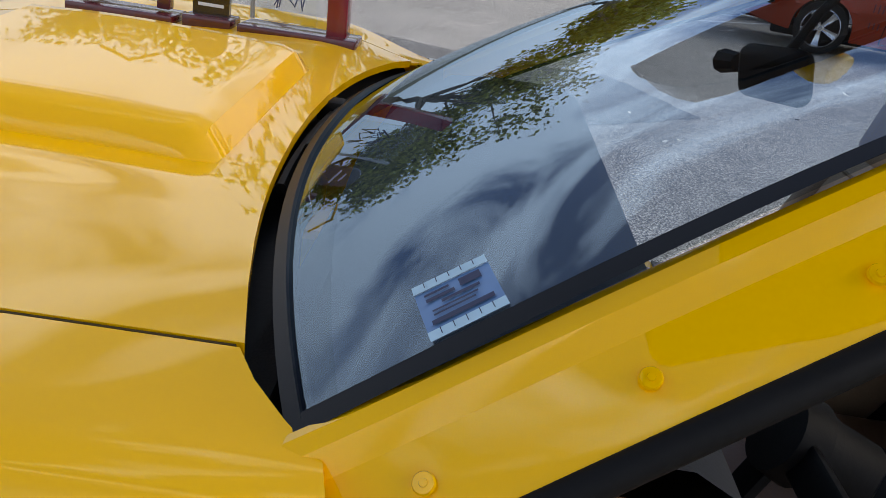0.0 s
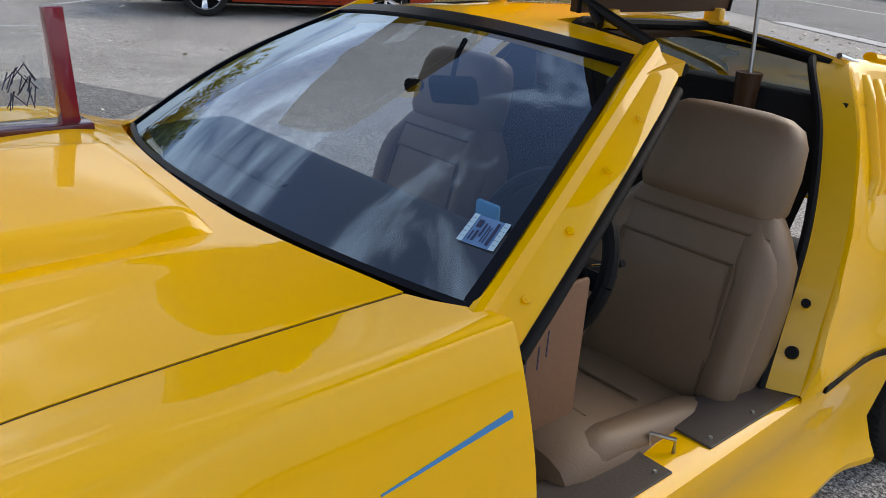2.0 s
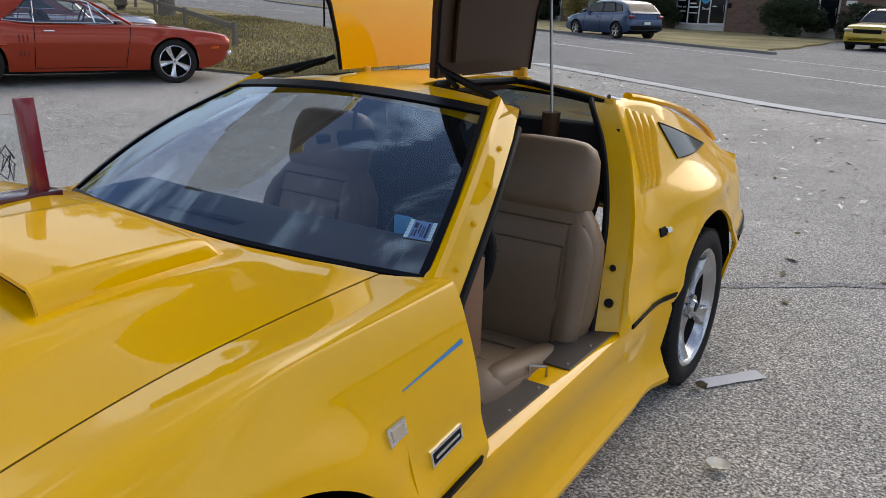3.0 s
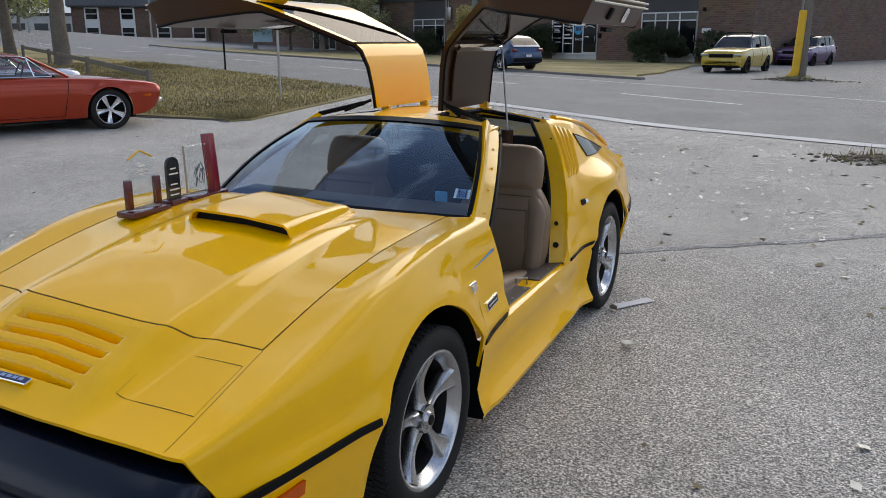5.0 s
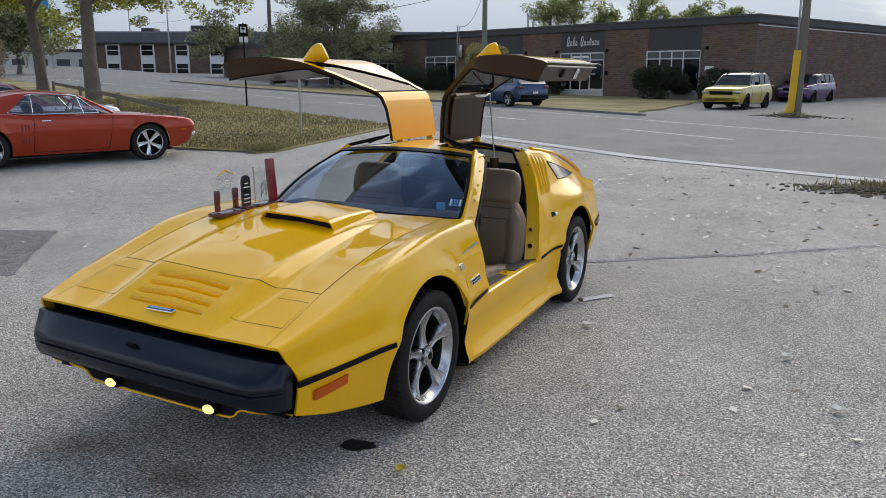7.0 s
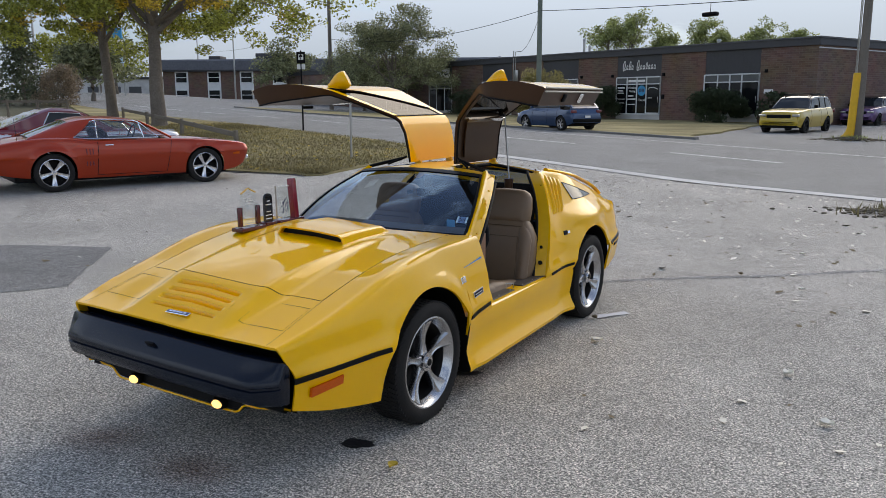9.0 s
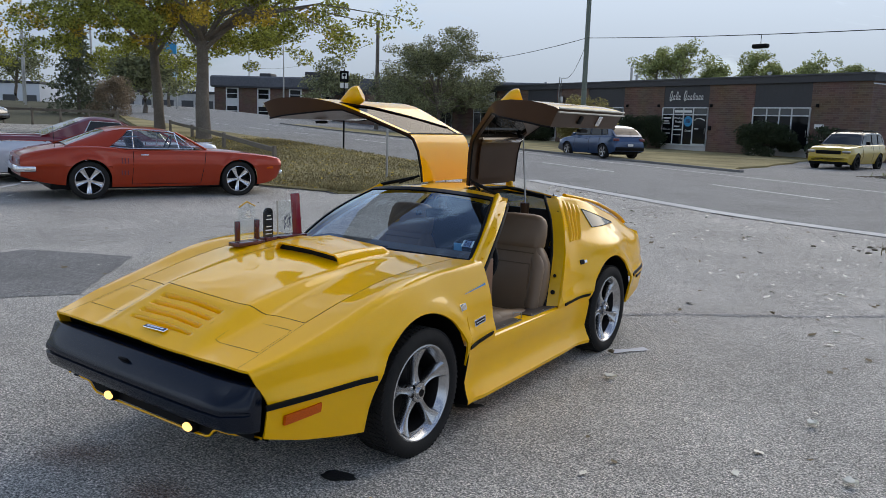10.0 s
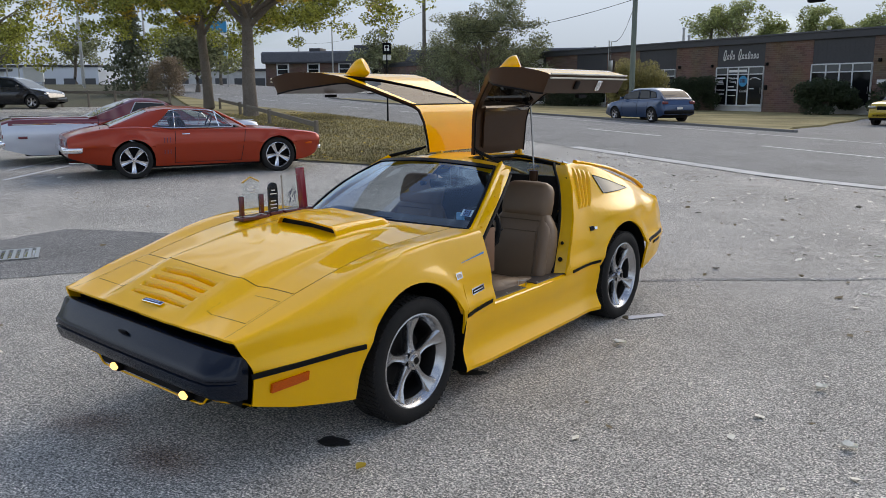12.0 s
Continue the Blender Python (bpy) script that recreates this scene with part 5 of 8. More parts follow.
def interior():
    bm = bmesh.new()
    rows = []
    for x in np.linspace(-0.64, 0.64, 25):
        bow = 0.09 * (abs(x) / 0.64) ** 2
        rows.append([Vector((x, 0.60 + bow, 0.895)), Vector((x, 0.72 + bow * 0.7, 0.905)), Vector((x, 0.90 + bow * 0.3, 0.905)), Vector((x, 0.965, 0.885)), Vector((x, 0.975, 0.84)), Vector((x, 0.93, 0.70)), Vector((x, 0.88, 0.60)), Vector((x, 0.72, 0.55))])
    grid_mesh(bm, rows)
    dash_ = part("dashboard", bm, DASH, CAR, "dark blue-grey padded dashboard")
    bm = bmesh.new()
    box(bm, -0.28, 0.02, 0.70, 0.735, 0.904, 0.910, 0.004)
    part("demister_vent", bm, TRIM_BLACK, dash_)
    part("dash_end_panel", boxed(0.635, 0.648, 0.73, 0.968, 0.60, 0.875, 0.006), CARDBOARD, CAR, "tan end panel of the dashboard with scrawled pen marks")
    part("dash_end_panel", boxed(-0.648, -0.635, 0.73, 0.968, 0.60, 0.875, 0.006), CARDBOARD, CAR)
    for k, (dy, dz, ln) in enumerate(((0.0, 0.0, 0.05), (0.02, -0.02, 0.06), (0.05, -0.01, 0.045), (0.07, 0.01, 0.05))):
        part("pen_mark", boxed(0.648, 0.6488, 0.80 + dy, 0.803 + dy, 0.74 + dz, 0.74 + dz + ln), INK, CAR)
    # steering wheel
    sw = thing("steering_wheel", pose(0.42, 1.08, 0.81, 68, 0, 0), "", "")
    sw.parent = CAR
    bm = bmesh.new()
    tube(bm, [Vector((0.175 * math.cos(a), 0.175 * math.sin(a), 0)) for a in np.linspace(0, 2 * math.pi, 41)], 0.017, 10, caps=False)
    part("rim", bm, BLACK_RUBBER, sw)
    bm = bmesh.new()
    for a in (0, 180, 270):
        box(bm, 0.02, 0.17, -0.02, 0.02, -0.022, -0.010, 0.004, 2, Matrix.Rotation(radians(a), 4, "Z"))
    part("spokes", bm, TRIM_BLACK, sw)
    bm = bmesh.new()
    cyl(bm, 0.046, 0.042, 0.03, 28, pose(0, 0, -0.03))
    for z0, r0, r1, h0 in ((-0.045, 0.040, 0.040, 0.012), (-0.10, 0.036, 0.038, 0.054), (-0.106, 0.032, 0.032, 0.006), (-0.15, 0.035, 0.036, 0.044), (-0.26, 0.028, 0.030, 0.11)):
        b2 = bmesh.new()
        cyl(b2, r0, r1, h0, 28, pose(0, 0, z0))
        part("column_collar", b2, BLACK_RUBBER, sw)
    part("wheel_boss", bm, BLACK_RUBBER, sw)
    for a0, z0 in ((20, -0.13), (200, -0.115)):
        u = Vector((math.cos(radians(a0)), math.sin(radians(a0)), 0.25))
        bm = bmesh.new()
        tube(bm, [Vector((0, 0, z0)) + u * 0.03, Vector((0, 0, z0)) + u * 0.10], 0.0035, 8)
        stalk = part("stalk", bm, CHROME, sw)
        bm = bmesh.new()
        tube(bm, [Vector((0, 0, z0)) + u * 0.10, Vector((0, 0, z0)) + u * 0.112, Vector((0, 0, z0)) + u * 0.145], [0.005, 0.0085, 0.0075], 10)
        part("stalk_grip", bm, BLACK_RUBBER, stalk)
    # tunnel, bulkhead, carpets
    part("tunnel", boxed(-0.19, 0.19, 0.70, 1.75, 0.20, 0.50, 0.04), BROWN_TRIM, CAR)
    part("carpet", boxed(-0.63, 0.63, 0.62, 1.75, 0.20, 0.215), CARPET, CAR)
    part("firewall", boxed(-0.66, 0.66, 0.60, 0.63, 0.20, 0.88), CARPET, CAR)
    bm = bmesh.new()
    grid_mesh(bm, [[Vector((x, 1.62, 0.20)), Vector((x, 1.76, 0.74)), Vector((x, 1.95, 1.09)), Vector((x, 2.25, 1.06)), Vector((x, 3.3, 0.78))] for x in np.linspace(-0.60, 0.60, 9)])
    part("rear_bulkhead", bm, CARPET, CAR)
    for sg in (1, -1):
        bm = bmesh.new()
        rows = []
        for y in np.linspace(1.66, 3.3, 20):
            xt, zt = rear_rail(y)
            rows.append([Vector((sg * (xt - 0.06), y, zt - 0.04)), Vector((sg * min(0.72, side_x(y, 0.6) - 0.05), y, min(0.72, zt - 0.06))), Vector((sg * min(0.72, side_x(y, 0.5) - 0.06), y, 0.45 if y < 2.0 else 0.70))])
        grid_mesh(bm, rows)
        part("inner_quarter", bm, CARPET, CAR)
    part("headliner", boxed(-0.16, 0.16, 1.33, 2.03, 1.195, 1.222, 0.006), BROWN_TRIM, CAR)
    # rear-view mirror
    bm = boxed(-0.062, 0.062, -0.016, 0.012, -0.032, 0.032, 0.015, 3, pose(0.125, 1.085, 1.10, 12, -6, 16))
    mr = part("interior_mirror", bm, TRIM_BLACK, CAR)
    bm = bmesh.new()
    tube(bm, [(0.10, 1.10, 1.12), (0.08, 1.13, 1.17), (0.08, 1.15, 1.20)], 0.006, 8)
    tube(bm, [(0.03, 1.07, 1.095), (-0.005, 1.06, 1.09)], [0.012, 0.016], 8)
    part("mirror_stem", bm, TRIM_BLACK, mr)
    # sticker on the inside of the glass
    def ws_at(u, v):
        return ws_point(u, v) + Vector((0, -0.0015, 0.0022))
    def stick(a, b, up=0.0):
        return ws_at(0.966 - 0.098 * b, 0.158 + 0.090 * a) + Vector((0, -0.0008, 0.0011)) * up

    def stick_quad(a0, a1, b0, b1, up):
        q = bmesh.new()
        grid_mesh(q, [[stick(a, b, up) for a in np.linspace(a0, a1, 4)] for b in np.linspace(b0, b1, 4)])
        return q
    st = part("sticker", stick_quad(0, 1, 0.14, 0.86, 0), STICKER_BLUE, CAR, "blue permit sticker with pale ticked edges")
    for b0, b1 in ((0.0, 0.15), (0.85, 1.0)):
        pe = part("pale_edge", stick_quad(0, 1, b0, b1, 1), PALE_BLUE, st)
        for k in range(1, 6):
            part("tick", stick_quad(k / 6 - 0.006, k / 6 + 0.006, b0 + 0.02, b1 - 0.02, 2), INK, pe)
    for (a0, a1, b0, b1) in ((0.10, 0.9, 0.22, 0.30), (0.15, 0.7, 0.36, 0.39), (0.15, 0.75, 0.43, 0.46), (0.3, 0.8, 0.52, 0.57), (0.12, 0.5, 0.62, 0.68), (0.58, 0.86, 0.64, 0.78), (0.12, 0.45, 0.73, 0.77)):
        part("printed_bar", stick_quad(a0, a1, b0, b1, 1), INK, st)
    part("blue_cloth", boxed(0.37, 0.43, 0.94, 0.955, 0.88, 0.945, 0.007, 2, pose(0, 0, 0)), TAPE_LIGHT, CAR, "crumpled light blue cloth on the dashboard")
    # sill plates and striker
    for sg in (1, -1):
        for y0, y1 in ((0.735, 1.12), (1.25, 1.64)):
            pl = part("sill_plate", boxed(sg * 0.655, sg * 0.785, y0, y1, 0.481, 0.487, 0.002, 1), BROWN_SILL, CAR)
            for yy in (y0 + 0.03, (y0 + y1) / 2, y1 - 0.03):
                for xx in (0.675, 0.765):
                    bm = bmesh.new()
                    cyl(bm, 0.005, 0.004, 0.004, 10, pose(sg * xx, yy, 0.487))
                    part("screw", bm, STEEL, pl)
        bm = bmesh.new()
        tube(bm, [(sg * 0.70, 1.16, 0.478), (sg * 0.70, 1.16, 0.510), (sg * 0.745, 1.18, 0.512), (sg * 0.745, 1.18, 0.478)], 0.005, 8)
        part("striker", bm, STEEL, CAR)
        bm = bmesh.new()
        cyl(bm, 0.016, 0.014, 0.010, 16, pose(sg * 0.748, 1.612, 0.575, 60, 0, 15 * sg))
        part("jamb_buffer", bm, BLACK_RUBBER, CAR)
        bm = bmesh.new()
        cyl(bm, 0.011, 0.010, 0.012, 16, pose(sg * 0.728, 1.672, 0.675, 60, 0, 15 * sg))
        part("jamb_buffer", bm, BLACK_RUBBER, CAR)


STICKER_BLUE = mat("blue_sticker_print", (0.10, 0.22, 0.42), 0.4, 0, 80, 0.1)
TAPE_LIGHT = mat("light_blue_cloth", (0.12, 0.52, 0.85), 0.7, 0, 40, 0.1)
interior()


def trophies():
    """Two awards with clear plaques on lacquered stands, on the lid."""
    x = -0.50
    def stand(y0, y1, label):
        ym = (y0 + y1) / 2
        zb = max(hood_z(x + dx, yy) for dx in (-0.04, 0.04) for yy in (y0, y1)) + 0.001
        t = thing("trophy", pose(x, ym, zb), label, "trophy", "trophies on the bonnet")
        return t, (y1 - y0) / 2
    t1, h1 = stand(-0.06, 0.15, "clear engraved plaque between two dark posts on a mahogany base")
    part("base", boxed(-0.045, 0.045, -h1, h1, -0.012, 0.013, 0.005), MAHOGANY, t1)
    for yy, hh in ((-0.075, 0.135), (0.075, 0.135)):
        part("post", boxed(-0.012, 0.012, yy - 0.013, yy + 0.013, 0.018, hh, 0.003), MAHOGANY, t1)
    bm = bmesh.new()
    pts = [(-0.062, 0.03), (0.062, 0.03), (0.062, 0.215), (0.0, 0.245), (-0.062, 0.215)]
    a = [bm.verts.new((-0.008, p[0], p[1])) for p in pts]
    b = [bm.verts.new((0.008, p[0], p[1])) for p in pts]
    bm.faces.new(a)
    bm.faces.new(b[::-1])
    for i in range(5):
        bm.faces.new([a[i], b[i], b[(i + 1) % 5], a[(i + 1) % 5]])
    pl = part("plaque", bm, GLASS_CLEAR, t1, "clear glass plaque", smooth=False)
    pl.visible_shadow = False
    for k, w in enumerate((0.04, 0.06, 0.03)):
        part("engraved_bar", boxed(0.0085, 0.0092, -w / 2, w / 2, 0.150 + 0.016 * k, 0.155 + 0.016 * k), WHITE_PAINT, pl)
    bm = bmesh.new()
    tube(bm, [(0, -0.062, 0.215), (0, 0, 0.245), (0, 0.062, 0.215)], 0.004, 6)
    part("gold_edge", bm, YELLOW_GUARD, pl)
    t2, h2 = stand(0.165, 0.26, "small black award plaque with white printed lines")
    part("base", boxed(-0.035, 0.035, -h2, h2, -0.012, 0.014, 0.004), MAHOGANY, t2)
    bm = bmesh.new()
    prof = [(-0.036, 0.012), (0.036, 0.012)] + [(0.036 * math.cos(q), 0.155 + 0.036 * math.sin(q)) for q in np.linspace(0, math.pi, 13)]
    a = [bm.verts.new((-0.006, p[0], p[1])) for p in prof]
    b = [bm.verts.new((0.006, p[0], p[1])) for p in prof]
    bm.faces.new(a)
    bm.faces.new(b[::-1])
    for i in range(len(prof)):
        bm.faces.new([a[i], b[i], b[(i + 1) % len(prof)], a[(i + 1) % len(prof)]])
    pq = part("plaque", bm, BLACK_PAINT, t2, smooth=False)
    for k, w in enumerate((0.05, 0.055, 0.04, 0.0, 0.05, 0.03)):
        if w:
            for sx in (-1, 1):
                part("printed_bar", boxed(sx * 0.0062, sx * 0.0072, -w / 2, w / 2, 0.030 + 0.022 * k, 0.036 + 0.022 * k), WHITE_PAINT, pq)
    t3, h3 = stand(0.275, 0.505, "clear plaque beside a tall mahogany post on a lacquered base")
    part("base", boxed(-0.045, 0.045, -h3, h3, -0.012, 0.012, 0.005), MAHOGANY, t3)
    bm = boxed(-0.022, 0.022, h3 - 0.062, h3 - 0.022, 0.006, 0.262, 0.004, 2, pose(0, 0, 0, 2, -3, 0))
    part("post", bm, MAHOGANY_RED, t3)
    # added thin strip that stands in for the dark refraction along the glass edge
    bm = bmesh.new()
    tube(bm, [(0, -h3 + 0.018, 0.02), (0.0, -h3 + 0.012, 0.228)], 0.0045, 6)
    part("edge_refraction", bm, STEEL, t3)
    bm = bmesh.new()
    box(bm, -0.007, 0.007, -h3 + 0.02, h3 - 0.085, 0.02, 0.225, 0.002, 1)
    p3 = part("plaque", bm, GLASS_CLEAR, t3, "clear glass plaque with an engraved motif", smooth=False)
    p3.visible_shadow = False
    rng = random.Random(4)
    for k in range(22):
        y0, z0 = rng.uniform(-0.055, 0.005), rng.uniform(0.06, 0.14)
        part("engraved_stroke", boxed(0.0072, 0.0078, -0.0012, 0.0012, -0.02, 0.02, 0, 1, pose(0, y0, z0, rng.uniform(-50, 50), 0, 0)), INK, p3)


trophies()

# ---- the building across the street ----
def brick_material():
    m = bpy.data.materials.new("brown_brick_courses")
    m.use_nodes = True
    n, l = m.node_tree.nodes, m.node_tree.links
    b = n["Principled BSDF"]
    b.inputs["Roughness"].default_value = 0.9
    co, geo = n.new("ShaderNodeTexCoord"), n.new("ShaderNodeSeparateXYZ")
    l.new(co.outputs["Object"], geo.inputs[0])
    add = n.new("ShaderNodeMath")
    add.operation = "ADD"
    l.new(geo.outputs["X"], add.inputs[0])
    l.new(geo.outputs["Y"], add.inputs[1])
    cmb = n.new("ShaderNodeCombineXYZ")
    l.new(add.outputs[0], cmb.inputs["X"])
    l.new(geo.outputs["Z"], cmb.inputs["Y"])
    br = n.new("ShaderNodeTexBrick")
    br.inputs["Scale"].default_value = 1.0
    br.inputs["Brick Width"].default_value, br.inputs["Row Height"].default_value = 0.40, 0.13
    br.inputs["Mortar Size"].default_value = 0.008
    br.inputs["Color1"].default_value = (0.235, 0.145, 0.105, 1)
    br.inputs["Color2"].default_value = (0.160, 0.095, 0.072, 1)
    br.inputs["Mortar"].default_value = (0.26, 0.20, 0.165, 1)
    l.new(cmb.outputs[0], br.inputs["Vector"])
    ns = n.new("ShaderNodeTexNoise")
    ns.inputs["Scale"].default_value, ns.inputs["Detail"].default_value = 0.7, 6
    l.new(co.outputs["Object"], ns.inputs["Vector"])
    mx = n.new("ShaderNodeMix")
    mx.data_type, mx.blend_type = "RGBA", "MULTIPLY"
    mx.inputs[0].default_value = 0.5
    l.new(br.outputs["Color"], mx.inputs[6])
    l.new(ns.outputs["Color"], mx.inputs[7])
    l.new(mx.outputs[2], b.inputs["Base Color"])
    bp = n.new("ShaderNodeBump")
    bp.inputs["Strength"].default_value, bp.inputs["Distance"].default_value = 0.5, 0.01
    l.new(br.outputs["Fac"], bp.inputs["Height"])
    bp.invert = True
    l.new(bp.outputs["Normal"], b.inputs["Normal"])
    return m


BRICKS = brick_material()
SHOP_GLASS = mat("dark_shop_glass", (0.008, 0.009, 0.010), 0.06, 0, None, 0, 0, 0.0, 0.3)


def text_part(words, size, m, material, parent, name="lettering", align="LEFT"):
    """Flat lettering in Blender's own font as a mesh; it faces local -y."""
    cu = bpy.data.curves.new(name, "FONT")
    cu.body, cu.size, cu.extrude, cu.align_x = words, size, 0.004, align
    tmp = new("lettering_curve", cu)
    bpy.context.view_layer.update()
    me = bpy.data.meshes.new_from_object(tmp.evaluated_get(bpy.context.evaluated_depsgraph_get()))
    bpy.data.objects.remove(tmp)
    me.materials.clear()
    me.materials.append(material)
    ob = new(name, me)
    ob.parent = parent
    ob.matrix_basis = m
    return ob


def glazing(b, x0, x1, doors, z0=0.12, z1=2.72, y=-0.02, mull=()):
    """A glazed shop front: frame members, panes, door leaf."""
    f = thing("shop_front", pose(0, 0, 0), "", "")
    f.parent = b
    for a in (x0, *mull, *[q for d in doors for q in d], x1):
        part("frame_post", boxed(a - 0.04, a + 0.04, y - 0.06, y + 0.06, z0, z1, 0.008, 1), WHITE_FRAME, f)
    part("frame_rail", boxed(x0, x1, y - 0.055, y + 0.055, z1 - 0.05, z1 + 0.03, 0.008, 1), WHITE_FRAME, f)
    part("frame_rail", boxed(x0, x1, y - 0.05, y + 0.05, z1 - 0.52, z1 - 0.45, 0.008, 1), WHITE_FRAME, f)
    part("frame_rail", boxed(x0, x1, y - 0.055, y + 0.055, z0 - 0.02, z0 + 0.08, 0.008, 1), WHITE_FRAME, f)
    cuts = sorted([x0, x1, *mull, *[q for d in doors for q in d]])
    for a, c in zip(cuts, cuts[1:]):
        part("pane", boxed(a + 0.03, c - 0.03, y - 0.01, y + 0.01, z0 + 0.08, z1 - 0.5), SHOP_GLASS, f)
        part("transom_pane", boxed(a + 0.03, c - 0.03, y - 0.01, y + 0.01, z1 - 0.46, z1 - 0.04), TRANSOM_GLASS, f)
    for a, c in doors:
        dr = part("shop_door", boxed(a + 0.05, c - 0.05, y - 0.075, y - 0.062, z0 + 0.02, z0 + 0.14), WHITE_FRAME, f)
        part("door_handle", boxed(c - 0.13, c - 0.10, y - 0.12, y - 0.075, 0.95, 1.35, 0.008), STEEL, dr)
    return f


TRANSOM_GLASS = mat("pale_transom_glass", (0.10, 0.105, 0.105), 0.15, 0, 2, 0.2)


def brick_building():
    m = pose(-2.2, 48.0, 0.55, 0, 0, -23.2)
    b = thing("brick_building", m, "single-storey brown brick workshop with charcoal fascia and glazed shop fronts", "building")
    bays = [(-7.6, -3.65), (-15.1, -11.15), (-22.9, -19.0), (-30.6, -26.7), (-38.7, -35.1), (-46.4, -42.5)]
    edges = [0.0] + [e for x0, x1 in bays for e in (x1, x0)] + [-70.0]
    for k in range(0, len(edges), 2):
        part("wall", boxed(edges[k + 1], edges[k], 0, 0.35, -1.2, 4.22), BRICKS, b)
    for i, (x0, x1) in enumerate(bays):
        part("cladding_panel", boxed(x0, x1, 0.03, 0.30, 2.75, 4.22), FASCIA, b)
        for xx in np.arange(x0 + 0.3, x1, 0.3):
            part("cladding_rib", boxed(xx - 0.006, xx + 0.006, 0.024, 0.031, 2.75, 4.22), FASCIA, b)
        part("footing", boxed(x0, x1, -0.02, 0.30, -1.2, 0.12), CONCRETE, b)
        part("back_wall", boxed(x0, x1, 0.9, 1.0, 0.1, 2.8), FASCIA, b)
        if i == 0:
            glazing(b, x0, x1, [(-4.85, x1)], mull=(-6.6, -5.7))
        elif i == 1:
            fr = glazing(b, x0, x1, [(-12.35, x1)], mull=(-14.1, -13.2))
        else:
            glazing(b, x0, x1, [(x1 - 1.1, x1)], mull=(x0 + 1.2,))
    part("side_wall", boxed(-0.35, 0, 0.35, 26, -1.2, 4.22), BRICKS, b)
    part("rear_wall", boxed(-70, 0, 25.7, 26, -1.2, 4.22), BRICKS, b)
    part("roof_fascia", boxed(-70.1, 0.12, -0.12, 26.1, 4.22, 4.62, 0.01, 1), FASCIA, b)
    part("roof_flashing", boxed(-70.15, 0.17, -0.17, 26.15, 4.62, 4.72, 0.01, 1), FLASH, b)
    part("trim_line", boxed(-0.01, 0.03, 0.0, 26.0, 4.06, 4.12), WHITE_FRAME, b)
    # rooftop vents and pipes
    for x, h in ((-9.5, 0.5), (-10.4, 0.25), (-16.2, 0.22), (-21.7, 0.7), (-22.3, 1.3), (-33, 0.4)):
        bm = bmesh.new()
        cyl(bm, 0.10, 0.10, h, 12, pose(x, 4.0, 4.66))
        cyl(bm, 0.17, 0.12, 0.12, 12, pose(x, 4.0, 4.66 + h))
        part("roof_vent", bm, STEEL, b)
    # shop sign: white strokes of a script
    sg = thing("shop_sign", pose(0, 0, 0), "", "")
    sg.parent = b
    x = -14.70
    for heights in ((0.62, 0.30, 0.58, 0.30), (0.62, 0.28, 0.28, 0.46, 0.28, 0.30, 0.28)):
        for k, h in enumerate(heights):
            w = 0.36 if k == 0 else 0.235
            bm = bmesh.new()
            # one looped stroke of a flowing script, slanting forward
            pts = []
            for t in np.linspace(0, 1, 15):
                a = 2 * math.pi * t - 1.9
                px = w * (0.42 + 0.34 * math.cos(a)) + (0.22 * w * t if t > 0.6 else 0)
                pz = h * (0.5 + 0.5 * math.sin(a)) - (0.10 if k == 0 and t > 0.8 else 0)
                pts.append((x + px + 0.18 * pz, 0.012, 3.26 + pz))
            pts.append((x + w * 1.05, 0.012, 3.29))
            tube(bm, pts, 0.032 if k == 0 else 0.026, 6)
            part("sign_stroke", bm, WHITE_PAINT, sg)
            x += w
        x += 0.20
    # window lettering and decals
    y = -0.034
    def panel_text(words, px, pz, size):
        text_part(words, size, pose(px, y, pz, 90, 0, 0), WHITE_PAINT, fr)
    panel_text("Window", -14.03, 1.92, 0.22)
    panel_text("Tinting", -13.95, 1.68, 0.22)
    panel_text("Decals", -13.02, 1.05, 0.24)
    panel_text("Paint and", -15.02, 1.15, 0.19)
    panel_text("Supplies", -14.95, 0.88, 0.19)
    for px, pz, w, h in ((-15.0, 1.95, 0.7, 0.10), (-15.0, 1.78, 0.5, 0.06), (-15.0, 1.68, 0.55, 0.06), (-15.0, 1.58, 0.6, 0.06), (-14.0, 1.38, 0.5, 0.09), (-14.05, 1.15, 0.75, 0.09), (-14.0, 0.80, 0.65, 0.06), (-12.2, 1.25, 0.35, 0.05), (-14.0, 2.38, 1.5, 0.16)):
        part("decal_bar", boxed(px, px + w, y - 0.003, y, pz, pz + h), WHITE_PAINT, fr)
    bm = bmesh.new()
    cyl(bm, 0.36, 0.36, 0.006, 32, pose(-12.78, y, 1.78, 90, 0, 0))
    dsc = part("round_decal", bm, SIGN_BLUE, fr)
    for k in range(4):
        part("decal_bar", boxed(-12.98 + 0.11 * k, -12.90 + 0.11 * k, y - 0.011, y - 0.006, 1.68, 1.92), INK, dsc)
    bm = bmesh.new()
    tube(bm, [(-12.2, y, 1.86), (-12.05, y, 1.98), (-11.75, y, 2.0), (-11.5, y, 1.92), (-11.35, y, 1.86)], 0.05, 6, 0.6)
    part("car_decal", bm, WHITE_PAINT, fr)
    # poster board, meter boxes, lamps on the wall
    part("poster_board", boxed(-38.5, -35.5, -0.05, 0.03, 2.9, 4.1), WHITE_PAINT, b)
    rng = random.Random(3)
    for k in range(26):
        px, pz = rng.uniform(-38.3, -35.9), rng.uniform(3.0, 4.1)
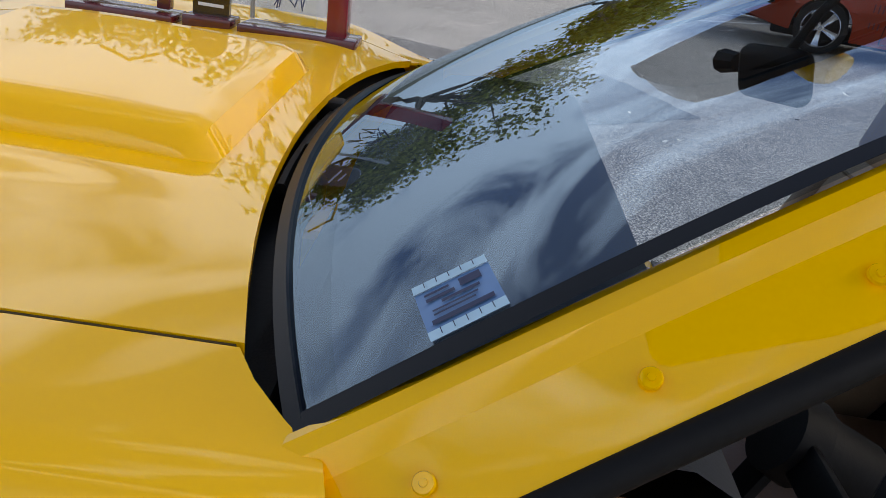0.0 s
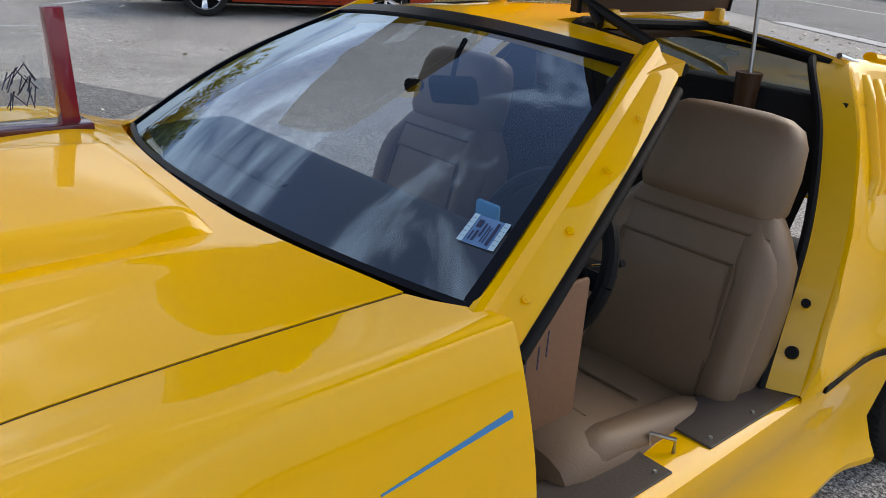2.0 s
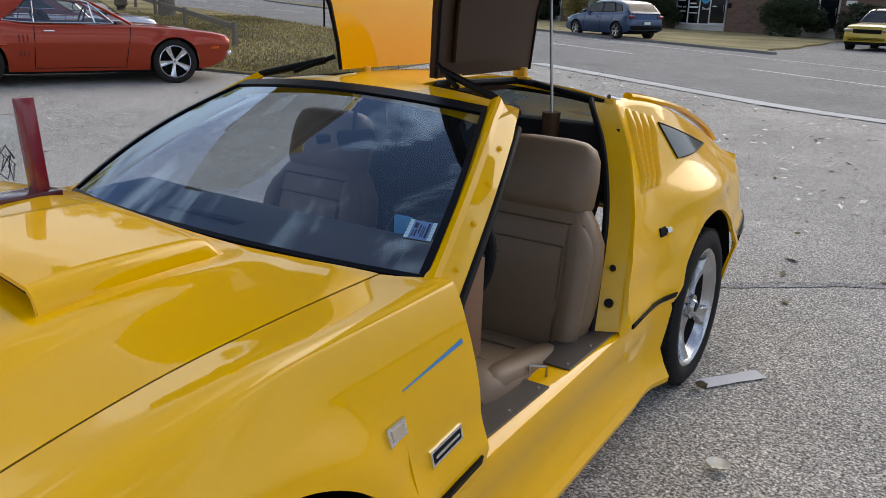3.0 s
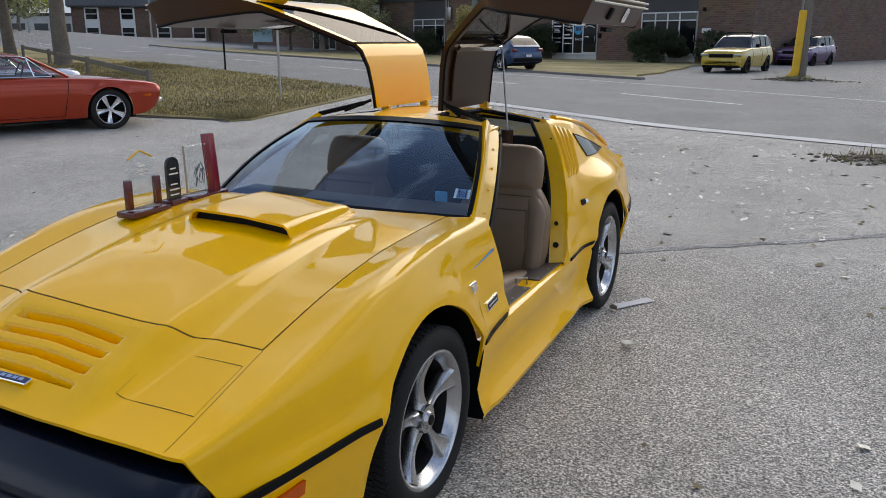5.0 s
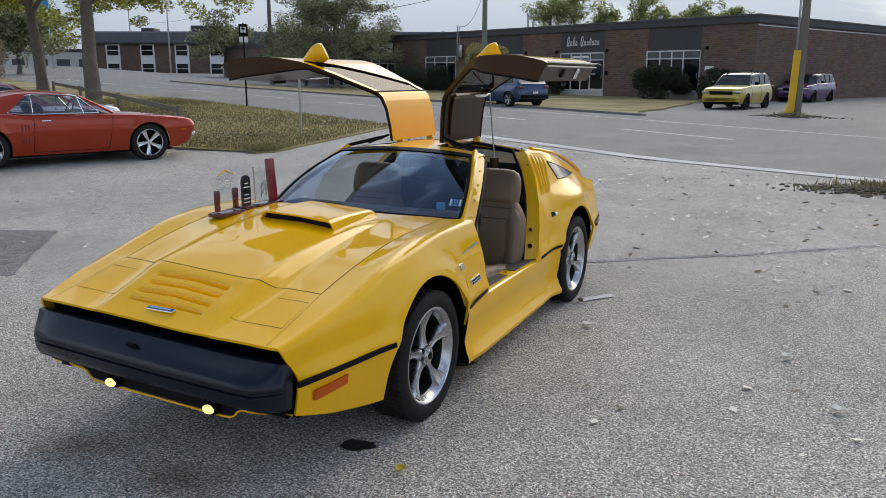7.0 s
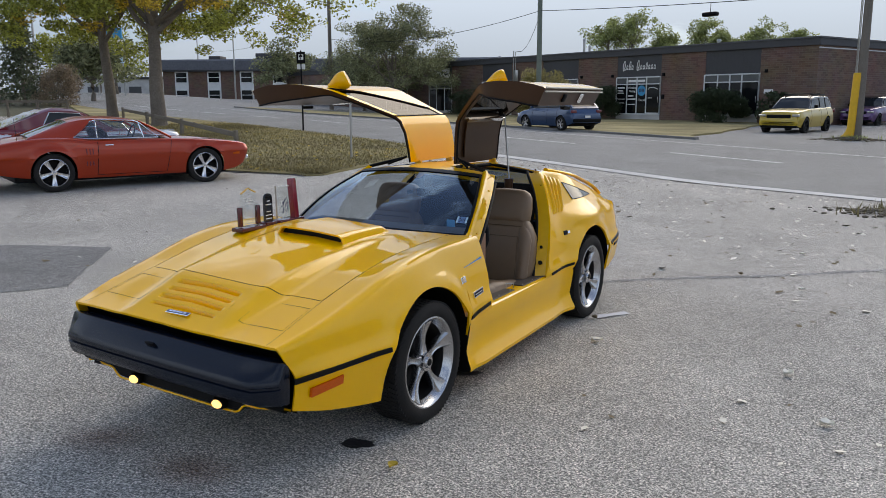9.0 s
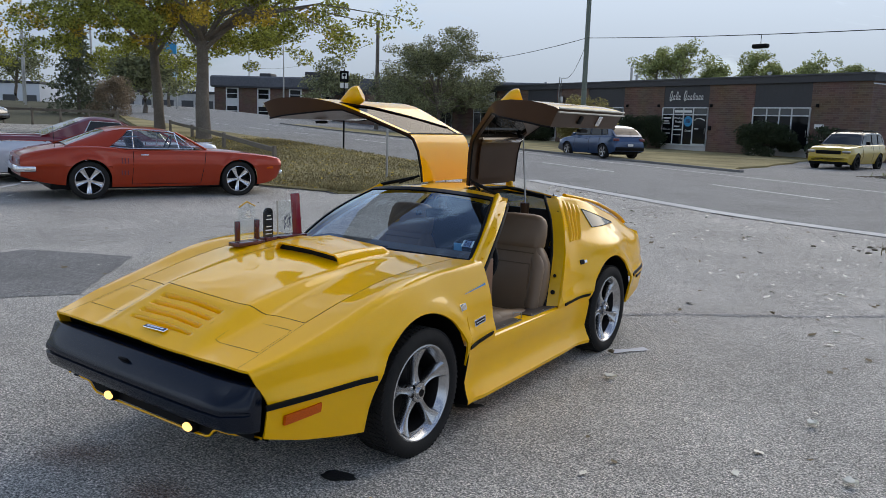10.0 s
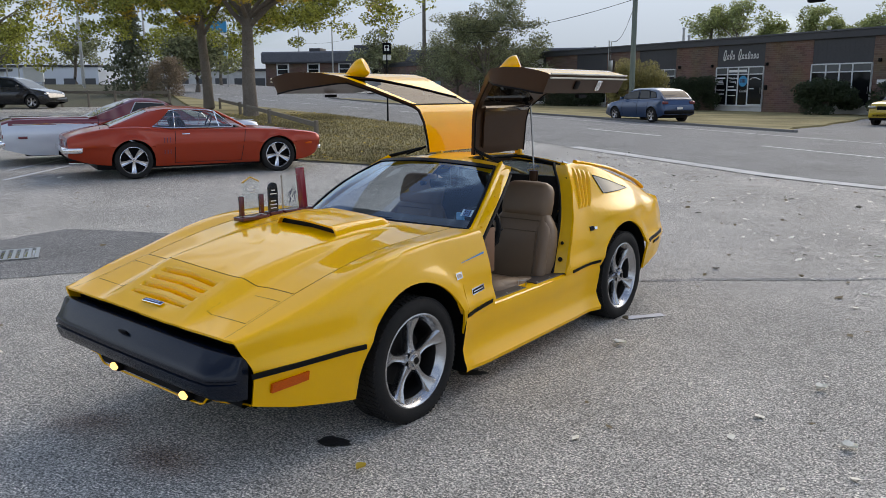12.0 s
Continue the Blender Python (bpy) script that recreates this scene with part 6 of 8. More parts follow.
        part("poster_blot", boxed(px, px + rng.uniform(0.1, 0.4), -0.055, -0.05, pz, pz + rng.uniform(0.08, 0.3)), FASCIA if k % 2 else TRANSOM_GLASS, b)
    part("meter_box", boxed(-26.3, -25.75, -0.22, 0, 2.6, 3.6, 0.02), STEEL, b)
    bm = bmesh.new()
    tube(bm, [(-26.4, -0.1, 2.4), (-26.4, -0.1, 5.2)], 0.05, 8)
    tube(bm, [(-26.15, -0.1, 3.6), (-26.15, -0.1, 5.1), (-25.4, -0.15, 5.1)], 0.035, 8)
    part("conduit", bm, STEEL, b)
    for x in (-10.9, -15.5, -3.2, -18.6):
        part("wall_lamp", boxed(x - 0.08, x + 0.08, -0.14, 0, 2.75, 2.95, 0.02), TRIM_BLACK, b)
    part("mail_box", boxed(-11.0, -10.8, -0.1, 0, 1.2, 1.5, 0.01), TRIM_BLACK, b)
    part("notice_plate", boxed(-3.3, -2.7, -0.03, 0, 1.5, 1.75), WHITE_PAINT, b)
    return b


FLASH = mat("grey_metal_flashing", (0.075, 0.078, 0.082), 0.5, 0, 8, 0.15)


brick_building()


def office_block():
    m = pose(-103, 87, 1.6, 0, 0, 26)
    b = thing("office_block", m, "two-storey brick office block with a grey shingled mansard", "building")
    part("wall", boxed(0, 62, 0.3, 14, -1.5, 4.9), BRICKS, b)
    part("mansard", boxed(-0.5, 62.5, -0.5, 14.5, 4.8, 6.7, 0.25, 1), SHINGLE, b)
    for k in range(11):
        x = 2.0 + 5.4 * k
        part("white_bay", boxed(x, x + 2.2, 0.2, 0.32, -0.2, 4.85), WHITE_PAINT, b)
        w1 = part("window", boxed(x + 0.25, x + 1.95, 0.12, 0.2, 3.1, 4.6), SHOP_GLASS, b)
        w2 = part("window", boxed(x + 0.25, x + 1.95, 0.12, 0.2, 0.3, 1.8), SHOP_GLASS, b)
        for w_, z0 in ((w1, 3.1), (w2, 0.3)):
            part("window_bar", boxed(x + 0.2, x + 2.0, 0.08, 0.13, z0 + 0.7, z0 + 0.8), WHITE_FRAME, w_)
    part("roof_unit", boxed(14, 19, 5, 9, 6.7, 7.9, 0.1), FASCIA, b)
    part("roof_unit", boxed(6, 8, 5, 8, 6.7, 7.5, 0.1), FASCIA, b)


SHINGLE = mat("grey_shingles", (0.13, 0.135, 0.15), 0.85, 0, 5, 0.35, 0.5, 0, 0.3, 0.2, 0.4)
office_block()

# far sheds and signs along the street
for (x, y, w, dp, h, rot, mt, lab) in ((-150, 92, 30, 14, 4.2, 35, CONCRETE, "far white warehouse with a flat roof"), (-170, 70, 24, 12, 5.0, 38, SILVER_PAINT, "far pale grey industrial shed"), (-185, 52, 34, 12, 4.2, 48, CONCRETE, "far white industrial building beside the street")):
    f = thing("shed", pose(x, y, 1.8, 0, 0, rot), lab, "building")
    part("wall", boxed(0, w, 0, dp, -1.5, h), mt, f)
    part("roof", boxed(-0.3, w + 0.3, -0.3, dp + 0.3, h, h + 0.5, 0.05, 1), FASCIA, f)
    for k in range(int(w / 4)):
        part("shed_door", boxed(1 + 4 * k, 3.4 + 4 * k, -0.06, 0, 0, 2.8), FLASH, f)


def pylon_sign(x, y, z, h, w, rot, label, bands):
    s = thing("pylon_sign", pose(x, y, z, 0, 0, rot), label, "sign")
    for sx in (-w / 2 + 0.1, w / 2 - 0.1):
        bm = bmesh.new()
        cyl(bm, 0.09, 0.09, h, 12, pose(sx, 0, 0))
        part("sign_post", bm, STEEL, s)
    z0 = h * 0.45
    for k, mt in enumerate(bands):
        dz = (h - z0) / len(bands)
        part("sign_panel", boxed(-w / 2, w / 2, -0.15, 0.15, z0 + dz * k + 0.05, z0 + dz * (k + 1) - 0.03, 0.02, 1), mt, s)


pylon_sign(-75.5, 56.4, 1.6, 9.5, 3.0, 35, "tall pylon sign with white and pale blue panels", (PALE_BLUE, WHITE_PAINT, SIGN_BLUE, WHITE_PAINT))
pylon_sign(-118, 52, 1.7, 9.0, 3.6, 40, "far pylon sign with dark and white panels", (FASCIA, WHITE_PAINT, FASCIA))
pylon_sign(-72, 33.5, 1.5, 2.6, 1.7, 50, "white lawn sign with red motif beside the street", (WHITE_PAINT,))

# ---- trees and shrubs ----
def leaf_cloud(bm, rng, centre, radii, count, size, hollow=0.35):
    """Loose small leaves inside an uneven ball."""
    for _ in range(count):
        while True:
            p = Vector((rng.uniform(-1, 1), rng.uniform(-1, 1), rng.uniform(-1, 1)))
            if hollow < p.length < 1:
                break
        c = Vector(centre) + Vector((p.x * radii[0], p.y * radii[1], p.z * radii[2]))
        s = size * rng.uniform(0.6, 1.4)
        a = Vector((rng.gauss(0, 1), rng.gauss(0, 1), rng.gauss(0, 0.7))).normalized()
        b = a.cross(Vector((rng.gauss(0, 1), rng.gauss(0, 1), rng.gauss(0, 1)))).normalized()
        bm.faces.new([bm.verts.new(c - a * s), bm.verts.new(c + b * s * 0.55), bm.verts.new(c + a * s), bm.verts.new(c - b * s * 0.55)])


def limb(bm, rng, p, d, length, r, depth, tips):
    pts, rs = [Vector(p)], [r]
    n = 5
    for i in range(n):
        d = (d + Vector((rng.gauss(0, 0.12), rng.gauss(0, 0.12), rng.gauss(0.04, 0.08)))).normalized()
        pts.append(pts[-1] + d * length / n)
        rs.append(r * (1 - 0.55 * (i + 1) / n))
    tube(bm, pts, rs, 7 if depth > 1 else 5)
    tips.append((pts[-1].copy(), depth))
    if depth:
        for k in range(3 if depth > 1 else 3):
            i = rng.randint(2, n)
            a = rng.uniform(0, 2 * math.pi)
            side = Vector((math.cos(a), math.sin(a), rng.uniform(0.0, 0.6))).normalized()
            limb(bm, rng, pts[i], (d * 0.5 + side).normalized(), length * rng.uniform(0.5, 0.75), rs[i] * 0.62, depth - 1, tips)
    else:
        tips.append((pts[3].copy(), 0))


def broad_tree(name, base, trunk_h, r, spread, seed, label, leaf, leaf2, count, size, lean=(0, 0), depth=2, clump=1.25, first=4, rise=(0.5, 1.2), hang=0, boughs=()):
    rng = random.Random(seed)
    t = thing(name, Matrix.Translation(base), label, "tree")
    bm, tips = bmesh.new(), []
    top = Vector((lean[0], lean[1], trunk_h))
    pts = [Vector((0, 0, -0.2)), Vector((0, 0, 0.15)), top * 0.35 + Vector((rng.gauss(0, 0.08), rng.gauss(0, 0.08), 0)), top * 0.7, top]
    tube(bm, pts, [r * 1.45, r * 1.1, r * 0.95, r * 0.85, r * 0.75], 12)
    for k in range(first):
        a = 2 * math.pi * k / first + rng.uniform(-0.4, 0.4)
        limb(bm, rng, top * rng.uniform(0.8, 1.0), Vector((math.cos(a), math.sin(a), rng.uniform(rise[0], rise[1]))).normalized(), spread * rng.uniform(0.55, 0.75), r * 0.40, depth, tips)
    limb(bm, rng, top, Vector((0, 0, 1)), spread * 0.7, r * 0.65, depth, tips)
    for p in boughs:
        q = Vector(p) - Vector(base)
        mid = top * 0.4 + q * 0.6 + Vector((0, 0, 0.9))
        tube(bm, [top * 0.98, top * 0.7 + q * 0.3 + Vector((0, 0, 0.8)), mid, q], [r * 0.3, r * 0.2, r * 0.12, 0.01], 6)
    part("trunk", bm, BARK, t)
    b1, b2 = bmesh.new(), bmesh.new()
    ends = [p for p, d in tips if d < 2]
    for _ in range(hang):
        a, q = rng.uniform(0, 2 * math.pi), math.sqrt(rng.random())
        rr = spread * 0.95 * q
        zz = trunk_h + rng.uniform(-0.28, 0.1) * trunk_h + (1 - q) * spread * 0.25 + (rng.random() ** 1.6) * spread * 0.9 * math.sqrt(max(0.05, 1 - q * q))
        ends.append(Vector((lean[0] + rr * math.cos(a), lean[1] + rr * math.sin(a), zz)))
    per = max(1, count // max(1, len(ends)))
    for p in ends:
        gold = rng.random() < 0.16 and size < 0.1
        leaf_cloud(b2 if gold else b1, rng, p, (clump * rng.uniform(0.7, 1.3), clump * rng.uniform(0.7, 1.3), clump * rng.uniform(0.5, 0.9)), per, size, 0.15)
    for p in boughs:
        q = Vector(p) - Vector(base)
        for k in range(7):
            leaf_cloud(b1, rng, q + Vector((rng.gauss(0, 0.35), rng.gauss(0, 0.35), rng.gauss(0.1, 0.3))), (0.35, 0.35, 0.3), 26, size, 0)
    part("crown", b1, leaf, t, smooth=False)
    if len(b2.verts):
        part("crown_gold", b2, leaf2, t, smooth=False)
    return t


def gz(x, y):
    return zg(*SD(x, y))


def at_ground(x, y, dz=0.0):
    return Vector((x, y, gz(x, y) + dz))


broad_tree("poplar_tree", at_ground(-24.2, 19.4, 0.1), 4.1, 0.29, 6.6, 11, "large poplar with green leaves turning yellow beside the fence", LEAF, LEAF_GOLD, 60000, 0.066, (-0.35, 0.3), 2, 0.52, 6, (0.45, 1.5), 150, ((-19.7, 20.3, 4.7), (-20.4, 19.9, 5.3), (-19.0, 21.0, 5.3), (-18.3, 22.0, 5.0), (-17.5, 22.6, 5.5), (-16.8, 23.2, 5.8)))
broad_tree("poplar_tree", at_ground(-29.1, 20.9, 0.1), 4.2, 0.25, 6.0, 23, "large poplar with a leaning forked trunk and green leaves", LEAF, LEAF_GOLD, 56000, 0.066, (-0.6, 0.2), 2, 0.52, 6, (0.45, 1.5), 130)
broad_tree("poplar_tree", at_ground(-40.5, 14.5, 0.1), 3.2, 0.30, 5.2, 31, "broad tree with green leaves at the edge of the lot", LEAF, LEAF_GOLD, 22000, 0.075, (0, 0), 2, 0.6, 5, (0.2, 1.0), 45)
broad_tree("willow_tree", at_ground(-38.6, 58.4, 0.2), 2.2, 0.26, 6.6, 47, "rounded olive-green willow before the brick building", LEAF_OLIVE, LEAF_OLIVE, 40000, 0.085, (0, 0), 2, 0.75, 7, (0.3, 1.3), 110)
broad_tree("willow_tree", at_ground(-43.6, 60.6, 0.2), 1.4, 0.18, 4.6, 48, "smaller dark olive willow beside the utility pole", LEAF_OLIVE, LEAF_OLIVE, 18000, 0.085, (0, 0), 2, 0.9, 6, (0.2, 1.1), 70)
for k, (x, y, h, s) in enumerate(((-26.4, 90, 7.6, 4.6), (-29.6, 91, 7.0, 4.0), (-22.8, 91, 5.8, 3.2), (-18.2, 90, 6.8, 3.6), (-15.6, 91, 5.6, 3.0), (-12.2, 90, 6.0, 3.2), (-9.6, 91, 5.7, 3.0))):
    broad_tree("far_tree", (x, y, 0.6), h, 0.18, s, 60 + k, "pale green tree rising behind the brick building", LEAF_PALE, LEAF, 5600, 0.12, (0, 0), 1, 0.75, 5, (0.8, 2.0), 18)
for k, (x, y, h, s) in enumerate(((-62, 44, 2.0, 4.0), (-82, 62, 3.0, 5.5), (-96, 70, 3.0, 5.0), (-72, 30, 3.0, 5.0), (-110, 58, 3, 6), (-130, 50, 3, 6), (-90, 35, 3, 6), (-120, 80, 4, 6.5), (-66, 75, 3, 4.6), (26, 70, 3, 4.0), (38, 90, 4, 5))):
    broad_tree("far_tree", at_ground(x, y, -0.1), h, 0.22, s, 80 + k, "distant green tree along the street", LEAF if k % 2 else LEAF_OLIVE, LEAF_GOLD, 5000, 0.17, (0, 0), 1, 1.2, 5, (0.5, 1.2), 24)
# trees beyond the lot, whose image lies in the windscreen and the bonnet
for k, (x, y, h, s) in enumerate(((-23, -5.5, 3.6, 6.0), (-27, -13, 3.6, 6.0), (-24, 2.5, 3.0, 4.4))):
    broad_tree("lot_tree", at_ground(x, y), h, 0.33, s, 100 + k, "leafy tree at the edge of the parking lot", LEAF, LEAF_DARK, 6500, 0.16, (0, 0), 2, 1.3, 6)


def conifer(base, h, r, seed, label):
    rng = random.Random(seed)
    t = thing("spruce_tree", Matrix.Translation(base), label, "tree")
    bm = bmesh.new()
    tube(bm, [(0, 0, 0), (0, 0, h * 0.5), (0, 0, h)], [0.16, 0.1, 0.02], 8)
    part("trunk", bm, BARK, t)
    bm = bmesh.new()
    for i in range(34):
        z = h * (0.08 + 0.86 * i / 34)
        rr = r * (1 - i / 36) * rng.uniform(0.75, 1.15)
        for k in range(12):
            a = rng.uniform(0, 2 * math.pi)
            for q in range(9):
                f = rng.uniform(0.15, 1)
                c = Vector((math.cos(a) * rr * f, math.sin(a) * rr * f, z - 0.42 * rr * f * f + rng.gauss(0, 0.06)))
                leaf_cloud(bm, rng, c, (0.2, 0.2, 0.12), 2, 0.13, 0)
    part("crown", bm, LEAF_SPRUCE, t, smooth=False)


conifer(at_ground(-58.5, 35.2), 8.4, 3.1, 7, "dark drooping spruce beside the lot")


def shrub(name, base, rx, ry, h, seed, label, leaf, count, size=0.10, twig=True):
    rng = random.Random(seed)
    t = thing(name, Matrix.Translation(base), label, "shrub")
    bm = bmesh.new()
    for k in range(16):
        a = rng.uniform(0, 2 * math.pi)
        f = rng.uniform(0.2, 0.8)
        tube(bm, [(0.1 * math.cos(a), 0.1 * math.sin(a), -0.1), (rx * f * 0.5 * math.cos(a), ry * f * 0.5 * math.sin(a), h * 0.5), (rx * f * math.cos(a), ry * f * math.sin(a), h * rng.uniform(0.75, 0.98))], [0.03, 0.02, 0.008], 5)
    part("stems", bm, BARK, t)
    bm = bmesh.new()
    n = 34
    for k in range(n):
        a, f, z = rng.uniform(0, 2 * math.pi), math.sqrt(rng.random()) * 0.82, rng.uniform(0.12, 0.86)
        q = math.sqrt(max(0.05, 1 - (max(0, z - 0.45) / 0.6) ** 2))
        leaf_cloud(bm, rng, (rx * f * q * math.cos(a), ry * f * q * math.sin(a), h * z), (0.32 * rx, 0.32 * ry, 0.17 * h), count // n, size, 0)
    part("foliage", bm, leaf, t, smooth=False)


def on_facade(x, out, z=0.0):
    p = pose(-2.2, 48.0, 0.55, 0, 0, -23.2) @ Vector((x, -out, z))
    return p


shrub("juniper_bush", on_facade(-15.9, 1.3, -0.25), 2.0, 1.1, 2.4, 5, "dark green spreading juniper before the brick wall", LEAF_DARK, 17000, 0.06)
shrub("juniper_bush", on_facade(-5.4, 1.4, -0.25), 1.9, 1.2, 2.15, 6, "dark green spreading juniper beside the shop entrance", LEAF_DARK, 17000, 0.06)
shrub("juniper_bush", on_facade(-2.0, 1.0, -0.25), 1.1, 0.8, 1.9, 8, "dark green juniper at the corner of the building", LEAF_DARK, 2600, 0.085)
shrub("juniper_bush", on_facade(-29.5, 1.6, -0.3), 3.0, 1.3, 2.5, 9, "dark green juniper hedge before the brick wall", LEAF_DARK, 14000, 0.06)
shrub("yellowing_bush", at_ground(-18.55, 46.3, 0.05), 1.95, 1.7, 3.45, 10, "rounded yellow-olive bush on the far lawn", LEAF_BUSH, 22000, 0.055)
shrub("bare_bush", at_ground(-55.0, 35.8), 2.1, 1.9, 3.2, 12, "brown twiggy bush with few leaves", LEAF_BROWN, 9500, 0.06)

# ---- poles, wires, fences ----
def pole(name, x, y, h, r0, r1, material, label, category="pole", z=None):
    t = thing(name, Matrix.Translation((x, y, gz(x, y) if z is None else z)), label, category)
    bm = bmesh.new()
    tube(bm, [(0, 0, -0.2), (0, 0, h * 0.5), (0, 0, h)], [r0, (r0 + r1) / 2, r1], 14)
    part("shaft", bm, material, t)
    return t


gp = pole("utility_pole", -17.2, 42.4, 11.0, 0.17, 0.13, GREEN_POLE, "grey-green utility pole on the far lawn")
part("cross_arm", boxed(-1.1, 1.1, -0.06, 0.06, 9.2, 9.35, 0.01, 1, pose(0, 0, 0, 0, 0, -25)), WOOD_GREY, gp)
for sx in (-0.9, 0.9):
    bm = bmesh.new()
    cyl(bm, 0.05, 0.03, 0.18, 10, pose(0, 0, 0, 0, 0, -25) @ pose(sx, 0, 9.35))
    part("insulator", bm, STEEL, gp)
dp = pole("utility_pole", -46.8, 59.5, 10.5, 0.22, 0.16, BARK, "dark wooden utility pole beside the street")
part("transformer", boxed(-0.75, -0.25, -0.25, 0.25, 3.6, 4.9, 0.06), FLASH, dp)
part("notice_board", boxed(-0.1, 1.7, -0.28, -0.22, 0.6, 1.9, 0.01, 1, pose(0, 0, 0, 0, 0, 25)), PALE_BLUE, dp)
yp = pole("utility_pole", 1.0, 32.0, 10.5, 0.17, 0.13, WOOD_GREY, "grey wooden utility pole with a yellow guard")
bm = bmesh.new()
rows = [[(-0.16 + 0.15 * math.cos(a) * k - off, -0.10 + 0.15 * math.sin(a) * k, z) for a in np.linspace(math.radians(140), math.radians(345), 16)] for z, k, off in ((0.02, 1.55, 0.20), (0.16, 1.5, 0.17), (0.34, 1.15, 0.09), (0.5, 1.0, 0.06), (2.55, 0.98, 0.0), (2.62, 0.9, 0.0))]
grid_mesh(bm, rows)
solidify(part("pole_guard", bm, YELLOW_GUARD, yp, "yellow painted pole guard"), 0.02)
bm = bmesh.new()
tube(bm, [(-0.19, -0.06, 2.4), (-0.2, -0.06, 8.0)], 0.025, 6)
tube(bm, [(-0.24, 0.02, 2.0), (-0.25, 0.02, 8.0)], 0.02, 6)
part("conduit", bm, STEEL, yp)
for x, y, h, lab in ((-78, 78, 9.5, "far curved street lamp"), (-64, 40, 9.5, "far grey lamp post"), (-90, 48, 9.5, "far grey lamp post"), (-100, 92, 10, "far grey lamp post"), (-81.5, 43.5, 13, "tall dark lamp post behind the lot"), (-140, 62, 10, "far grey lamp post")):
    lp = pole("street_lamp", x, y, h, 0.12, 0.08, STEEL, lab, "street lamp")
    bm = bmesh.new()
    tube(bm, [(0, 0, h - 0.1), (-0.25, 0.1, h + 0.35), (-1.0, 0.4, h + 0.5), (-1.6, 0.6, h + 0.45)], 0.05, 8)
    part("arm", bm, STEEL, lp)
    part("lamp_head", boxed(-2.1, -1.5, 0.5, 0.8, h + 0.36, h + 0.50, 0.04), FLASH, lp)
bs = pole("bus_stop_sign", -18.0, 21.2, 3.1, 0.035, 0.03, TRIM_BLACK, "bus stop sign on a dark post", "sign")
part("sign_plate", boxed(-0.17, 0.17, -0.02, 0.0, 2.62, 3.05, 0.01, 1, pose(0, 0, 0, 0, 0, 30)), TRIM_BLACK, bs)
part("sign_lower_plate", boxed(-0.16, 0.16, -0.02, 0.0, 2.38, 2.58, 0.01, 1, pose(0, 0, 0, 0, 0, 30)), WHITE_PAINT, bs)
part("sign_symbol", boxed(-0.10, 0.10, -0.026, -0.02, 2.74, 2.95, 0.003, 2, pose(0, 0, 0, 0, 0, 30)), WHITE_PAINT, bs)
part("sign_window", boxed(-0.07, 0.07, -0.030, -0.026, 2.85, 2.92, 0.002, 1, pose(0, 0, 0, 0, 0, 30)), TRIM_BLACK, bs)
pole("sign_post", -9.4, 12.9, 1.75, 0.03, 0.03, STEEL, "plain galvanised steel post in the lawn", "post")


def wire(a, b, sag, r=0.018):
    bm = bmesh.new()
    a, b = Vector(a), Vector(b)
    tube(bm, [a.lerp(b, t) - Vector((0, 0, sag * 4 * t * (1 - t))) for t in np.linspace(0, 1, 25)], r, 5)
    tagged(part("overhead_wire", bm, TRIM_BLACK), "black overhead cable between the utility poles", "cable", "overhead cables")


wire((-46.8, 59.5, 7.6), (-17.2, 42.4, 7.0), 0.9)
wire((-17.2, 42.4, 7.0), (1.0, 32.0, 5.75), 0.1)
wire((1.0, 32.0, 5.75), (32, 14, 7.0), 0.6)
wire((-17.2, 42.4, 6.8), (-26.2, 58.4, 5.7), 0.7, 0.015)
wire((-17.2, 42.4, 9.3), (1.0, 32.0, 9.0), 0.4, 0.012)
wire((-46.8, 59.5, 9.4), (-100, 92, 10), 1.2, 0.015)
hl = thing("hanging_lamp", Matrix.Translation((-5.73, 35.846, 5.5)), "dark lamp hanging from the overhead cable", "lamp")
part("lamp_head", boxed(-0.38, 0.38, -0.16, 0.16, 0.0, 0.2, 0.07, 2, pose(0, 0, 0, 0, 0, -20)), TRIM_BLACK, hl)
bm = bmesh.new()
tube(bm, [(0, 0, 0.15), (0, 0, 0.63)], 0.014, 6)
part("hanger", bm, TRIM_BLACK, hl)


def rail_fence(pts, h, label):
    t = thing("rail_fence", at_ground(*pts[0]).to_4d() and Matrix.Translation(at_ground(*pts[0])), label, "fence")
    o = at_ground(*pts[0])
    for x, y in pts:
        p = at_ground(x, y) - o
        part("post", boxed(p.x - 0.055, p.x + 0.055, p.y - 0.055, p.y + 0.055, p.z - 0.1, p.z + h, 0.015, 1), WOOD_GREY, t)
    for (ax, ay), (bx, by) in zip(pts, pts[1:]):
        a, b = at_ground(ax, ay, h - 0.12) - o, at_ground(bx, by, h - 0.12) - o
        d = (b - a)
        m = Matrix.Translation((a + b) / 2) @ d.to_track_quat("X", "Z").to_matrix().to_4x4()
        part("rail", boxed(-d.length / 2, d.length / 2, -0.03, 0.03, -0.07, 0.07, 0.01, 1, m), WOOD_GREY, t)


rail_fence([(-13.2, 12.7), (-19.5, 16.4), (-25.8, 20.1), (-32.1, 23.8)], 0.60, "low weathered wooden rail fence along the lawn")
rail_fence([(-36.0, 23.4), (-37.4, 22.6), (-38.8, 21.8), (-40.2, 21.0), (-41.6, 20.2), (-43.0, 19.4)], 0.95, "weathered wooden post fence beside the lot")

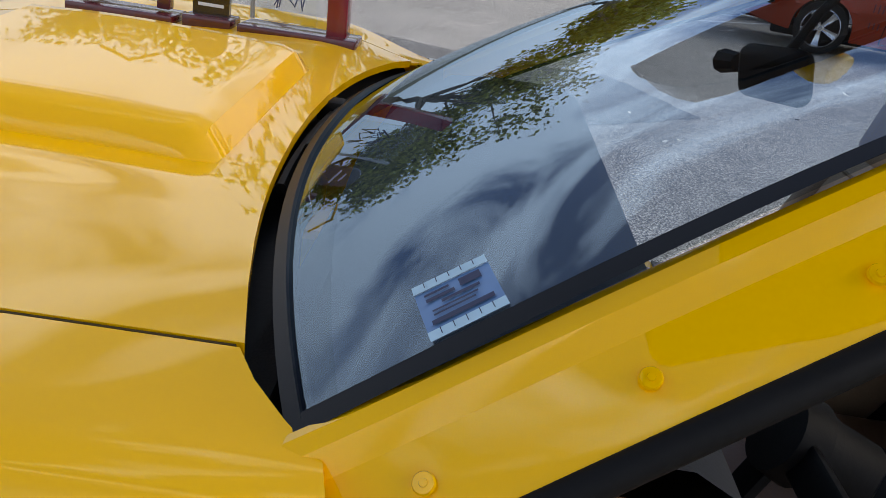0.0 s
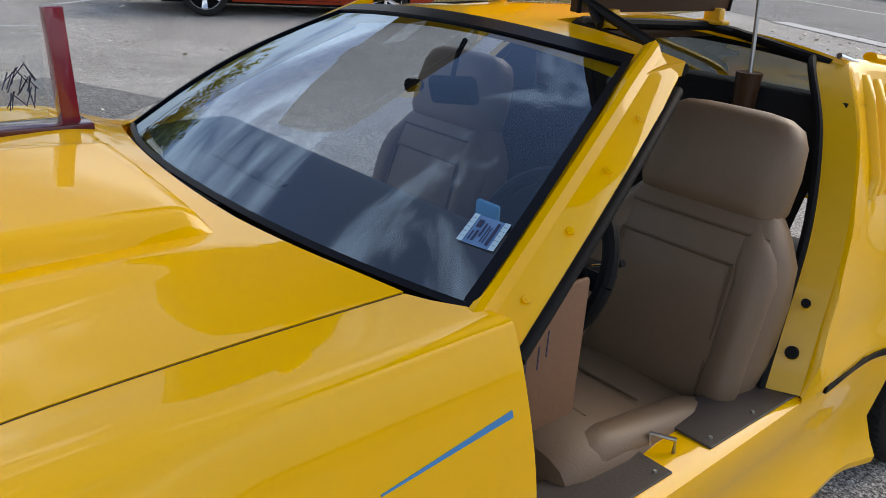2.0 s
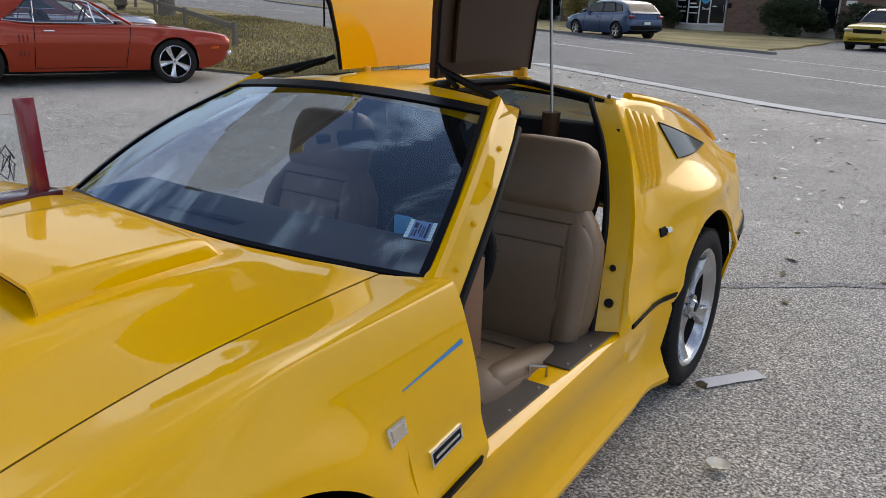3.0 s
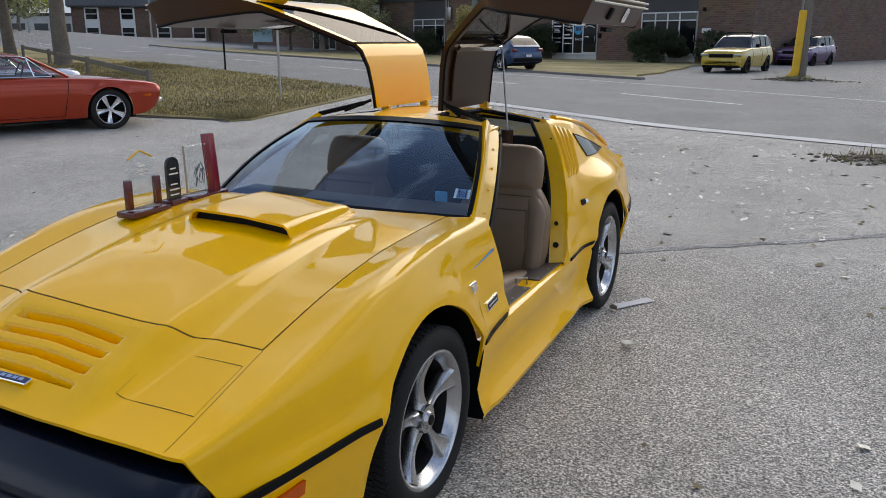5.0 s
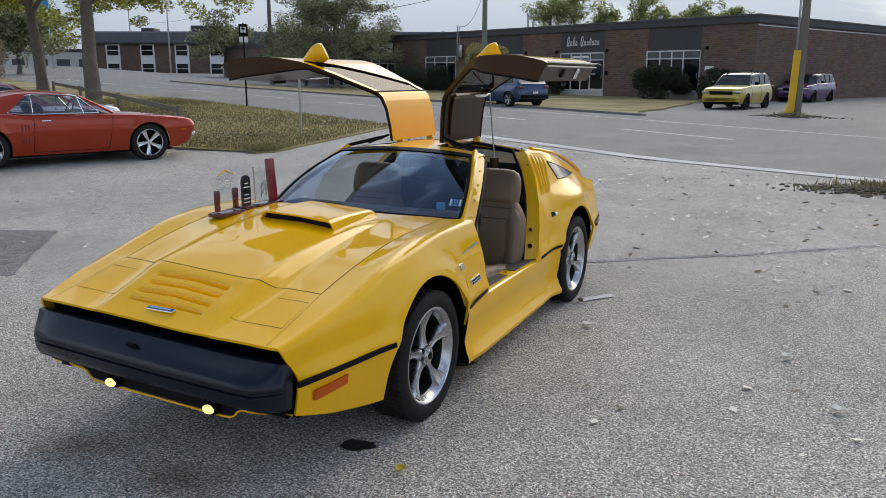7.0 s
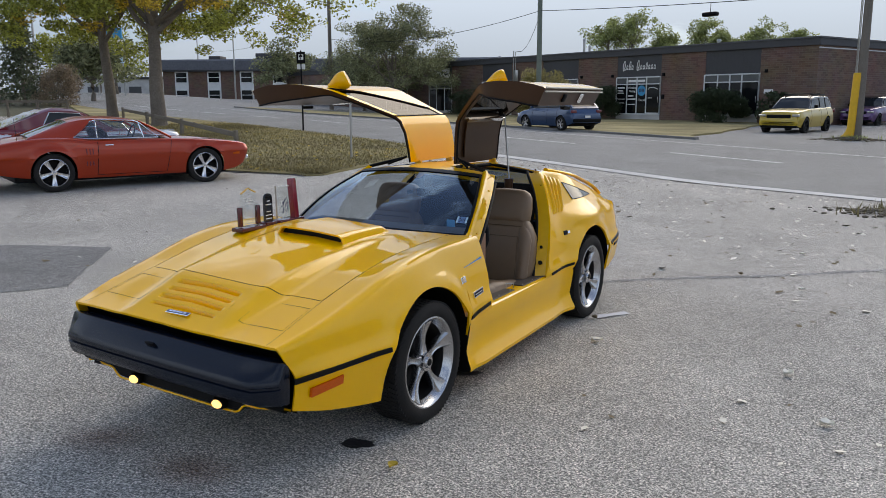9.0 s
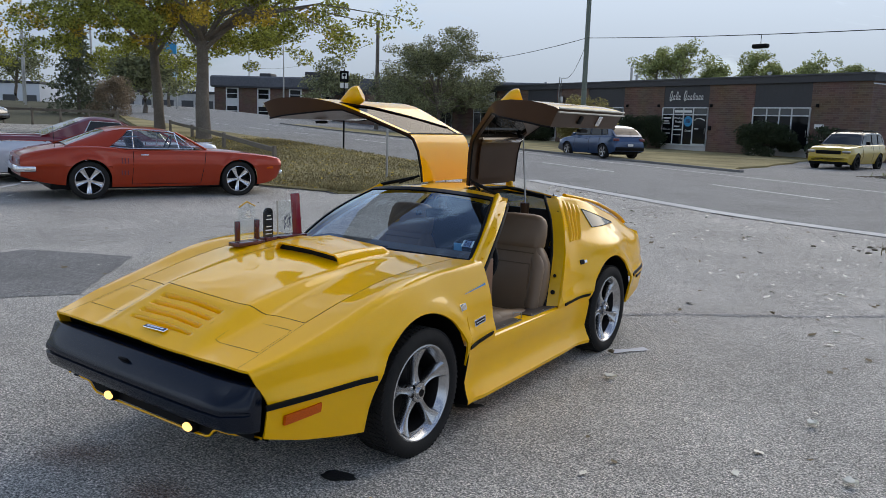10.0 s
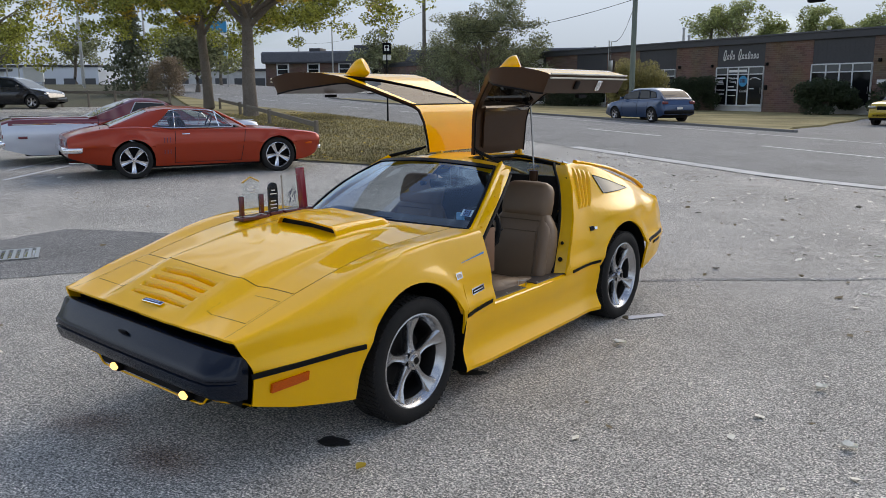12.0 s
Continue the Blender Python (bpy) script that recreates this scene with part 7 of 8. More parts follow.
# ---- other cars ----
def road_car(name, m, label, paint, L, Wd, wb, f_over, prof, roof, glass_pts, tyre_r, rim_r, ground=0.18, roof_mat=None, two_tone=None, group="", rim_mat=None, chrome=False, pickup=False, door_at=(), seams=True):
    """A car: y = 0 at its nose, y grows to the tail. prof: (y, z) of the upper edge of the body; roof: (y, z) of the roof line;
    glass_pts: side window corners (y, z)."""
    c = thing(name, m, label, "car", group)
    axles = (f_over, f_over + wb)
    R = tyre_r + 0.055
    hw = Wd / 2

    def w_at(y):
        t = y / L
        return hw * (1 - 0.10 * max(0, 1 - t / 0.12) ** 2 - 0.08 * max(0, (t - 0.88) / 0.12) ** 2)

    def sx(y, z):
        zt = smooth_table(prof, y)
        w = w_at(y)
        k = (z - ground) / max(0.1, zt - ground)
        f = 0.0
        for a in axles:
            r = math.hypot(y - a, z - tyre_r) - R
            f = max(f, math.exp(-(max(r, 0) / 0.05) ** 2))
        return w * (1 - 0.10 * max(0, (k - 0.58) / 0.42) ** 1.6 - 0.10 * max(0, (0.5 - k) / 0.5) ** 1.4) + 0.012 * f

    ys = set(np.arange(0.0, L, 0.12)) | {L}
    for a in axles:
        ys |= {a + 0.999 * R * math.cos(math.pi * k / 16) for k in range(17)} | {a - R - 0.002, a + R + 0.002}
    ys = sorted(float(y) for y in ys if 0 <= y <= L)
    rows = []
    for y in ys:
        zt = smooth_table(prof, y)
        zb = ground + 0.10 * max(0, 1 - y / 0.3) + 0.14 * max(0, (y - L + 0.5) / 0.5)
        for a in axles:
            if abs(y - a) < R:
                zb = max(zb, tyre_r + math.sqrt(R * R - (y - a) ** 2))
        zb = min(zb, zt - 0.05)
        x_t = sx(y, zt - 0.05)
        half = [Vector((0, y, zt + 0.02)), Vector((x_t * 0.5, y, zt + 0.016)), Vector((x_t * 0.8, y, zt + 0.006)), Vector((x_t * 0.94, y, zt - 0.006)), Vector((x_t * 0.985, y, zt - 0.025))]
        for k in range(11):
            z = zt - 0.05 + (zb - zt + 0.05) * k / 10
            half.append(Vector((sx(y, z), y, z)))
        rows.append([Vector((-p.x, p.y, p.z)) for p in half[:0:-1]] + half)
    bm = bmesh.new()
    vs = grid_mesh(bm, rows)
    bm.faces.new(vs[0])
    bm.faces.new(vs[-1])
    if two_tone:
        zsplit = two_tone[1]
        for f in bm.faces:
            if f.calc_center_median().z > zsplit:
                f.material_index = 1
    body = part("body", bm, [paint, two_tone[0]] if two_tone else paint, c, angle=40)
    # cabin: roof line over the glass
    rb = []
    y0, y1 = roof[0][0], roof[-1][0]
    for y in np.linspace(y0, y1, 26):
        z = smooth_table(roof, y)
        zt = smooth_table(prof, y) + 0.012
        z = max(z, zt)
        wb_ = sx(y, smooth_table(prof, y) - 0.05) * 0.955
        k = min(1.0, (z - zt) / 0.45)
        wt = wb_ - 0.13 * k
        rb.append([Vector((-wb_, y, zt - 0.03)), Vector((-wt - 0.012, y, z - 0.05 * k)), Vector((-wt + 0.06, y, z - 0.008 * k)), Vector((-wt * 0.4, y, z + 0.012 * k)), Vector((wt * 0.4, y, z + 0.012 * k)), Vector((wt - 0.06, y, z - 0.008 * k)), Vector((wt + 0.012, y, z - 0.05 * k)), Vector((wb_, y, zt - 0.03))])
    bm = bmesh.new()
    grid_mesh(bm, rb)
    cab = part("cabin", bm, roof_mat or paint, c, angle=40)

    def cabin_x(y, z, out=0.008):
        zt = smooth_table(prof, y) + 0.012
        zr = max(smooth_table(roof, y), zt)
        wb_ = sx(y, smooth_table(prof, y) - 0.05) * 0.955
        k = min(1.0, (zr - zt) / 0.45)
        a, b = (wb_, zt - 0.03), (wb_ - 0.13 * k + 0.012, zr - 0.05 * k)
        t = (z - a[1]) / max(0.02, b[1] - a[1])
        return a[0] + (b[0] - a[0]) * t + out
    for sgn in (1, -1):
        for quad in glass_pts:
            bm = bmesh.new()
            n = 8
            rr = []
            for i in range(n + 1):
                v = i / n
                rr.append([])
                for j in range(n + 1):
                    u = j / n
                    y = (quad[0][0] * (1 - u) + quad[1][0] * u) * (1 - v) + (quad[3][0] * (1 - u) + quad[2][0] * u) * v
                    z = (quad[0][1] * (1 - u) + quad[1][1] * u) * (1 - v) + (quad[3][1] * (1 - u) + quad[2][1] * u) * v
                    rr[-1].append(Vector((sgn * cabin_x(y, z), y, z)))
            grid_mesh(bm, rr)
            win = part("side_window", bm, CAR_GLASS, c)
            bm = bmesh.new()
            edge = rr[0] + [r[-1] for r in rr[1:]] + rr[-1][::-1] + [r[0] for r in rr[::-1]]
            tube(bm, edge, 0.011, 5, caps=False)
            part("window_trim", bm, CHROME if chrome else TRIM_BLACK, win)
    # front and rear screens
    def screen(ya, yb):
        bm = bmesh.new()
        rr = []
        for y in np.linspace(ya, yb, 9):
            zt = smooth_table(prof, y) + 0.012
            z = max(smooth_table(roof, y), zt)
            k = min(1.0, (z - zt) / 0.45)
            wt = sx(y, smooth_table(prof, y) - 0.05) * 0.955 - 0.13 * k - 0.07
            nrm = 0.008
            rr.append([Vector((x, y - 0.004, z + nrm + 0.012 * k * (1 - (x / wt) ** 2))) for x in np.linspace(-wt, wt, 9)])
        grid_mesh(bm, rr)
        return bm
    part("windscreen", screen(roof[0][0] + 0.05, roof[1][0] - 0.03), CAR_GLASS, c)
    part("rear_window", screen(roof[-2][0] + 0.06, roof[-1][0] - 0.08), CAR_GLASS, c)
    # wheels
    for sgn in (1, -1):
        for a in axles:
            w = thing("wheel", pose(sgn * (hw - 0.10), a, tyre_r, 0, 0, 0 if sgn > 0 else 180), "", "")
            w.parent = c
            pr = [(-0.10, rim_r), (-0.11, tyre_r - 0.03), (-0.085, tyre_r), (0.085, tyre_r), (0.105, tyre_r - 0.03), (0.105, rim_r + 0.015), (0.085, rim_r)]
            bm = bmesh.new()
            grid_mesh(bm, [[Vector((q, r * math.cos(t), r * math.sin(t))) for q, r in pr] for t in np.linspace(0, 2 * math.pi, 41)[:-1]], close_u=True)
            part("tyre", bm, TYRE, w, angle=50)
            bm = bmesh.new()
            pr = [(-0.02, rim_r * 0.9), (0.05, rim_r * 0.92), (0.088, rim_r * 0.97), (0.094, rim_r + 0.006)]
            grid_mesh(bm, [[Vector((q, r * math.cos(t), r * math.sin(t))) for q, r in pr] for t in np.linspace(0, 2 * math.pi, 41)[:-1]], close_u=True)
            rim = part("rim", bm, rim_mat or ALLOY, w)
            bm = bmesh.new()
            cyl(bm, rim_r * 0.92, rim_r * 0.92, 0.01, 32, pose(-0.03, 0, 0, 0, 90, 0))
            part("wheel_back", bm, TRIM_BLACK, w)
            for k in range(5):
                bm = bmesh.new()
                for off in (-0.020, 0.020):
                    rr = []
                    for t in np.linspace(0, 1, 6):
                        r = 0.03 + (rim_r * 0.93 - 0.03) * t
                        o = off * (0.5 + 1.3 * t)
                        rr.append([Vector((0.035 + 0.035 * t, o - 0.021, r)), Vector((0.062 + 0.025 * t, o - 0.017, r)), Vector((0.062 + 0.025 * t, o + 0.017, r)), Vector((0.035 + 0.035 * t, o + 0.021, r))])
                    grid_mesh(bm, rr)
                bmesh.ops.transform(bm, matrix=Matrix.Rotation(2 * math.pi * k / 5 + 0.2 * a, 4, "X"), verts=bm.verts)
                part("spoke", bm, rim_mat or ALLOY, rim)
            bm = bmesh.new()
            cyl(bm, 0.045, 0.03, 0.06, 16, pose(0.02, 0, 0, 0, 90, 0))
            part("hub", bm, rim_mat or ALLOY, rim)
            bm = bmesh.new()
            grid_mesh(bm, [[Vector((q, (R + 0.004) * math.cos(t), (R + 0.004) * math.sin(t))) for q in (0.07, -0.35)] for t in np.linspace(-0.1, math.pi + 0.1, 15)])
            part("wheel_housing", bm, TRIM_BLACK, w)
    part("underbody", boxed(-hw + 0.25, hw - 0.25, 0.3, L - 0.4, ground - 0.02, ground + 0.10), TRIM_BLACK, c)
    if seams:
        for sgn in (1, -1):
            for y in door_at:
                zt = smooth_table(prof, y)
                bm = bmesh.new()
                tube(bm, [Vector((sgn * (sx(y, z) + 0.001), y, z)) for z in np.linspace(ground + 0.12, zt - 0.03, 12)], 0.006, 5)
                part("door_seam", bm, TRIM_BLACK, c)
            if len(door_at) > 1:
                y = door_at[1] - 0.22
                z = smooth_table(prof, y) - 0.13
                part("door_handle", boxed(sgn * (sx(y, z) - 0.005), sgn * (sx(y, z) + 0.03), y - 0.08, y + 0.08, z - 0.015, z + 0.015, 0.008), CHROME if chrome else paint, c)
    c["note"] = 0.0
    return c, sx


CAR_GLASS = mat("dark_car_glass", (0.016, 0.020, 0.024), 0.05, 0, None, 0, 0, 0.0, 0.32)


def face(x, y, hx, hy, z=None, side=0.0):
    """Pose of a car with its nose at (x, y) and its nose pointing along (hx, hy)."""
    a = math.degrees(math.atan2(-hy, -hx)) - 90
    return pose(x, y, gz(x, y) if z is None else z, 0, 0, a)


# outline of the old coupe along its length: half width, shoulder height, lower edge
COUPE_W = [(0, 0.80), (0.10, 0.86), (0.45, 0.90), (0.92, 0.915), (1.6, 0.895), (2.3, 0.885), (2.9, 0.895), (3.4, 0.925), (3.75, 0.93), (4.3, 0.90), (4.65, 0.86), (4.76, 0.83)]
COUPE_TOP = [(0, 0.700), (0.06, 0.745), (0.30, 0.795), (0.70, 0.835), (1.1, 0.865), (1.55, 0.885), (2.1, 0.892), (2.75, 0.893), (3.05, 0.905), (3.40, 0.945), (3.70, 0.955), (4.05, 0.935), (4.45, 0.870), (4.70, 0.805), (4.76, 0.770)]
COUPE_LOW = [(0, 0.46), (0.12, 0.33), (0.40, 0.235), (0.92, 0.22), (1.5, 0.215), (3.2, 0.215), (4.1, 0.26), (4.5, 0.33), (4.76, 0.42)]
COUPE_ROOF = [(1.98, 1.185), (2.15, 1.258), (2.40, 1.298), (2.75, 1.316), (3.05, 1.308), (3.34, 1.255)]
COUPE_GLASS = glass("clear_car_glass", (0.80, 0.86, 0.86), 0.12)


def coupe_rim(w, tyre_r, rim_r, turn):
    """Wide tyre and a polished five-spoke paddle rim; axis along x, outside at +x."""
    pr = [(-0.12, rim_r), (-0.13, tyre_r - 0.035), (-0.10, tyre_r), (0.10, tyre_r), (0.125, tyre_r - 0.03), (0.125, rim_r + 0.02), (0.105, rim_r)]
    bm = bmesh.new()
    grid_mesh(bm, [[Vector((q, r * math.cos(t), r * math.sin(t))) for q, r in pr] for t in np.linspace(0, 2 * math.pi, 49)[:-1]], close_u=True)
    part("tyre", bm, TYRE, w, angle=50)
    pr = [(-0.05, rim_r * 0.86), (0.05, rim_r * 0.90), (0.10, rim_r * 0.94), (0.115, rim_r * 0.985), (0.110, rim_r + 0.006)]
    bm = bmesh.new()
    grid_mesh(bm, [[Vector((q, r * math.cos(t), r * math.sin(t))) for q, r in pr] for t in np.linspace(0, 2 * math.pi, 49)[:-1]], close_u=True)
    rim = part("rim", bm, BRIGHT_RIM, w)
    bm = bmesh.new()
    cyl(bm, rim_r * 0.88, rim_r * 0.88, 0.01, 32, pose(-0.05, 0, 0, 0, 90, 0))
    part("wheel_back", bm, TRIM_BLACK, w)
    for k in range(5):
        bm = bmesh.new()
        rr = []
        for t in np.linspace(0, 1, 9):
            r = 0.03 + (rim_r * 0.94 - 0.03) * t
            hw = 0.024 + 0.026 * t ** 1.3
            xo = 0.055 + 0.040 * t - 0.012 * math.sin(math.pi * t)
            rr.append([Vector((xo - 0.04, -hw, r)), Vector((xo, -hw * 0.92, r)), Vector((xo - 0.012, -hw * 0.3, r)), Vector((xo - 0.012, hw * 0.3, r)), Vector((xo, hw * 0.92, r)), Vector((xo - 0.04, hw, r))])
        grid_mesh(bm, rr)
        bmesh.ops.transform(bm, matrix=Matrix.Rotation(2 * math.pi * k / 5 + turn, 4, "X"), verts=bm.verts)
        part("spoke", bm, BRIGHT_RIM, rim, angle=30)
    bm = bmesh.new()
    cyl(bm, 0.050, 0.042, 0.05, 20, pose(0.03, 0, 0, 0, 90, 0))
    cyl(bm, 0.028, 0.012, 0.03, 20, pose(0.08, 0, 0, 0, 90, 0))
    part("hub", bm, CHROME, rim)


def red_coupe():
    # right flank towards the yellow car
    f = Vector((0.384, 0.923, 0))
    right = Vector((f.y, -f.x, 0))
    contact_f = Vector((-9.11, 7.73, 0.0))
    nose_ = contact_f + f * 0.92 - right * 0.86
    c = thing("muscle_coupe", face(nose_.x, nose_.y, f.x, f.y, 0.125), "orange-red metallic 1960s two-door coupe on polished five-spoke wheels", "car", "parked cars")
    L, axles, TR = 4.76, (0.92, 3.67), 0.338
    R = TR + 0.045

    def side(y, z):
        """Half width at a height: widest at the crease, tucked in below, rounded above; lips round the wheels."""
        w, zt, zl = smooth_table(COUPE_W, y), smooth_table(COUPE_TOP, y), smooth_table(COUPE_LOW, y)
        zc = 0.60
        if z >= zc:
            x = w - 0.055 * ((z - zc) / max(0.08, zt - zc)) ** 2.0
        else:
            x = w - 0.012 - 0.085 * ((zc - z) / max(0.1, zc - zl)) ** 1.25
        lip = 0.0
        for a in axles:
            r = math.hypot(y - a, z - TR) - R
            lip = max(lip, math.exp(-(max(r, 0) / 0.07) ** 2))
        return x + 0.022 * lip

    def low(y):
        z = smooth_table(COUPE_LOW, y)
        for a in axles:
            if abs(y - a) < R:
                z = max(z, TR + math.sqrt(R * R - (y - a) ** 2))
        return z
    ys = set(np.arange(0.0, L, 0.10)) | {L, 0.03, 0.06, 4.68, 4.72}
    for a in axles:
        ys |= {a + 0.999 * R * math.cos(math.pi * k / 18) for k in range(19)} | {a - R - 0.002, a + R + 0.002}
    ys = sorted(float(y) for y in ys if 0 <= y <= L)
    rows = []
    for y in ys:
        zt, zb = smooth_table(COUPE_TOP, y), low(y)
        zs = zt - 0.045
        xs = side(y, zs)
        crown = 0.030 * sstep(0.1, 0.9, y) * (1 - 0.5 * sstep(3.8, 4.6, y))
        half = [Vector((0, y, zt + crown)), Vector((xs * 0.35, y, zt + crown * 0.9)), Vector((xs * 0.62, y, zt + crown * 0.45)), Vector((xs * 0.80, y, zt + 0.002)), Vector((xs * 0.90, y, zt + 0.004)), Vector((xs * 0.955, y, zt - 0.003)), Vector((xs * 0.985, y, zt - 0.018))]
        for k in range(9):
            half.append(Vector((0, y, zs + (max(0.60, zb + 0.005) - zs) * k / 8)))
        for k in range(1, 8):
            half.append(Vector((0, y, max(0.60, zb + 0.005) + (zb - max(0.60, zb + 0.005)) * k / 7)))
        for p in half[7:]:
            p.x = side(y, p.z)
        rows.append([Vector((-p.x, p.y, p.z)) for p in half[:0:-1]] + half)
    bm = bmesh.new()
    vs = grid_mesh(bm, rows)
    bm.faces.new(vs[0])
    bm.faces.new(vs[-1])
    for q in bm.faces:
        m = q.calc_center_median()
        if 1.62 < m.y < 3.75 and abs(m.x) < 0.74 and m.z > 0.86:
            q.material_index = 1
    part("body", bm, [RED_PAINT, CARPET], c, angle=24)
    # roof with broad rear pillars
    def half_roof(y):
        return smooth_table([(1.98, 0.60), (2.2, 0.61), (2.7, 0.605), (3.34, 0.565)], y)
    bm = bmesh.new()
    rows = []
    for y in np.linspace(2.06, 3.33, 20):
        z, w = smooth_table(COUPE_ROOF, y), half_roof(y)
        rows.append([Vector((w * u, y, z - 0.050 * abs(u) ** 3.0)) for u in np.linspace(-1, 1, 21)])
    grid_mesh(bm, rows)
    solidify(part("roof", bm, [RED_PAINT, CARPET], c), 0.025)
    for sg in (1, -1):
        bm = bmesh.new()
        rows = []
        for t in np.linspace(0, 1, 14):
            # front edge follows the rear of the side window, rear edge sweeps to the deck
            fy, fz = 2.94 + 0.38 * t ** 1.25, smooth_table(COUPE_ROOF, 2.94) - 0.05 - 0.325 * t
            ry, rz = 3.33 + 0.72 * t, 1.206 - 0.255 * t
            fx = half_roof(2.94) + (0.835 - half_roof(2.94)) * t ** 0.9
            rx = half_roof(3.33) + (0.80 - half_roof(3.33)) * t ** 1.1
            row = []
            for u in np.linspace(0, 1, 10):
                bulge = 0.018 * math.sin(math.pi * u)
                row.append(Vector((sg * (fx + (rx - fx) * u + bulge), fy + (ry - fy) * u, fz + (rz - fz) * u)))
            row.append(row[-1] + Vector((-sg * 0.10, 0.0, 0.018 * (1 - t))))
            rows.append(row)
        grid_mesh(bm, rows)
        solidify(part("rear_pillar", bm, RED_PAINT, c, angle=50), 0.02)
    # screens
    def pane(a, b, c_, d, bow=0.03):
        q = bmesh.new()
        grid_mesh(q, [[(Vector(a).lerp(Vector(b), u)).lerp(Vector(d).lerp(Vector(c_), u), v) + Vector((0, 0, bow * math.sin(math.pi * u))) for u in np.linspace(0, 1, 11)] for v in np.linspace(0, 1, 7)])
        return q
    ws = part("windscreen", pane((-0.70, 1.52, 0.905), (0.70, 1.52, 0.905), (0.575, 2.07, 1.215), (-0.575, 2.07, 1.215)), COUPE_GLASS, c)
    rw = part("rear_window", pane((-0.53, 3.325, 1.222), (0.53, 3.325, 1.222), (0.68, 4.0, 0.955), (-0.68, 4.0, 0.955)), CAR_GLASS, c)
    for ob_ in (ws,):
        ob_.visible_shadow = False
    for sg in (1, -1):
        def P(y, z):
            t = (z - 0.90) / 0.33
            return Vector((sg * (0.845 - (0.845 - half_roof(min(max(y, 2.0), 3.1))) * max(0, t) ** 0.9), y, z))
        top = [(1.80, 0.915), (2.10, 1.20), (2.20, 1.225), (2.60, 1.252), (2.85, 1.243), (2.97, 1.215), (3.30, 0.945)]
        bm = bmesh.new()
        tube(bm, [P(y, z) + Vector((sg * 0.006, 0, 0.004)) for y, z in top], 0.011, 6)
        part("window_trim", bm, CHROME, c)
        bm = bmesh.new()
        tube(bm, [P(y, 0.915 + 0.03 * sstep(3.0, 3.3, y)) + Vector((sg * 0.006, 0, 0)) for y in np.linspace(1.80, 3.30, 9)], 0.009, 6)
        part("belt_trim", bm, CHROME, c)
        for (ya, za), (yb, zb) in (((2.06, 0.915), (2.10, 1.19)), ((2.90, 0.92), (2.86, 1.24))):
            bm = bmesh.new()
            tube(bm, [P(ya, za), P(yb, zb)], 0.010, 6)
            part("window_post", bm, CHROME, c)
        bm = bmesh.new()
        tube(bm, [Vector((sg * 0.745, 1.52, 0.895)), Vector((sg * 0.68, 1.80, 1.06)), Vector((sg * 0.61, 2.09, 1.215))], 0.021, 8)
        part("front_pillar", bm, RED_PAINT, c)
        bm = bmesh.new()
        lo, hi = [], []
        for y in np.linspace(1.82, 3.28, 16):
            zt = float(np.interp(y, [q[0] for q in top], [q[1] for q in top]))
            lo.append(P(y, 0.915) - Vector((sg * 0.006, 0, 0)))
            hi.append(P(y, max(0.92, zt - 0.006)) - Vector((sg * 0.006, 0, 0)))
        grid_mesh(bm, [lo, hi])
        win = part("side_window", bm, COUPE_GLASS, c)
        win.visible_shadow = False
        # door seams, handle, louvres
        for y0, y1 in ((1.56, 1.66), (2.90, 2.93)):
            bm = bmesh.new()
            tube(bm, [Vector((sg * (side(y, z) + 0.0005), y, z)) for z, y in [(0.26 + 0.60 * t, y1 + (y0 - y1) * t) for t in np.linspace(0, 1, 14)]], 0.0055, 5)
            part("door_seam", bm, TRIM_BLACK, c)
        bm = bmesh.new()
        tube(bm, [Vector((sg * (side(y, 0.26) + 0.0005), y, 0.26)) for y in np.linspace(1.66, 2.93, 10)], 0.005, 5)
        part("door_seam", bm, TRIM_BLACK, c)
        y, z = 2.72, 0.80
        part("door_handle", boxed(sg * side(y, z), sg * (side(y, z) + 0.03), y - 0.085, y + 0.06, z - 0.012, z + 0.012, 0.008), CHROME, c)
        for k in range(3):
            for zz in (0.69, 0.49):
                yy = 3.00 + 0.055 * k
                part("flank_louvre", boxed(sg * (side(yy, zz) - 0.004), sg * (side(yy, zz) + 0.005), yy - 0.009, yy + 0.009, zz - 0.055, zz + 0.055, 0.003, 1), MAROON_PAINT, c)
        part("marker_lamp", boxed(sg * (side(0.28, 0.56) - 0.01), sg * (side(0.28, 0.56) + 0.008), 0.20, 0.34, 0.535, 0.58, 0.006), AMBER, c)
        part("bumper_end", boxed(sg * 0.83, sg * 0.915, 4.52, 4.82, 0.50, 0.60, 0.03, 3), CHROME, c)
        part("tail_lamp", boxed(sg * 0.30, sg * 0.74, 4.745, 4.775, 0.62, 0.72, 0.008), MAROON_PAINT, c)
        bm = bmesh.new()
        cyl(bm, 0.085, 0.085, 0.03, 20, pose(sg * 0.56, 0.012, 0.585, 90, 0, 0))
        part("headlamp", bm, CHROME, c)
        # seats and wheels
        bm = bmesh.new()
        tube(bm, [(sg * 0.36, 2.62, 0.80), (sg * 0.36, 2.70, 0.98), (sg * 0.36, 2.76, 1.07)], [0.22, 0.22, 0.15], 12, 0.35)
        part("seat_back", bm, TRIM_BLACK, c)
        for a in axles:
            w = thing("wheel", pose(sg * (0.775 if a < 1 else 0.785), a, TR, 0, 0, 0 if sg > 0 else 180), "", "")
            w.parent = c
            coupe_rim(w, TR, 0.246, 0.5 * a)
            bm = bmesh.new()
            grid_mesh(bm, [[Vector((q, (R + 0.002) * math.cos(t), (R + 0.002) * math.sin(t))) for q in (0.08, -0.35)] for t in np.linspace(-0.1, math.pi + 0.1, 17)])
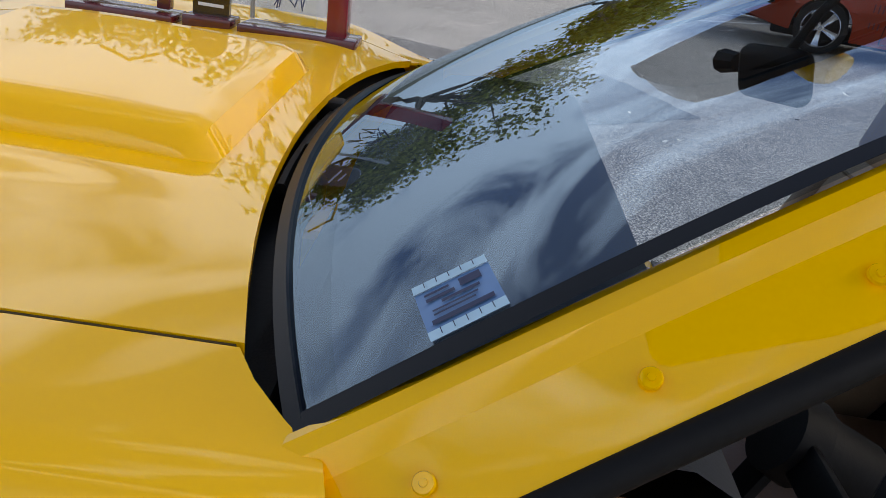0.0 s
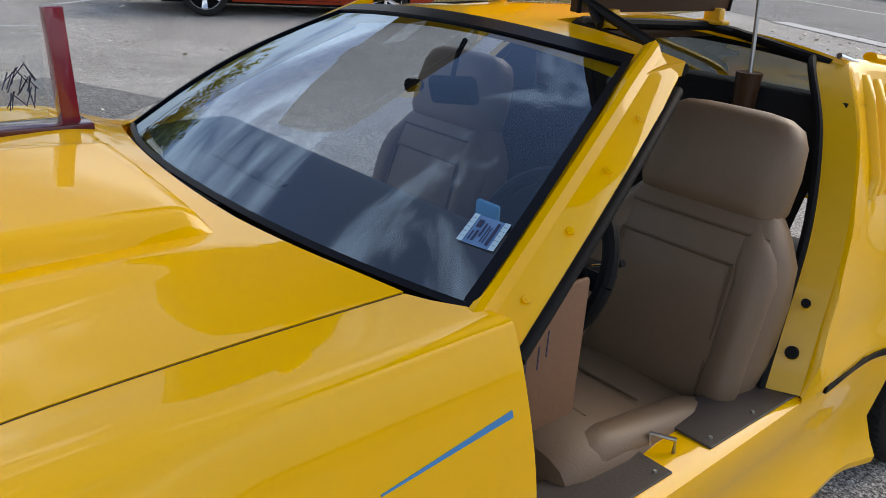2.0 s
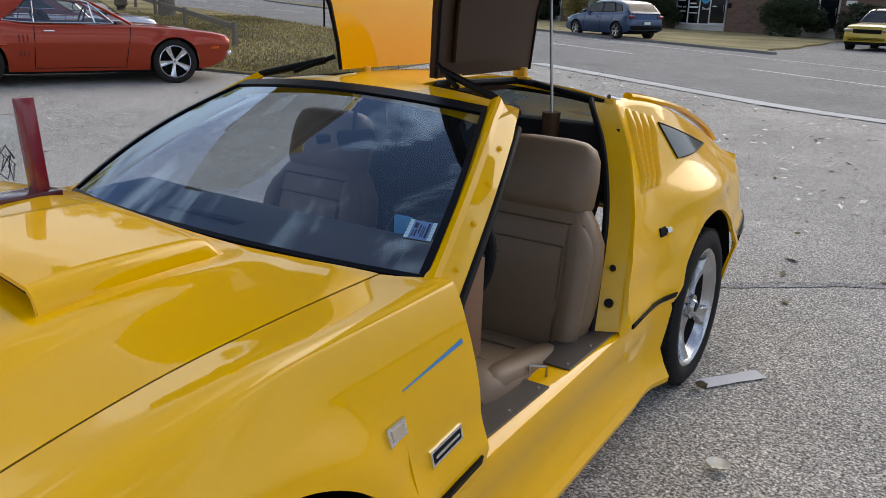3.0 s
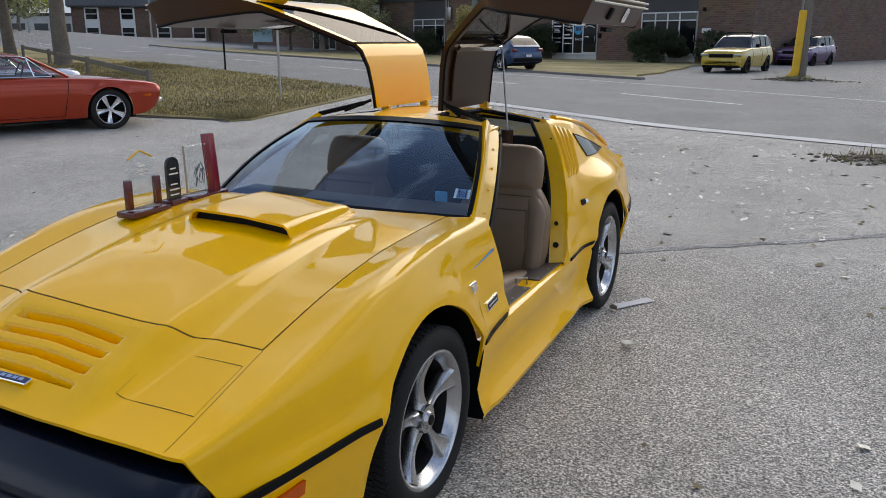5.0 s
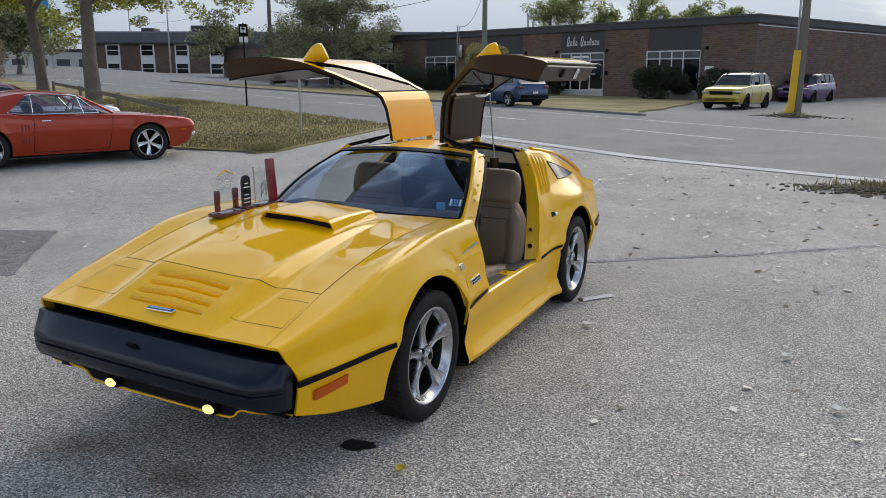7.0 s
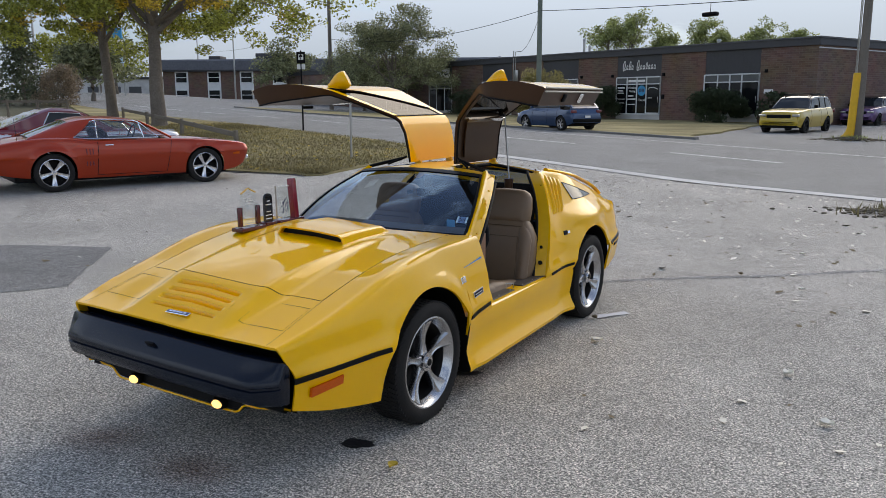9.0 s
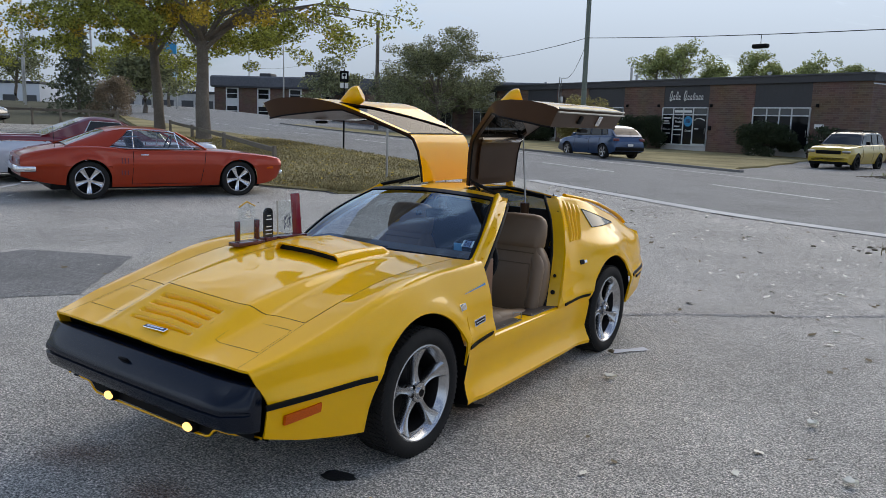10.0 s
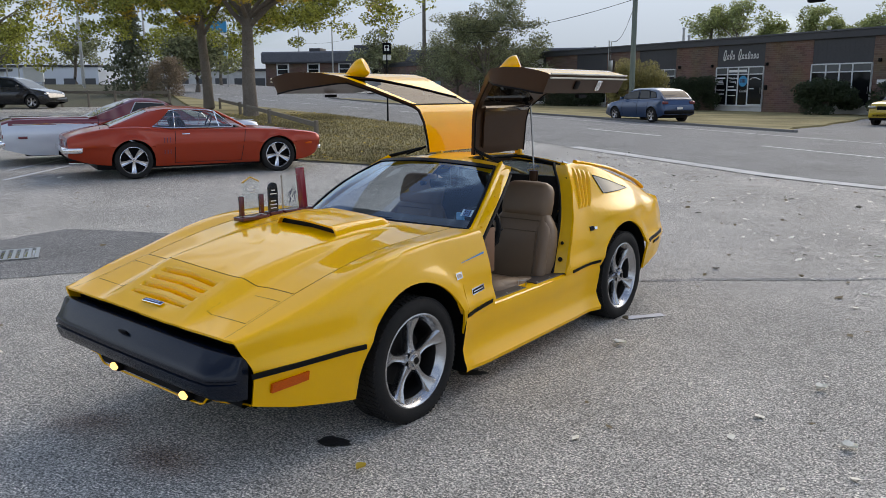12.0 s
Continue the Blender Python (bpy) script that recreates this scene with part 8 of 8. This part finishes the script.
            part("wheel_housing", bm, TRIM_BLACK, w)
    bm = bmesh.new()
    tube(bm, [Vector((-0.36 + 0.17 * math.cos(a), 2.16 - 0.06 * math.sin(a), 0.98 + 0.16 * math.sin(a))) for a in np.linspace(0, 2 * math.pi, 25)], 0.013, 6, caps=False)
    part("steering_wheel", bm, TRIM_BLACK, c)
    part("dashboard", boxed(-0.70, 0.70, 1.70, 1.95, 0.86, 0.94, 0.04, 3), TRIM_BLACK, c)
    part("front_bumper", boxed(-0.74, 0.74, -0.05, 0.03, 0.42, 0.50, 0.03, 3), CHROME, c)
    part("grille", boxed(-0.74, 0.74, -0.014, 0.03, 0.51, 0.66, 0.01), TRIM_BLACK, c)
    part("rear_bumper", boxed(-0.86, 0.86, 4.75, 4.85, 0.50, 0.60, 0.03, 3), CHROME, c)
    bm = bmesh.new()
    tube(bm, [(-0.74, 4.20, 0.92), (-0.74, 4.22, 1.30)], 0.004, 5)
    part("aerial", bm, TRIM_BLACK, c)
    bm = bmesh.new()
    cyl(bm, 0.035, 0.035, 0.25, 14, pose(-0.58, 4.74, 0.31, 90, 0, 0))
    part("exhaust", bm, CHROME, c)
    part("underbody", boxed(-0.76, 0.76, 0.45, 4.3, 0.175, 0.32, 0.03), TRIM_BLACK, c)
    return f, right, nose_


BRIGHT_RIM = mat("bright_polished_rim", (0.72, 0.72, 0.73), 0.18, 1.0, 30, 0.06)
F_, R_, NOSE_ = red_coupe()


def pickup_car():
    nose = NOSE_ - R_ * 2.95 - F_ * 0.30
    c, sx = road_car("coupe_utility", face(nose.x, nose.y, F_.x, F_.y, 0.20), "silver and maroon 1970s coupe utility with an open load bed", SILVER_PAINT, 5.4, 1.95, 2.95, 1.05,
                     [(0, 0.62), (0.08, 0.80), (1.0, 0.90), (1.7, 0.93), (2.6, 0.945), (3.4, 0.955), (4.2, 0.965), (5.2, 0.955), (5.4, 0.90)],
                     [(1.55, 0.93), (2.15, 1.30), (2.4, 1.36), (2.75, 1.365), (2.95, 1.30), (3.75, 0.96)],
                     [[(2.2, 1.26), (2.78, 1.29), (2.95, 0.98), (1.85, 0.97)]], 0.34, 0.20, 0.22, MAROON_PAINT, (MAROON_PAINT, 0.86), "parked cars", None, True, False, (1.7, 3.0))
    part("rear_bumper", boxed(-0.92, 0.92, 5.36, 5.5, 0.40, 0.52, 0.03), CHROME, c)
    part("bed_opening", boxed(-0.72, 0.72, 3.75, 5.2, 0.955, 0.990, 0.01), MAROON_PAINT, c)
    for sg in (-1, 1):
        part("tail_lamp", boxed(sg * 0.60, sg * 0.90, 5.385, 5.41, 0.58, 0.66, 0.01), MAROON_PAINT, c)
        part("marker_lamp", boxed(sg * (sx(5.0, 0.6) - 0.01), sg * (sx(5.0, 0.6) + 0.012), 4.95, 5.12, 0.57, 0.62, 0.006), MAROON_PAINT, c)
        bm = bmesh.new()
        tube(bm, [Vector((sg * (sx(y, 0.87) + 0.004), y, 0.865)) for y in np.linspace(0.2, 5.2, 20)], 0.012, 5)
        part("side_trim", bm, CHROME, c)


pickup_car()

SUV_PROF = [(0, 0.62), (0.05, 0.92), (0.25, 1.04), (1.2, 1.13), (1.5, 1.16), (2.5, 1.18), (3.6, 1.20), (4.5, 1.21), (4.80, 1.10), (4.85, 0.8)]
SUV_ROOF = [(1.38, 1.16), (2.05, 1.66), (2.5, 1.76), (3.6, 1.77), (4.35, 1.70), (4.80, 1.16)]
SUV_GLASS = [[(2.02, 1.58), (2.85, 1.66), (2.85, 1.22), (1.62, 1.22)], [(2.93, 1.66), (3.65, 1.66), (3.65, 1.23), (2.93, 1.22)], [(3.73, 1.66), (4.28, 1.60), (4.45, 1.28), (3.73, 1.24)]]


def suv(nose, head, paint, label, rack, z):
    c, sx = road_car("suv", face(nose[0], nose[1], head[0], head[1], z), label, paint, 4.85, 1.98, 2.92, 0.90, SUV_PROF, SUV_ROOF, SUV_GLASS, 0.38, 0.26, 0.30, BLACK_PAINT, None, "parked sport utility cars", TRIM_BLACK, False, False, (1.55, 2.89, 3.7))
    part("grille", boxed(-0.55, 0.55, -0.02, 0.04, 0.74, 0.90, 0.02), TRIM_BLACK, c)
    part("lower_intake", boxed(-0.75, 0.75, 0.0, 0.08, 0.40, 0.60, 0.03), TRIM_BLACK, c)
    part("front_skirt", boxed(-0.85, 0.85, 0.02, 0.2, 0.28, 0.40, 0.04), TRIM_BLACK, c)
    for sg in (-1, 1):
        part("headlamp", boxed(sg * 0.60, sg * 0.94, -0.005, 0.12, 0.80, 0.91, 0.03), STEEL, c)
        part("wing_mirror", boxed(sg * 0.98, sg * 1.16, 1.72, 1.85, 1.18, 1.34, 0.04), TRIM_BLACK, c)
        part("tail_lamp", boxed(sg * 0.7, sg * 0.97, 4.78, 4.87, 0.95, 1.12, 0.02), MAROON_PAINT, c)
    if rack:
        for y in (2.5, 3.5):
            part("roof_rack_bar", boxed(-0.62, 0.62, y - 0.04, y + 0.04, 1.84, 1.88, 0.015), TRIM_BLACK, c)
        for sg in (-1, 1):
            part("roof_rail", boxed(sg * 0.60, sg * 0.65, 2.2, 4.2, 1.78, 1.85, 0.015), TRIM_BLACK, c)
        part("screen_banner", boxed(-0.5, 0.5, 2.02, 2.10, 1.668, 1.676, 0, 1), WHITE_PAINT, c)


suv((-2.6, 36.9), (-0.22, -0.975), LIME_PAINT, "lime-yellow sport utility car with a roof rack parked in the driveway", True, 0.10)
suv((-0.1, 49.3), (-0.30, -0.954), PURPLE_PAINT, "purple sport utility car parked beside the brick building", False, 0.10)

HATCH_PROF = [(0, 0.50), (0.06, 0.68), (0.3, 0.80), (1.0, 0.92), (1.6, 0.94), (2.6, 0.96), (3.6, 0.99), (4.1, 0.96), (4.22, 0.70)]
HATCH_ROOF = [(0.95, 0.92), (1.75, 1.38), (2.2, 1.455), (3.1, 1.45), (3.65, 1.36), (4.12, 0.98)]
HATCH_GLASS = [[(1.66, 1.28), (2.38, 1.37), (2.38, 1.0), (1.2, 0.99)], [(2.45, 1.37), (3.05, 1.36), (3.2, 1.02), (2.45, 1.0)], [(3.1, 1.34), (3.5, 1.28), (3.62, 1.06), (3.26, 1.03)]]


def hatchback(m, paint, label):
    c, sx = road_car("hatchback", m, label, paint, 4.22, 1.79, 2.62, 0.82, HATCH_PROF, HATCH_ROOF, HATCH_GLASS, 0.315, 0.215, 0.20, None, None, "cars on the street", None, False, False, (1.35, 2.42, 3.15))
    for sg in (-1, 1):
        part("tail_lamp", boxed(sg * 0.58, sg * 0.86, 4.10, 4.20, 0.78, 0.90, 0.02), MAROON_PAINT, c)
        part("headlamp", boxed(sg * 0.52, sg * 0.82, 0.10, 0.28, 0.62, 0.72, 0.02), CHROME, c)
        part("wing_mirror", boxed(sg * 0.88, sg * 1.02, 1.35, 1.46, 0.96, 1.08, 0.03), paint, c)
    part("rear_bumper", boxed(-0.80, 0.80, 4.12, 4.26, 0.36, 0.52, 0.04), TRIM_BLACK, c)
    part("licence_plate", boxed(-0.15, 0.15, 4.26, 4.27, 0.56, 0.66), WHITE_PAINT, c)


ph = Vector((-13.37, 32.69, 0))
hatchback(face(ph.x, ph.y, -0.876, 0.482), BLUE_PAINT, "blue five-door hatchback on the street beside the far kerb")
hatchback(face(-40.0, 19.2, 0.83, 0.56) @ Matrix.Scale(1.15, 4), BLACK_PAINT, "black family car parked at the end of the lot")

# ---- litter, drain, stains on the lot ----
def litter():
    rng = random.Random(9)
    bm = bmesh.new()
    n = 0
    while n < 2400:
        s, d = rng.uniform(-14, 10), rng.uniform(-3, 11.0)
        x, y = UX * s + NX * d, UY * s + NY * d
        if abs(x) < 1.0 and -1.3 < y < 3.6:
            continue
        dens = 0.12 + 0.88 * sstep(2, 9, d)
        if rng.random() > dens:
            continue
        n += 1
        c = Vector((x, y, gz(x, y) + 0.012))
        a = rng.uniform(0, 2 * math.pi)
        big = 1.7 if rng.random() < 0.22 else 1.0
        l, w = rng.uniform(0.010, 0.036) * big, rng.uniform(0.010, 0.022) * big
        u, v = Vector((math.cos(a), math.sin(a), rng.uniform(-0.2, 0.3))), Vector((-math.sin(a), math.cos(a), rng.uniform(-0.1, 0.4)))
        bm.faces.new([bm.verts.new(c - u * l), bm.verts.new(c - v * w), bm.verts.new(c + u * l * 1.1), bm.verts.new(c + v * w)]).material_index = 0 if rng.random() < 0.55 else 1
    tagged(part("fallen_leaves", bm, [PALE_LEAF, DRY_LEAF], smooth=False), "small dry fallen leaves scattered over the asphalt", "leaves", "", "stuff")
    bm = bmesh.new()
    for _ in range(2600):
        s = rng.uniform(-34, -12.0)
        lo, hi = lawn_lo(s) + 0.1, lawn_hi(s) - 0.1
        if lo > hi:
            continue
        d = rng.uniform(lo, hi) if rng.random() < 0.8 else lo + rng.random() * 0.5
        c = W(s, d, 0.065)
        a = rng.uniform(0, 6.3)
        l = rng.uniform(0.03, 0.07)
        u, v = Vector((math.cos(a), math.sin(a), 0.2)) * l, Vector((-math.sin(a), math.cos(a), 0.3)) * l * 0.6
        bm.faces.new([bm.verts.new(c - u), bm.verts.new(c - v), bm.verts.new(c + u), bm.verts.new(c + v)]).material_index = 0 if rng.random() < 0.5 else 1
    tagged(part("lawn_leaves", bm, [LEAF_GOLD, DRY_LEAF], smooth=False), "yellow and brown leaves lying on the lawn", "leaves", "", "stuff")
    bm = bmesh.new()
    for _ in range(26000):
        s = rng.uniform(-32, -11.95)
        lo, hi = lawn_lo(s) + 0.05, lawn_hi(s) - 0.05
        if lo > hi:
            continue
        c = W(s, rng.uniform(lo, hi), 0.05)
        a = rng.uniform(0, 6.3)
        h = rng.uniform(0.03, 0.09)
        u = Vector((math.cos(a), math.sin(a), 0)) * 0.012
        t = Vector((rng.gauss(0, 0.03), rng.gauss(0, 0.03), h))
        bm.faces.new([bm.verts.new(c - u), bm.verts.new(c + u), bm.verts.new(c + t)])
    tagged(part("grass_blades", bm, GRASS, smooth=False), "dry grass blades on the lawn", "grass", "", "stuff")


PALE_LEAF = mat("pale_dry_leaf", (0.82, 0.79, 0.68), 0.8, 0, 30, 0.3)
DRY_LEAF = mat("brown_dry_leaf", (0.17, 0.13, 0.07), 0.85, 0, 30, 0.3)
litter()


def crumpled_leaf(x, y, size, rot, material, label):
    rng = random.Random(int(abs(x * 100) + abs(y * 10)))
    bm = bmesh.new()
    rows = []
    for i in range(9):
        t = i / 8
        w = math.sin(math.pi * min(1, t * 1.05)) ** 0.7 * 0.5
        rows.append([Vector(((t - 0.5) * size, w * size * u, 0.01 + 0.25 * size * (abs(u) ** 1.5) * rng.uniform(0.6, 1.2) + rng.gauss(0, 0.02) * size)) for u in (-1, -0.5, 0, 0.5, 1)])
    grid_mesh(bm, rows)
    ob = part("leaf", bm, material)
    ob.matrix_world = pose(x, y, gz(x, y) + 0.004, 0, 0, rot)
    tagged(ob, label, "leaf", "large fallen leaves")


for x, y, sz, rt, mt in ((1.125, 1.79, 0.085, 20, 0), (0.90, 2.36, 0.06, -30, 1), (2.405, 1.71, 0.075, 50, 0), (0.97, -0.595, 0.055, 80, 2), (2.69, 0.965, 0.075, 10, 0), (1.15, -1.5, 0.05, 30, 2), (3.5, 3.2, 0.06, 70, 0), (2.2, 4.2, 0.06, 15, 0), (1.6, 4.6, 0.06, 120, 1), (2.0, 6.0, 0.07, 0, 0)):
    crumpled_leaf(x, y, sz, rt, (PALE_LEAF, DRY_LEAF, LEAF_GOLD)[mt], ("pale curled dry leaf on the asphalt", "brown curled dry leaf on the asphalt", "yellow-green fallen leaf on the asphalt")[mt])


def paper_sheet():
    bm = bmesh.new()
    rng = random.Random(2)
    a, b = Vector((0.865, 2.42, 0)), Vector((1.05, 2.68, 0))
    u = (b - a).normalized()
    v = Vector((u.y, -u.x, 0))
    rows = [[a + u * ((b - a).length * i / 12) + v * (0.075 * j / 4 - 0.01) + Vector((0, 0, 0.008 + 0.0015 * math.sin(i * 0.7 + j))) for j in range(5)] for i in range(13)]
    grid_mesh(bm, rows)
    tagged(part("paper", bm, PAPER), "white creased sheet of paper lying on the asphalt", "paper")


paper_sheet()


def blot(name, x, y, rx, ry, rot, material, label, z=0.004, seed=1, kind="structure"):
    """A flat stain or patch with an uneven rim."""
    rng = random.Random(seed)
    ph_ = [rng.uniform(0, 6.3) for _ in range(4)]
    bm = bmesh.new()
    vs = []
    for k in range(40):
        a = 2 * math.pi * k / 40
        r = 1 + 0.08 * math.sin(3 * a + ph_[0]) + 0.07 * math.sin(5 * a + ph_[1]) + 0.04 * math.sin(9 * a + ph_[2])
        px, py = rx * r * math.cos(a), ry * r * math.sin(a)
        c, s = math.cos(radians(rot)), math.sin(radians(rot))
        X, Y = x + px * c - py * s, y + px * s + py * c
        vs.append(bm.verts.new((X, Y, gz(X, Y) + z)))
    bm.faces.new(vs)
    tagged(part(name, bm, material), label, "stain", "", kind)


OIL = mat("oil_stain", (0.022, 0.021, 0.020), 0.5, 0, 90, 0.4, 0.5)


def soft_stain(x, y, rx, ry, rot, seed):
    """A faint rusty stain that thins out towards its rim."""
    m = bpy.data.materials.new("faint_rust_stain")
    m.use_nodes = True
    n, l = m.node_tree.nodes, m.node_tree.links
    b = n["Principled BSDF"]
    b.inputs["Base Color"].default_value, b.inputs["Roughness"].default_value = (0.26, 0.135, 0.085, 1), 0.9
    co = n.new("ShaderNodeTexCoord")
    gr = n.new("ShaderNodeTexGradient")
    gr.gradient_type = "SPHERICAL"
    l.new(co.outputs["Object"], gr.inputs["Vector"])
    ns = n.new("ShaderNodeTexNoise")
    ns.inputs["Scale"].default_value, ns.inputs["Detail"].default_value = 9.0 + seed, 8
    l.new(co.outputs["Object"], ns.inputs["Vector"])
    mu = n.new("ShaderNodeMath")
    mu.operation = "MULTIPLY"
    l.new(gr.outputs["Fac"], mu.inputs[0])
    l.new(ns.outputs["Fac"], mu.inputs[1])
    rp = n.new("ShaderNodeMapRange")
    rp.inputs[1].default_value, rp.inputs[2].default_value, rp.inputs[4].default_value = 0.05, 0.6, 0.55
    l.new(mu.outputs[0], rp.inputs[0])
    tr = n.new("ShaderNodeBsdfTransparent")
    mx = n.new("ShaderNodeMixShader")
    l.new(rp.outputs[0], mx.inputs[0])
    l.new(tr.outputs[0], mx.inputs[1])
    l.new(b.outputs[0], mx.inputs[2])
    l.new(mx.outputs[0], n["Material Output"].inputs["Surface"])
    bm = bmesh.new()
    bmesh.ops.create_circle(bm, cap_ends=True, segments=40, radius=1)
    ob = part("rust_stain", bm, m)
    ob.matrix_world = pose(x, y, gz(x, y) + 0.004, 0, 0, rot) @ Matrix.Diagonal((rx, ry, 1, 1))
    tagged(ob, "faint rusty stain soaked into the asphalt", "stain", "", "structure")


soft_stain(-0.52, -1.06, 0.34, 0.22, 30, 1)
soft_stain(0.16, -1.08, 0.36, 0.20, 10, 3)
blot("oil_stain", 0.662, -0.462, 0.085, 0.055, 20, OIL, "small dark oil spot on the asphalt", 0.004, 3)
blot("oil_stain", 0.638, 0.742, 0.09, 0.05, 30, OIL, "small dark oil spot on the asphalt", 0.004, 4)


def patch():
    """A newer asphalt patch with straight cut sides, slightly ragged."""
    rng = random.Random(6)
    corners = [(-6.5, 1.95), (-5.17, 2.54), (-3.77, 0.98), (-4.3, 0.17), (-5.7, -0.9), (-6.9, -0.4), (-6.35, 1.0)]
    bm = bmesh.new()
    vs = []
    for (ax, ay), (bx, by) in zip(corners, corners[1:] + corners[:1]):
        for t in np.arange(0, 1, 0.08):
            x, y = ax + (bx - ax) * t + rng.gauss(0, 0.012), ay + (by - ay) * t + rng.gauss(0, 0.012)
            vs.append(bm.verts.new((x, y, gz(x, y) + 0.004)))
    bm.faces.new(vs)
    tagged(part("asphalt_patch", bm, ASPHALT_PATCH), "dark newer asphalt patch round the drain", "pavement", "", "structure")
    g = thing("drain_grate", pose(-5.40, 0.58, 0.008, 0, 0, 62), "rusty iron storm drain grate set in the asphalt", "drain")
    part("pit", boxed(-0.42, 0.42, -0.26, 0.26, -0.002, 0.002), BLACK_PAINT, g)
    for sy in (-0.27, 0.27):
        part("frame_bar", boxed(-0.44, 0.44, sy - 0.02, sy + 0.02, 0.0, 0.012), STEEL, g)
    for k in range(12):
        part("bar", boxed(-0.41 + 0.074 * k, -0.375 + 0.074 * k, -0.25, 0.25, 0.002, 0.012), STEEL, g)
    for k, (s0, d0, s1, d1) in enumerate(((-13.4, -3.3, -17.2, -1.5), (-11.9, -3.2, -15.6, -1.4))):
        a, b = W(s0, d0, 0.006), W(s1, d1, 0.006)
        u = (b - a).normalized()
        v = Vector((-u.y, u.x, 0)) * 0.05
        bm = bmesh.new()
        grid_mesh(bm, [[a.lerp(b, t) - v, a.lerp(b, t) + v] for t in np.linspace(0, 1, 8)])
        for q in bm.verts:
            q.co.z = gz(q.co.x, q.co.y) + 0.006
        tagged(part("stall_line", bm, ROAD_PAINT), "worn painted parking line on the lot", "road marking", "", "structure")


patch()


def old_crack():
    """A long dark seam in the lot, wavering in width."""
    rng = random.Random(4)
    for a, b, w in SEAMS:
        a, b = Vector(a), Vector(b)
        u = (b - a).normalized()
        v = Vector((-u.y, u.x, 0))
        bm = bmesh.new()
        rows = []
        n = 60
        for i in range(n + 1):
            t = i / n
            c = a.lerp(b, t) + v * (0.03 * math.sin(9 * t) + rng.gauss(0, 0.006))
            q = w * rng.uniform(0.5, 1.2) * min(1, 8 * t, 8 * (1 - t)) + 0.002
            rows.append([Vector((p.x, p.y, gz(p.x, p.y) + 0.004)) for p in (c - v * q, c + v * q)])
        grid_mesh(bm, rows)
        tagged(part("seam", bm, ASPHALT_SEAM), "old dark seam worn into the asphalt", "seam", "", "structure")


SEAMS = (((0.3, 3.45, 0), (3.6, 6.2, 0), 0.045),)
old_crack()


RUBBLE = mat("earthy_rubble", (0.15, 0.125, 0.09), 0.95, 0, 40, 0.4, 0.4)


def debris():
    rng = random.Random(15)
    bm = bmesh.new()
    for _ in range(420):
        r = abs(rng.gauss(0, 0.55))
        a = rng.uniform(0, 6.3)
        x, y = 3.0 + r * math.cos(a) * 1.3, 10.1 + r * math.sin(a) * 0.6
        s = rng.uniform(0.01, 0.045)
        rr = bmesh.ops.create_icosphere(bm, subdivisions=1, radius=s)
        for v in rr["verts"]:
            v.co = Vector((v.co.x * 1.3 + x, v.co.y + y, v.co.z * 0.6 + s * 0.3 + max(0, 0.07 - 0.09 * r)))
    tagged(part("rubble", bm, RUBBLE, smooth=False), "small heap of gravel and broken kerb", "rubble", "", "stuff")
    bm = bmesh.new()
    for _ in range(900):
        r = abs(rng.gauss(0, 0.5))
        a = rng.uniform(0, 6.3)
        p = Vector((3.35 + r * math.cos(a) * 1.1, 10.2 + r * math.sin(a) * 0.5, 0))
        u = Vector((rng.gauss(0, 0.012), rng.gauss(0, 0.012), 0))
        bm.faces.new([bm.verts.new(p - u), bm.verts.new(p + u), bm.verts.new(p + Vector((rng.gauss(0, 0.06), rng.gauss(0, 0.06), rng.uniform(0.05, 0.22))))])
    tagged(part("weeds", bm, GRASS, smooth=False), "dry weeds growing out of a crack in the lot", "weeds", "", "stuff")
    bm = bmesh.new()
    for _ in range(520):
        r = abs(rng.gauss(0, 0.5))
        a = rng.uniform(0, 6.3)
        q = rng.uniform(0.015, 0.05)
        rr = bmesh.ops.create_icosphere(bm, subdivisions=1, radius=q)
        for v in rr["verts"]:
            v.co = Vector((v.co.x * 1.4 + 0.75 + r * math.cos(a) * 1.9, v.co.y + 31.7 + r * math.sin(a) * 0.8, gz(0.7, 31.5) + v.co.z * 0.6 + q * 0.3 + max(0, 0.14 - 0.16 * r)))
    tagged(part("pole_rubble", bm, RUBBLE, smooth=False), "earthy rubble heaped round the pole foot", "rubble", "", "stuff")
    bm = bmesh.new()
    for _ in range(420):
        r = abs(rng.gauss(0, 0.35))
        a = rng.uniform(0, 6.3)
        p = Vector((0.8 + r * math.cos(a) * 1.2, 31.8 + r * math.sin(a) * 0.7, gz(0.7, 31.5) + 0.05))
        u = Vector((rng.gauss(0, 0.02), rng.gauss(0, 0.02), 0))
        bm.faces.new([bm.verts.new(p - u), bm.verts.new(p + u), bm.verts.new(p + Vector((rng.gauss(0, 0.08), rng.gauss(0, 0.08), rng.uniform(0.05, 0.22))))])
    tagged(part("pole_weeds", bm, LEAF_PALE, smooth=False), "dry grass tuft round the pole foot", "weeds", "", "stuff")


debris()
